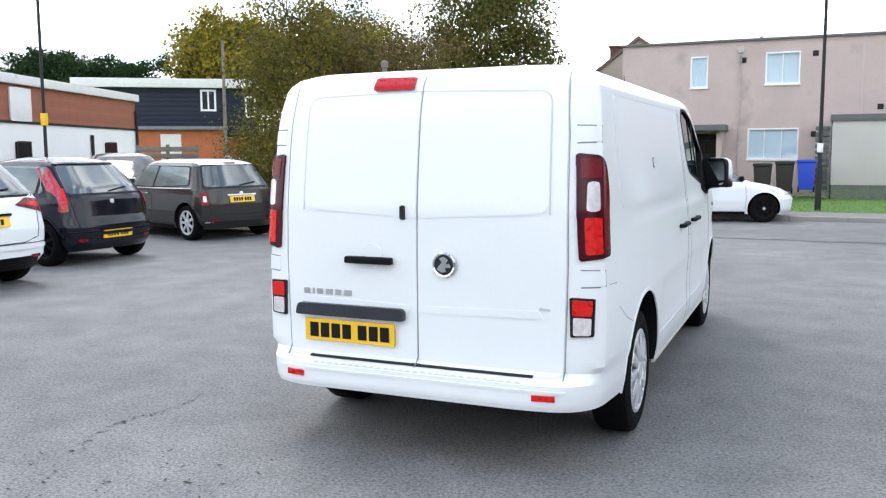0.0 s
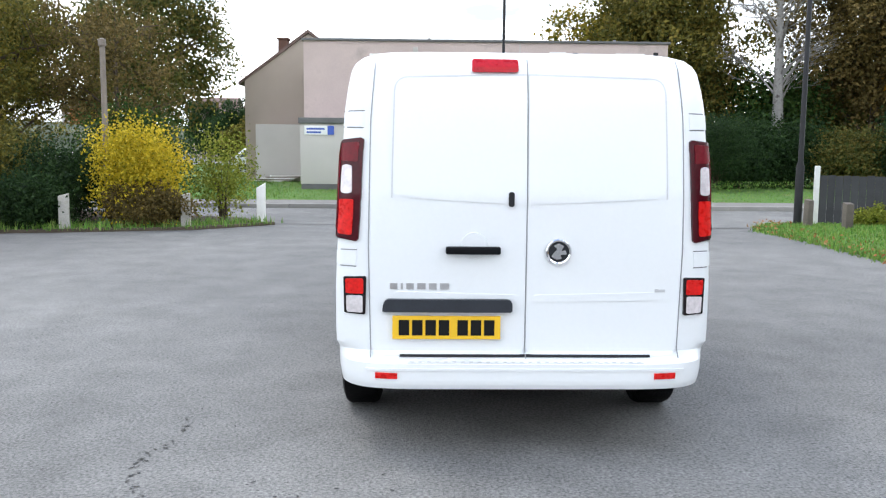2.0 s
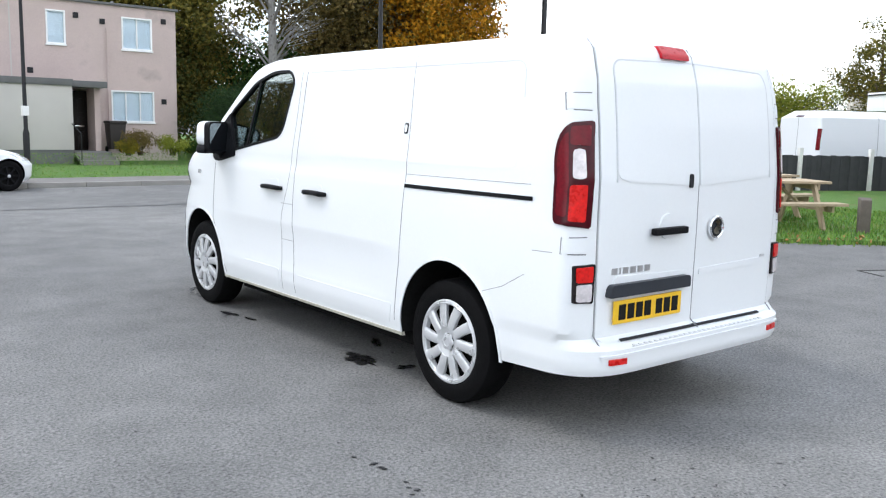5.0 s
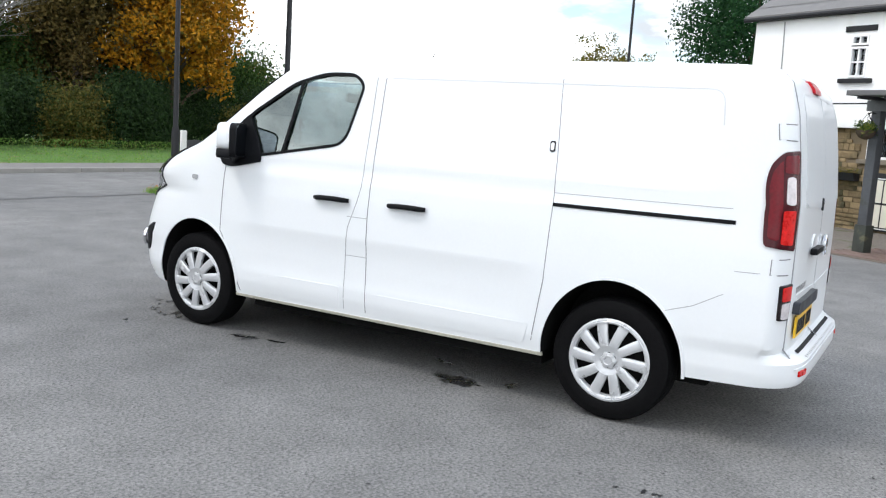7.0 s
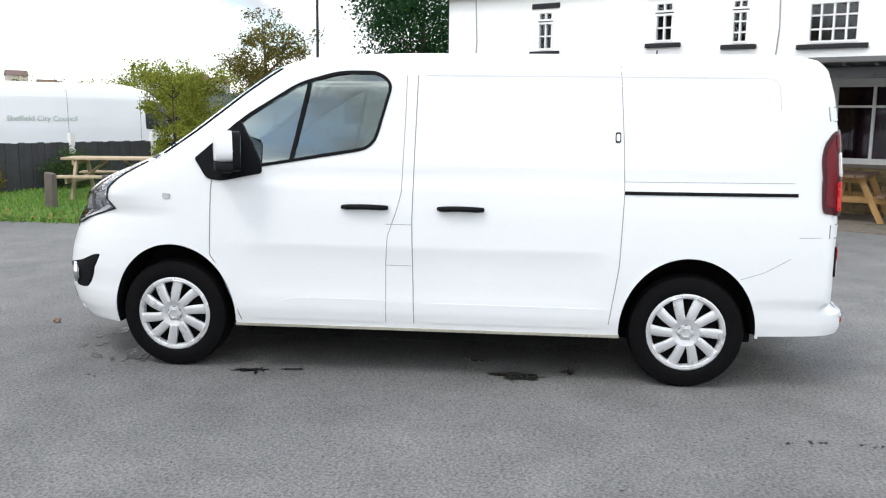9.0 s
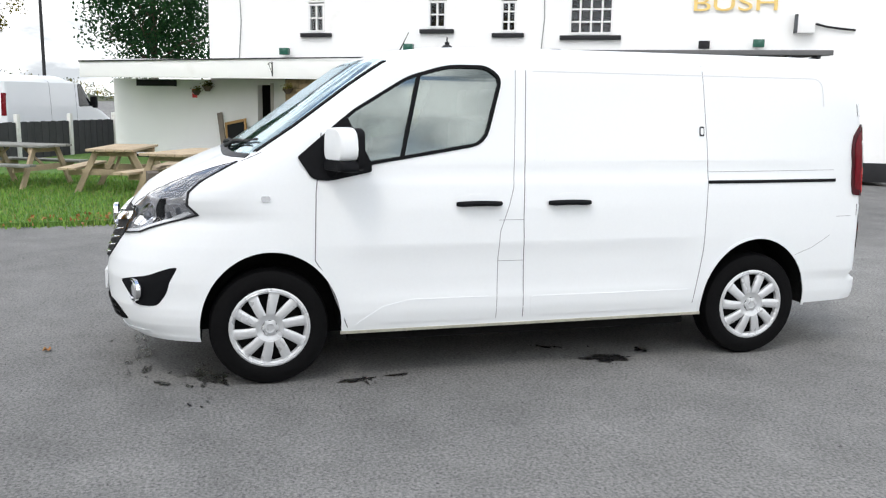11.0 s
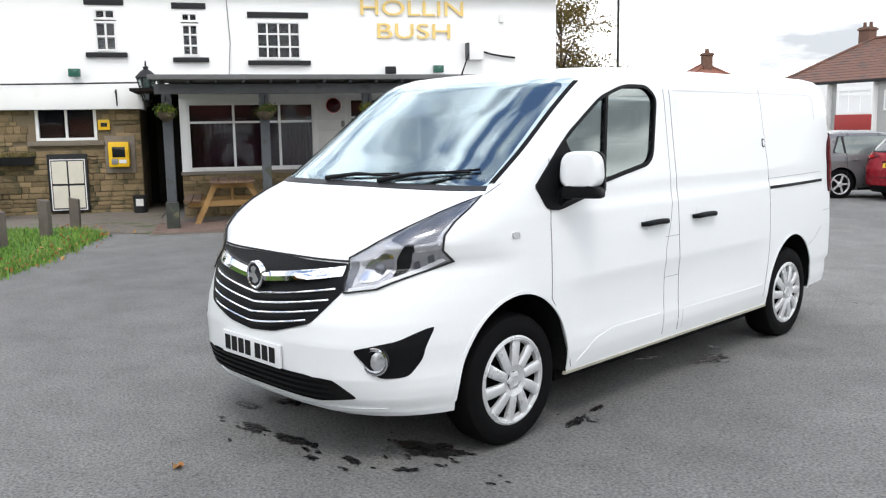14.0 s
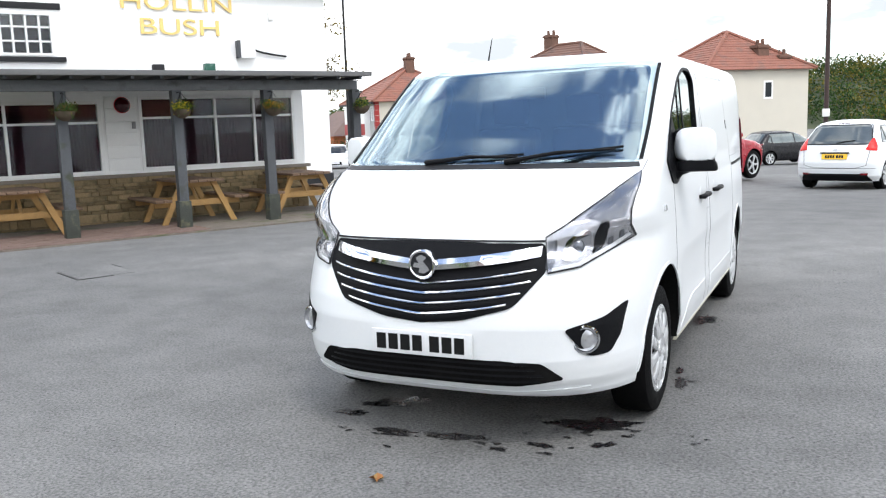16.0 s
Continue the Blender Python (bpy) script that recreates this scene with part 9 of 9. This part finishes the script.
def build_clad_house():
    h = thing("clad_house", Matrix.Translation((-27.4, 31.6, -0.15)) @ Matrix.Rotation(radians(35), 4, "Z") @ Matrix.Scale(1.12, 4), "house with dark blue boarding over orange brick", "house")
    part("ground_floor", box((-3.5, 0.4, 0), (3.5, 7, 2.2)), M["brick_orange"], h)
    part("upper_floor", box((-5.2, 0.0, 2.35), (2.6, 7, 4.45)), M["cladding"], h)
    for k in range(10):
        part("board", box((-5.22, -0.05, 2.36 + k * 0.208), (2.62, 0.0, 2.36 + k * 0.208 + 0.195), 0.004), M["cladding"], h)
    part("roof_edge", box((-5.5, -0.3, 4.45), (2.9, 7.3, 4.85), 0.01), M["white_paint"], h, "white roof edge")
    part("porch_roof", box((-3.7, -0.7, 2.55), (1.2, -0.055, 2.70), 0.01), M["grey_paint_light"], h)
    build_window(h, 0.02, 0.72, 3.40, 4.38, 2, 1, -0.06, bar=0.09, inner="net")
    build_window(h, 2.0, 2.5, 3.1, 4.1, 1, 1, -0.06, bar=0.09, inner="net")
    part("brick_front", box((-3.5, -0.45, 0), (1.0, -0.055, 2.55), 0.006), M["brick_orange"], h)
    part("garage_panel", box((-1.75, -0.50, 0.1), (-0.85, -0.45, 2.35), 0.01), M["white_paint"], h, "white garage door panel")
    fe = thing("slatted_fence", Matrix.Translation((-15.24, 15.0, -0.15)) @ Matrix.Rotation(radians(40), 4, "Z"), "brown slatted timber fence", "fence")
    for k in range(9):
        part("slat", box((-0.85, 0, 0.12 + k * 0.20), (0.85, 0.03, 0.26 + k * 0.20), 0.004), M["old_wood"], fe)
    for x in (-0.8, 0, 0.8):
        part("post", box((x - 0.05, 0.03, -0.1), (x + 0.05, 0.13, 1.92)), M["old_wood"], fe)


build_clad_house()
for i, (x, y, h, r) in enumerate(((-62.5, 51, 9.2, 4.0), (-61, 53, 11.4, 4.2), (-58.6, 55.2, 10.6, 4.0), (-56.6, 57.2, 10.8, 3.6), (-66.0, 47.5, 9.0, 4.0))):
    build_tree("distant_tree", (x, y), h, r, "dark", "dark tree beyond the brick hall", 400 + i, trunk=0.3, clumps=190, per=80, leaf_size=0.36, z=-0.2)


# ---- houses across the road ----
def build_semi(at, rz, label, wall, side, tile, w=8.4, d=8.0, eave=5.0, ridge=7.6, quoins=False, chimneys=((-1.5, 4.0, 0.0),), hip=3.2):
    """A pair of hipped houses with bay windows on the front (-y)."""
    z = ground_height(*at)
    h = thing("semi_detached_house", Matrix.Translation((at[0], at[1], z)) @ Matrix.Rotation(radians(rz), 4, "Z"), label, "house", "houses across the road")
    k = w / 2
    part("house_wall", box((-k, 0, -0.3), (k, d, eave)), wall, h)
    for s in (-1, 1):
        part("side_render", box((s * k - (0.03 if s < 0 else -0.0), 0.02, -0.3), (s * k + (0.03 if s > 0 else 0.0), d, eave)), side, h)
    o = 0.35
    bm = bmesh.new()
    a = [bm.verts.new(p) for p in ((-k - o, -o, eave), (k + o, -o, eave), (k + o, d + o, eave), (-k - o, d + o, eave), (-k + hip, d / 2, ridge), (k - hip, d / 2, ridge))]
    for q in ((0, 1, 5, 4), (1, 2, 5), (2, 3, 4, 5), (3, 0, 4), (3, 2, 1, 0)):
        bm.faces.new([a[i] for i in q])
    roof = part("roof", bm, tile, h, "hipped tiled roof", smooth=0)
    # tile courses stand proud on the slopes
    n = 15
    for i in range(n):
        t0, t1 = i / n, (i + 1.15) / n
        bm = bmesh.new()
        def ring(t, lift):
            return [Vector(p).lerp(Vector(q), t) + Vector((0, 0, lift)) for p, q in (((-k - o, -o, eave), (-k + hip, d / 2, ridge)), ((k + o, -o, eave), (k - hip, d / 2, ridge)), ((k + o, d + o, eave), (k - hip, d / 2, ridge)), ((-k - o, d + o, eave), (-k + hip, d / 2, ridge)))]
        r0, r1, r2 = ring(t0, 0.0), ring(t0, 0.05), ring(min(1, t1), 0.012)
        v = [[bm.verts.new(p) for p in r] for r in (r0, r1, r2)]
        for j in range(4):
            for u, w_ in ((0, 1), (1, 2)):
                bm.faces.new((v[u][j], v[u][(j + 1) % 4], v[w_][(j + 1) % 4], v[w_][j]))
        part("tile_course", bm, tile, roof, smooth=0)
    for p, q in (((-k - o, -o, eave), (-k + hip, d / 2, ridge)), ((k + o, -o, eave), (k - hip, d / 2, ridge)), ((-k + hip, d / 2, ridge), (k - hip, d / 2, ridge)), ((k + o, d + o, eave), (k - hip, d / 2, ridge))):
        part("ridge_tiles", tube([Vector(p) + Vector((0, 0, 0.05)), Vector(q) + Vector((0, 0, 0.05))], 0.11, 6), tile, roof)
    part("gutter", box((-k - o, -o - 0.06, eave - 0.14), (k + o, -o + 0.05, eave + 0.01)), M["black_paint"], h)
    for cx, cy, drop in chimneys:
        top = ridge + drop
        c = part("chimney", box((cx - 0.36, cy - 0.35, top - 1.6), (cx + 0.36, cy + 0.35, top + 0.75), 0.02), M["brick_sooty"], h)
        part("chimney_cap", box((cx - 0.42, cy - 0.42, top + 0.55), (cx + 0.42, cy + 0.42, top + 0.68), 0.02), M["brick_sooty"], c)
        for j in (-0.22, 0.22):
            part("chimney_pot", lathe([(0.11, top + 0.75), (0.09, top + 1.05), (0.001, top + 1.05)], 12, (cx + j, cy, 0), axis="z", close=False), M["brick_sooty"], c)
    for s in (-1, 1):
        x0, x1 = sorted((s * 0.35, s * 2.75))
        part("bay", box((x0, -0.45, -0.3), (x1, 0, eave - 0.15)), M["upvc"], h)
        part("bay_panel", box((x0 - 0.02, -0.50, 2.25), (x1 + 0.02, -0.45, 3.10), 0.01), M["red_board"], h, "red bay panel")
        build_window(h, x0 + 0.04, x1 - 0.04, 0.95, 2.20, 3, 1, -0.46, bar=0.13, inner="room", transom=1.82, depth=0.06)
        build_window(h, x0 + 0.04, x1 - 0.04, 3.15, 4.55, 3, 1, -0.46, bar=0.13, inner="room", transom=4.15, depth=0.06)
        xa, xb = sorted((s * (k - 1.05), s * (k - 0.45)))
        if k > 3.5:
            build_window(h, xa, xb, 3.3, 4.4, 1, 1, -0.03, bar=0.10, inner="room", depth=0.05)
        part("front_door", box((xa - 0.15, -0.05, -0.2), (xb + 0.15, 0.0, 1.95), 0.01), M["door_dark"], h)
        if quoins:
            for j in range(12):
                ww = 0.30 if j % 2 else 0.18
                part("quoin", box((s * k - (ww if s > 0 else 0.04), -0.04, j * 0.41), (s * k + (0.04 if s > 0 else ww), 0.3, j * 0.41 + 0.39), 0.01), M["red_board"], h)
    part("side_window", box((k + 0.03, d * 0.55, 3.4), (k + 0.06, d * 0.55 + 0.6, 4.4)), M["upvc"], h)
    part("side_pane", box((k + 0.06, d * 0.55 + 0.1, 3.5), (k + 0.07, d * 0.55 + 0.5, 4.3)), M["glass_dark"], h)
    part("side_window", box((-k - 0.06, d * 0.55, 3.4), (-k - 0.03, d * 0.55 + 0.6, 4.4)), M["upvc"], h)
    part("side_pane", box((-k - 0.07, d * 0.55 + 0.1, 3.5), (-k - 0.06, d * 0.55 + 0.5, 4.3)), M["glass_dark"], h)
    return h


build_semi((33.5, -52.4), 137, "grey rendered semi-detached houses with red tiled roof and cream side wall", M["grey_render"], M["cream_render"], M["tile_red"], eave=4.7, ridge=7.4, chimneys=((0.9, 4.0, 0.1),), hip=3.6, quoins=True)
build_semi((16.6, -45.3), 160, "semi-detached houses with rusty brown tiled roof and yellow side wall", M["grey_render"], M["yellow_render"], M["tile_rust"])
build_semi((7.43, -44.09), 132, "white and cream semi-detached houses with red corner stones", M["cream_render"], M["cream_render"], M["tile_red"], quoins=True, w=6.2, d=6.6, hip=2.9, eave=5.0, ridge=7.3, chimneys=((2.0, 4.2, -1.6), (2.3, 5.4, -2.2)))


def build_bungalow(at, rz):
    """A low brick house with a hipped roof, a gabled wing and a garage."""
    h = thing("bungalow", pose(at[0], at[1], ground_height(*at), 0, 0, rz), "low brown brick house with dark hipped roof behind a hedge", "house", "houses across the road")
    part("house_wall", box((-4.2, 0, -0.3), (4.2, 7, 2.4), 0.01), M["brick_orange"], h)
    bm = bmesh.new()
    a = [bm.verts.new(p) for p in ((-4.6, -0.4, 2.35), (4.6, -0.4, 2.35), (4.6, 7.4, 2.35), (-4.6, 7.4, 2.35), (-1.6, 3.5, 4.6), (1.6, 3.5, 4.6))]
    for q in ((0, 1, 5, 4), (1, 2, 5), (2, 3, 4, 5), (3, 0, 4), (3, 2, 1, 0)):
        bm.faces.new([a[i] for i in q])
    part("roof", bm, M["tile_brown"], h, "hipped brown tiled roof", smooth=0)
    wing = part("gable_wing", prism([(-3.6, -0.3), (0.2, -0.3), (0.2, 2.3), (-1.7, 3.5), (-3.6, 2.3)], "y", -1.2, 0.0), M["brick_orange"], h)
    part("gable_roof", prism([(-3.9, 2.16), (-1.7, 3.56), (0.5, 2.16), (0.5, 2.30), (-1.7, 3.70), (-3.9, 2.30)], "y", -1.45, 2.6), M["tile_brown"], wing)
    part("garage_door", box((-2.9, -1.26, -0.1), (-0.5, -1.2, 1.9), 0.01), M["upvc"], wing, "white garage door")
    build_window(h, 1.2, 3.2, 0.9, 2.0, 2, 1, -0.03, bar=0.10, inner="room", depth=0.05)


build_bungalow((42.4, -58.9), 150)


# ---- far hills ----
def build_hill(name, centre, along, across, height, label, seed, trees, mats, houses=0):
    """A long low hill with a wooded, uneven skyline."""
    ang = math.atan2(centre[1], centre[0]) + math.pi / 2
    m = Matrix.Translation((centre[0], centre[1], -2.0)) @ Matrix.Rotation(ang, 4, "Z")
    hill = thing(name, m, label, "hill", kind="structure")
    bm = bmesh.new()
    n = 40
    rows = []
    for j in range(9):
        v = j / 8
        rows.append([bm.verts.new(((i / n - 0.5) * along, (v - 0.5) * across, height * math.sin(v * math.pi) ** 1.2 * (0.75 + 0.35 * noise.noise(Vector((i * 0.12, seed, 0)))) * min(1, 6 * min(i / n, 1 - i / n)))) for i in range(n + 1)])
    for r, s in zip(rows, rows[1:]):
        for i in range(n):
            bm.faces.new((r[i], r[i + 1], s[i + 1], s[i]))
    part("hillside", bm, M["far_wood"], hill)
    rng = random.Random(seed)
    spots = {k: [] for k in mats}
    for _ in range(trees):
        i, v = rng.uniform(0.04, 0.96), rng.uniform(0.10, 0.97)
        z = height * math.sin(v * math.pi) ** 1.2 * (0.75 + 0.35 * noise.noise(Vector((i * n * 0.12, seed, 0)))) * min(1, 6 * min(i, 1 - i))
        spots[rng.choice(mats)].append(((i - 0.5) * along, (v - 0.5) * across, z + rng.uniform(0, 2.5)))
    for key, pts in spots.items():
        if pts:
            tagged(part("woods", leaf_mesh("woods", pts, seed, 0.85, M["leaf_" + key], per=36, spread=1.6), M["leaf_" + key], hill), "wooded slope", "", "", "stuff")
    for _ in range(houses):
        i, v = rng.uniform(0.15, 0.85), rng.uniform(0.25, 0.5)
        z = height * math.sin(v * math.pi) ** 1.2 * 0.9
        hx, hy = (i - 0.5) * along, (v - 0.5) * across
        bm = box((hx - 3, hy - 2.5, z - 2), (hx + 3, hy + 2.5, z + 3.0))
        q = part("far_house", bm, rng.choice((M["brick_orange"], M["cream_render"], M["grey_render"])), hill)
        part("far_roof", prism([(hy - 2.8, z + 2.9), (hy + 2.8, z + 2.9), (hy, z + 4.6)], "x", hx - 3.2, hx + 3.2), M["tile_brown"], q)
    return hill


build_hill("wooded_hill", (-30.0, -230.0), 420, 120, 17, "far wooded hill beyond the houses", 21, 3600, ["dark", "green", "green", "mixed", "olive"])
build_hill("far_hillside", (210.0, 190.0), 420, 120, 14, "far hillside with houses and trees", 22, 500, ["dark", "olive", "autumn"], houses=18)
build_hill("left_hillside", (-60.0, 190.0), 260, 90, 11, "far rise with houses beyond the flats", 23, 260, ["dark", "olive"], houses=14)
for i in range(5):
    hx = -24.5 + i * 4.2
    t = thing("terraced_house", pose(hx, 96 + i * 8, 0.0), "small grey terraced house in the far street", "house", "far terrace")
    part("house_wall", box((-2.5, 0, -0.4), (2.5, 7, 4.6)), M["gable_brown"], t)
    part("roof", prism([(-0.4, 4.5), (7.4, 4.5), (3.5, 6.9)], "x", -2.6, 2.6), M["tile_brown"], t)
    build_window(t, -1.6, -0.4, 2.9, 4.0, 2, 1, -0.01, bar=0.12, inner="room")
    build_window(t, -1.6, -0.4, 0.7, 1.9, 2, 1, -0.01, bar=0.12, inner="room")

# ---- marks on the asphalt ----
def build_stain(name, at, size, label, mat, seed, rz=0, lift=0.004):
    rng = random.Random(seed)
    bm = bmesh.new()
    n = 46
    ring = []
    for k in range(n):
        a = k * math.tau / n
        r = 0.72 + 0.55 * noise.noise(Vector((math.cos(a) * 2.2, math.sin(a) * 2.2, seed * 1.7))) + 0.25 * noise.noise(Vector((math.cos(a) * 7, math.sin(a) * 7, seed)))
        ring.append(bm.verts.new((size[0] * r * math.cos(a), size[1] * r * math.sin(a), lift)))
    mid = bm.verts.new((0, 0, lift))
    for k in range(n):
        bm.faces.new((mid, ring[k], ring[(k + 1) % n]))
    return solid(name, bm, mat, label, "stain", "marks on the asphalt", kind="structure", m=pose(at[0], at[1], 0, 0, 0, rz))


for i, (x, y, a, b, rz) in enumerate(((-0.83, 0.97, 0.22, 0.10, 80), (-0.70, 0.66, 0.08, 0.05, 0), (-0.52, 1.25, 0.14, 0.04, 60), (-0.05, 3.84, 0.18, 0.07, 10), (0.24, 3.88, 0.15, 0.06, 0), (-0.66, 3.44, 0.26, 0.11, 20),
                                      (-0.78, 3.70, 0.09, 0.035, 40), (-0.50, 3.80, 0.09, 0.04, 0), (-0.95, 2.62, 0.14, 0.04, 100), (-0.9, 2.35, 0.09, 0.03, 90), (0.62, 3.70, 0.12, 0.06, 0),
                                      (-0.33, 3.92, 0.06, 0.03, 0), (0.45, 3.45, 0.25, 0.1, 30))):
    build_stain("wet_patch", (x, y), (a, b), "dark wet patch on the asphalt under the van", M["wet"], 31 + i, rz)
rng = random.Random(17)
def pit(bm, x, y, size, turn, z=0.0045):
    """A small ragged dark hole in the surface."""
    n = 7
    c, s = math.cos(turn), math.sin(turn)
    vs = []
    for k in range(n):
        a = k * math.tau / n
        u, v = size * rng.uniform(0.6, 1.3) * math.cos(a), size * 0.42 * rng.uniform(0.5, 1.4) * math.sin(a)
        vs.append(bm.verts.new((x + u * c - v * s, y + u * s + v * c, z)))
    bm.faces.new(vs)


bm = bmesh.new()
for k in range(46):
    t = k / 45
    x = -1.76 + 0.05 * math.sin(t * 9) + 0.10 * max(0.0, t - 0.6) + rng.gauss(0, 0.018)
    y = -0.36 - 1.30 * t + rng.gauss(0, 0.012)
    if rng.random() < 0.8:
        pit(bm, x, y, rng.uniform(0.008, 0.024), rng.uniform(-1.2, 1.2))
solid("asphalt_crack", bm, M["wet"], "broken line of dark pits where the asphalt has cracked", "crack", kind="structure")
bm = bmesh.new()
for _ in range(420):
    x, y = rng.uniform(-8, 8), rng.uniform(-7, 9)
    pit(bm, x, y, rng.uniform(0.005, 0.016), rng.uniform(0, 3))
for _ in range(60):
    pit(bm, -1.0 + rng.gauss(0, 0.35), -1.75 + rng.gauss(0, 0.3), rng.uniform(0.006, 0.018), rng.uniform(0, 3))
solid("asphalt_pits", bm, M["pit"], "small dark pits and chips scattered over the asphalt", "pits", kind="stuff")
# drips round the wet patches
bm = bmesh.new()
for x, y, r, n in ((-0.70, 3.52, 0.20, 20), (-0.05, 3.86, 0.13, 8), (0.28, 3.92, 0.14, 8), (-0.83, 0.97, 0.13, 10), (-0.95, 2.55, 0.13, 9), (-0.5, 3.82, 0.12, 6)):
    for _ in range(n):
        pit(bm, x + rng.gauss(0, r), y + rng.gauss(0, r * 0.35), rng.uniform(0.008, 0.030), rng.uniform(-0.4, 0.4), 0.0055)
solid("oil_drips", bm, M["wet"], "dark drips splashed round the wet patches", "drips", kind="stuff")
mh = thing("manhole_cover", pose(5.95, 0.45, 0, 0, 0, -25), "rectangular metal manhole cover in the asphalt", "manhole cover")
part("cover", box((-0.40, -0.30, -0.02), (0.40, 0.30, 0.004), 0.002), M["asphalt"], mh)
part("rim", strip([(-0.43, -0.05), (-0.43, 0.33), (0.30, 0.33)], lambda u, v, o: (u, v, 0.003 + o), 0.022, 0.003, 0.05), M["pit"], mh)
part("rim", strip([(0.12, -0.33), (0.43, -0.33)], lambda u, v, o: (u, v, 0.003 + o), 0.010, 0.003, 0.05), M["patch"], mh)
seam = bmesh.new()
row = []
for j in range(60):
    x = -3.5 + j * 0.16
    y = 11.75 - 0.05 * x + 0.05 * math.sin(j * 0.7) + rng.gauss(0, 0.02)
    row.append((seam.verts.new((x, y - 0.05, ground_height(x, y) + 0.006)), seam.verts.new((x, y + 0.06, ground_height(x, y) + 0.006))))
for r, s in zip(row, row[1:]):
    seam.faces.new((r[0], s[0], s[1], r[1]))
solid("tar_seam", seam, M["patch"], "dark tar seam where the road meets the car park", "seam", kind="structure")
def edge_leaves():
    r = random.Random(12)
    out = []
    for (x1, y1), (x2, y2) in zip(LAWN[:9], LAWN[1:9]):
        for _ in range(int(26 * math.hypot(x2 - x1, y2 - y1))):
            t = r.random()
            out.append((x1 + (x2 - x1) * t + r.gauss(0.1, 0.22), y1 + (y2 - y1) * t + r.gauss(0, 0.22), 0.07))
    return out


tagged(new("edge_leaves", leaf_mesh("edge_leaves", edge_leaves(), 5, 0.08, M["fallen"], per=1, spread=0.02, squash=0.3)), "fallen autumn leaves along the lawn edge", "leaves", kind="stuff")
for i, (x, y) in enumerate(((0.03, 4.44),)):
    bm = bmesh.new()
    vs = [bm.verts.new((0.042 * math.cos(k * math.tau / 10) * (1 if k % 2 else 0.6), 0.03 * math.sin(k * math.tau / 10) * (1 if k % 2 else 0.6), 0.006 + 0.012 * (k % 3))) for k in range(10)]
    c = bm.verts.new((0, 0, 0.006))
    for k in range(10):
        bm.faces.new((c, vs[k], vs[(k + 1) % 10]))
    solid("fallen_leaf", bm, M["fallen"], "single brown leaf lying on the asphalt", "leaf", "loose leaves", m=pose(x, y, 0.002, 0, 0, 40 * i))


# ---- paving blocks at the veranda's edge ----
def build_paving():
    base = bpy.data.objects["veranda_paving"]
    rng = random.Random(77)
    shape = mesh_of(box((-0.098, -0.047, -0.03), (0.098, 0.047, 0.012), 0.005), "paving_block", 40)
    shape.materials.append(M["paving_block"])
    for i in range(18):
        for j in range(16):
            x = -4.62 + i * 0.204 + (0.102 if j % 2 else 0.0)
            y = 7.82 + j * 0.100
            m = PUB @ pose(x, y, ground_height(*pub_xy(x, y)) + 0.025 + rng.uniform(-0.002, 0.003), rng.gauss(0, 0.5), rng.gauss(0, 0.5), rng.gauss(0, 0.6))
            ob = part("paving_block", shape, M["paving_block"], base)
            ob.matrix_basis = m


build_paving()
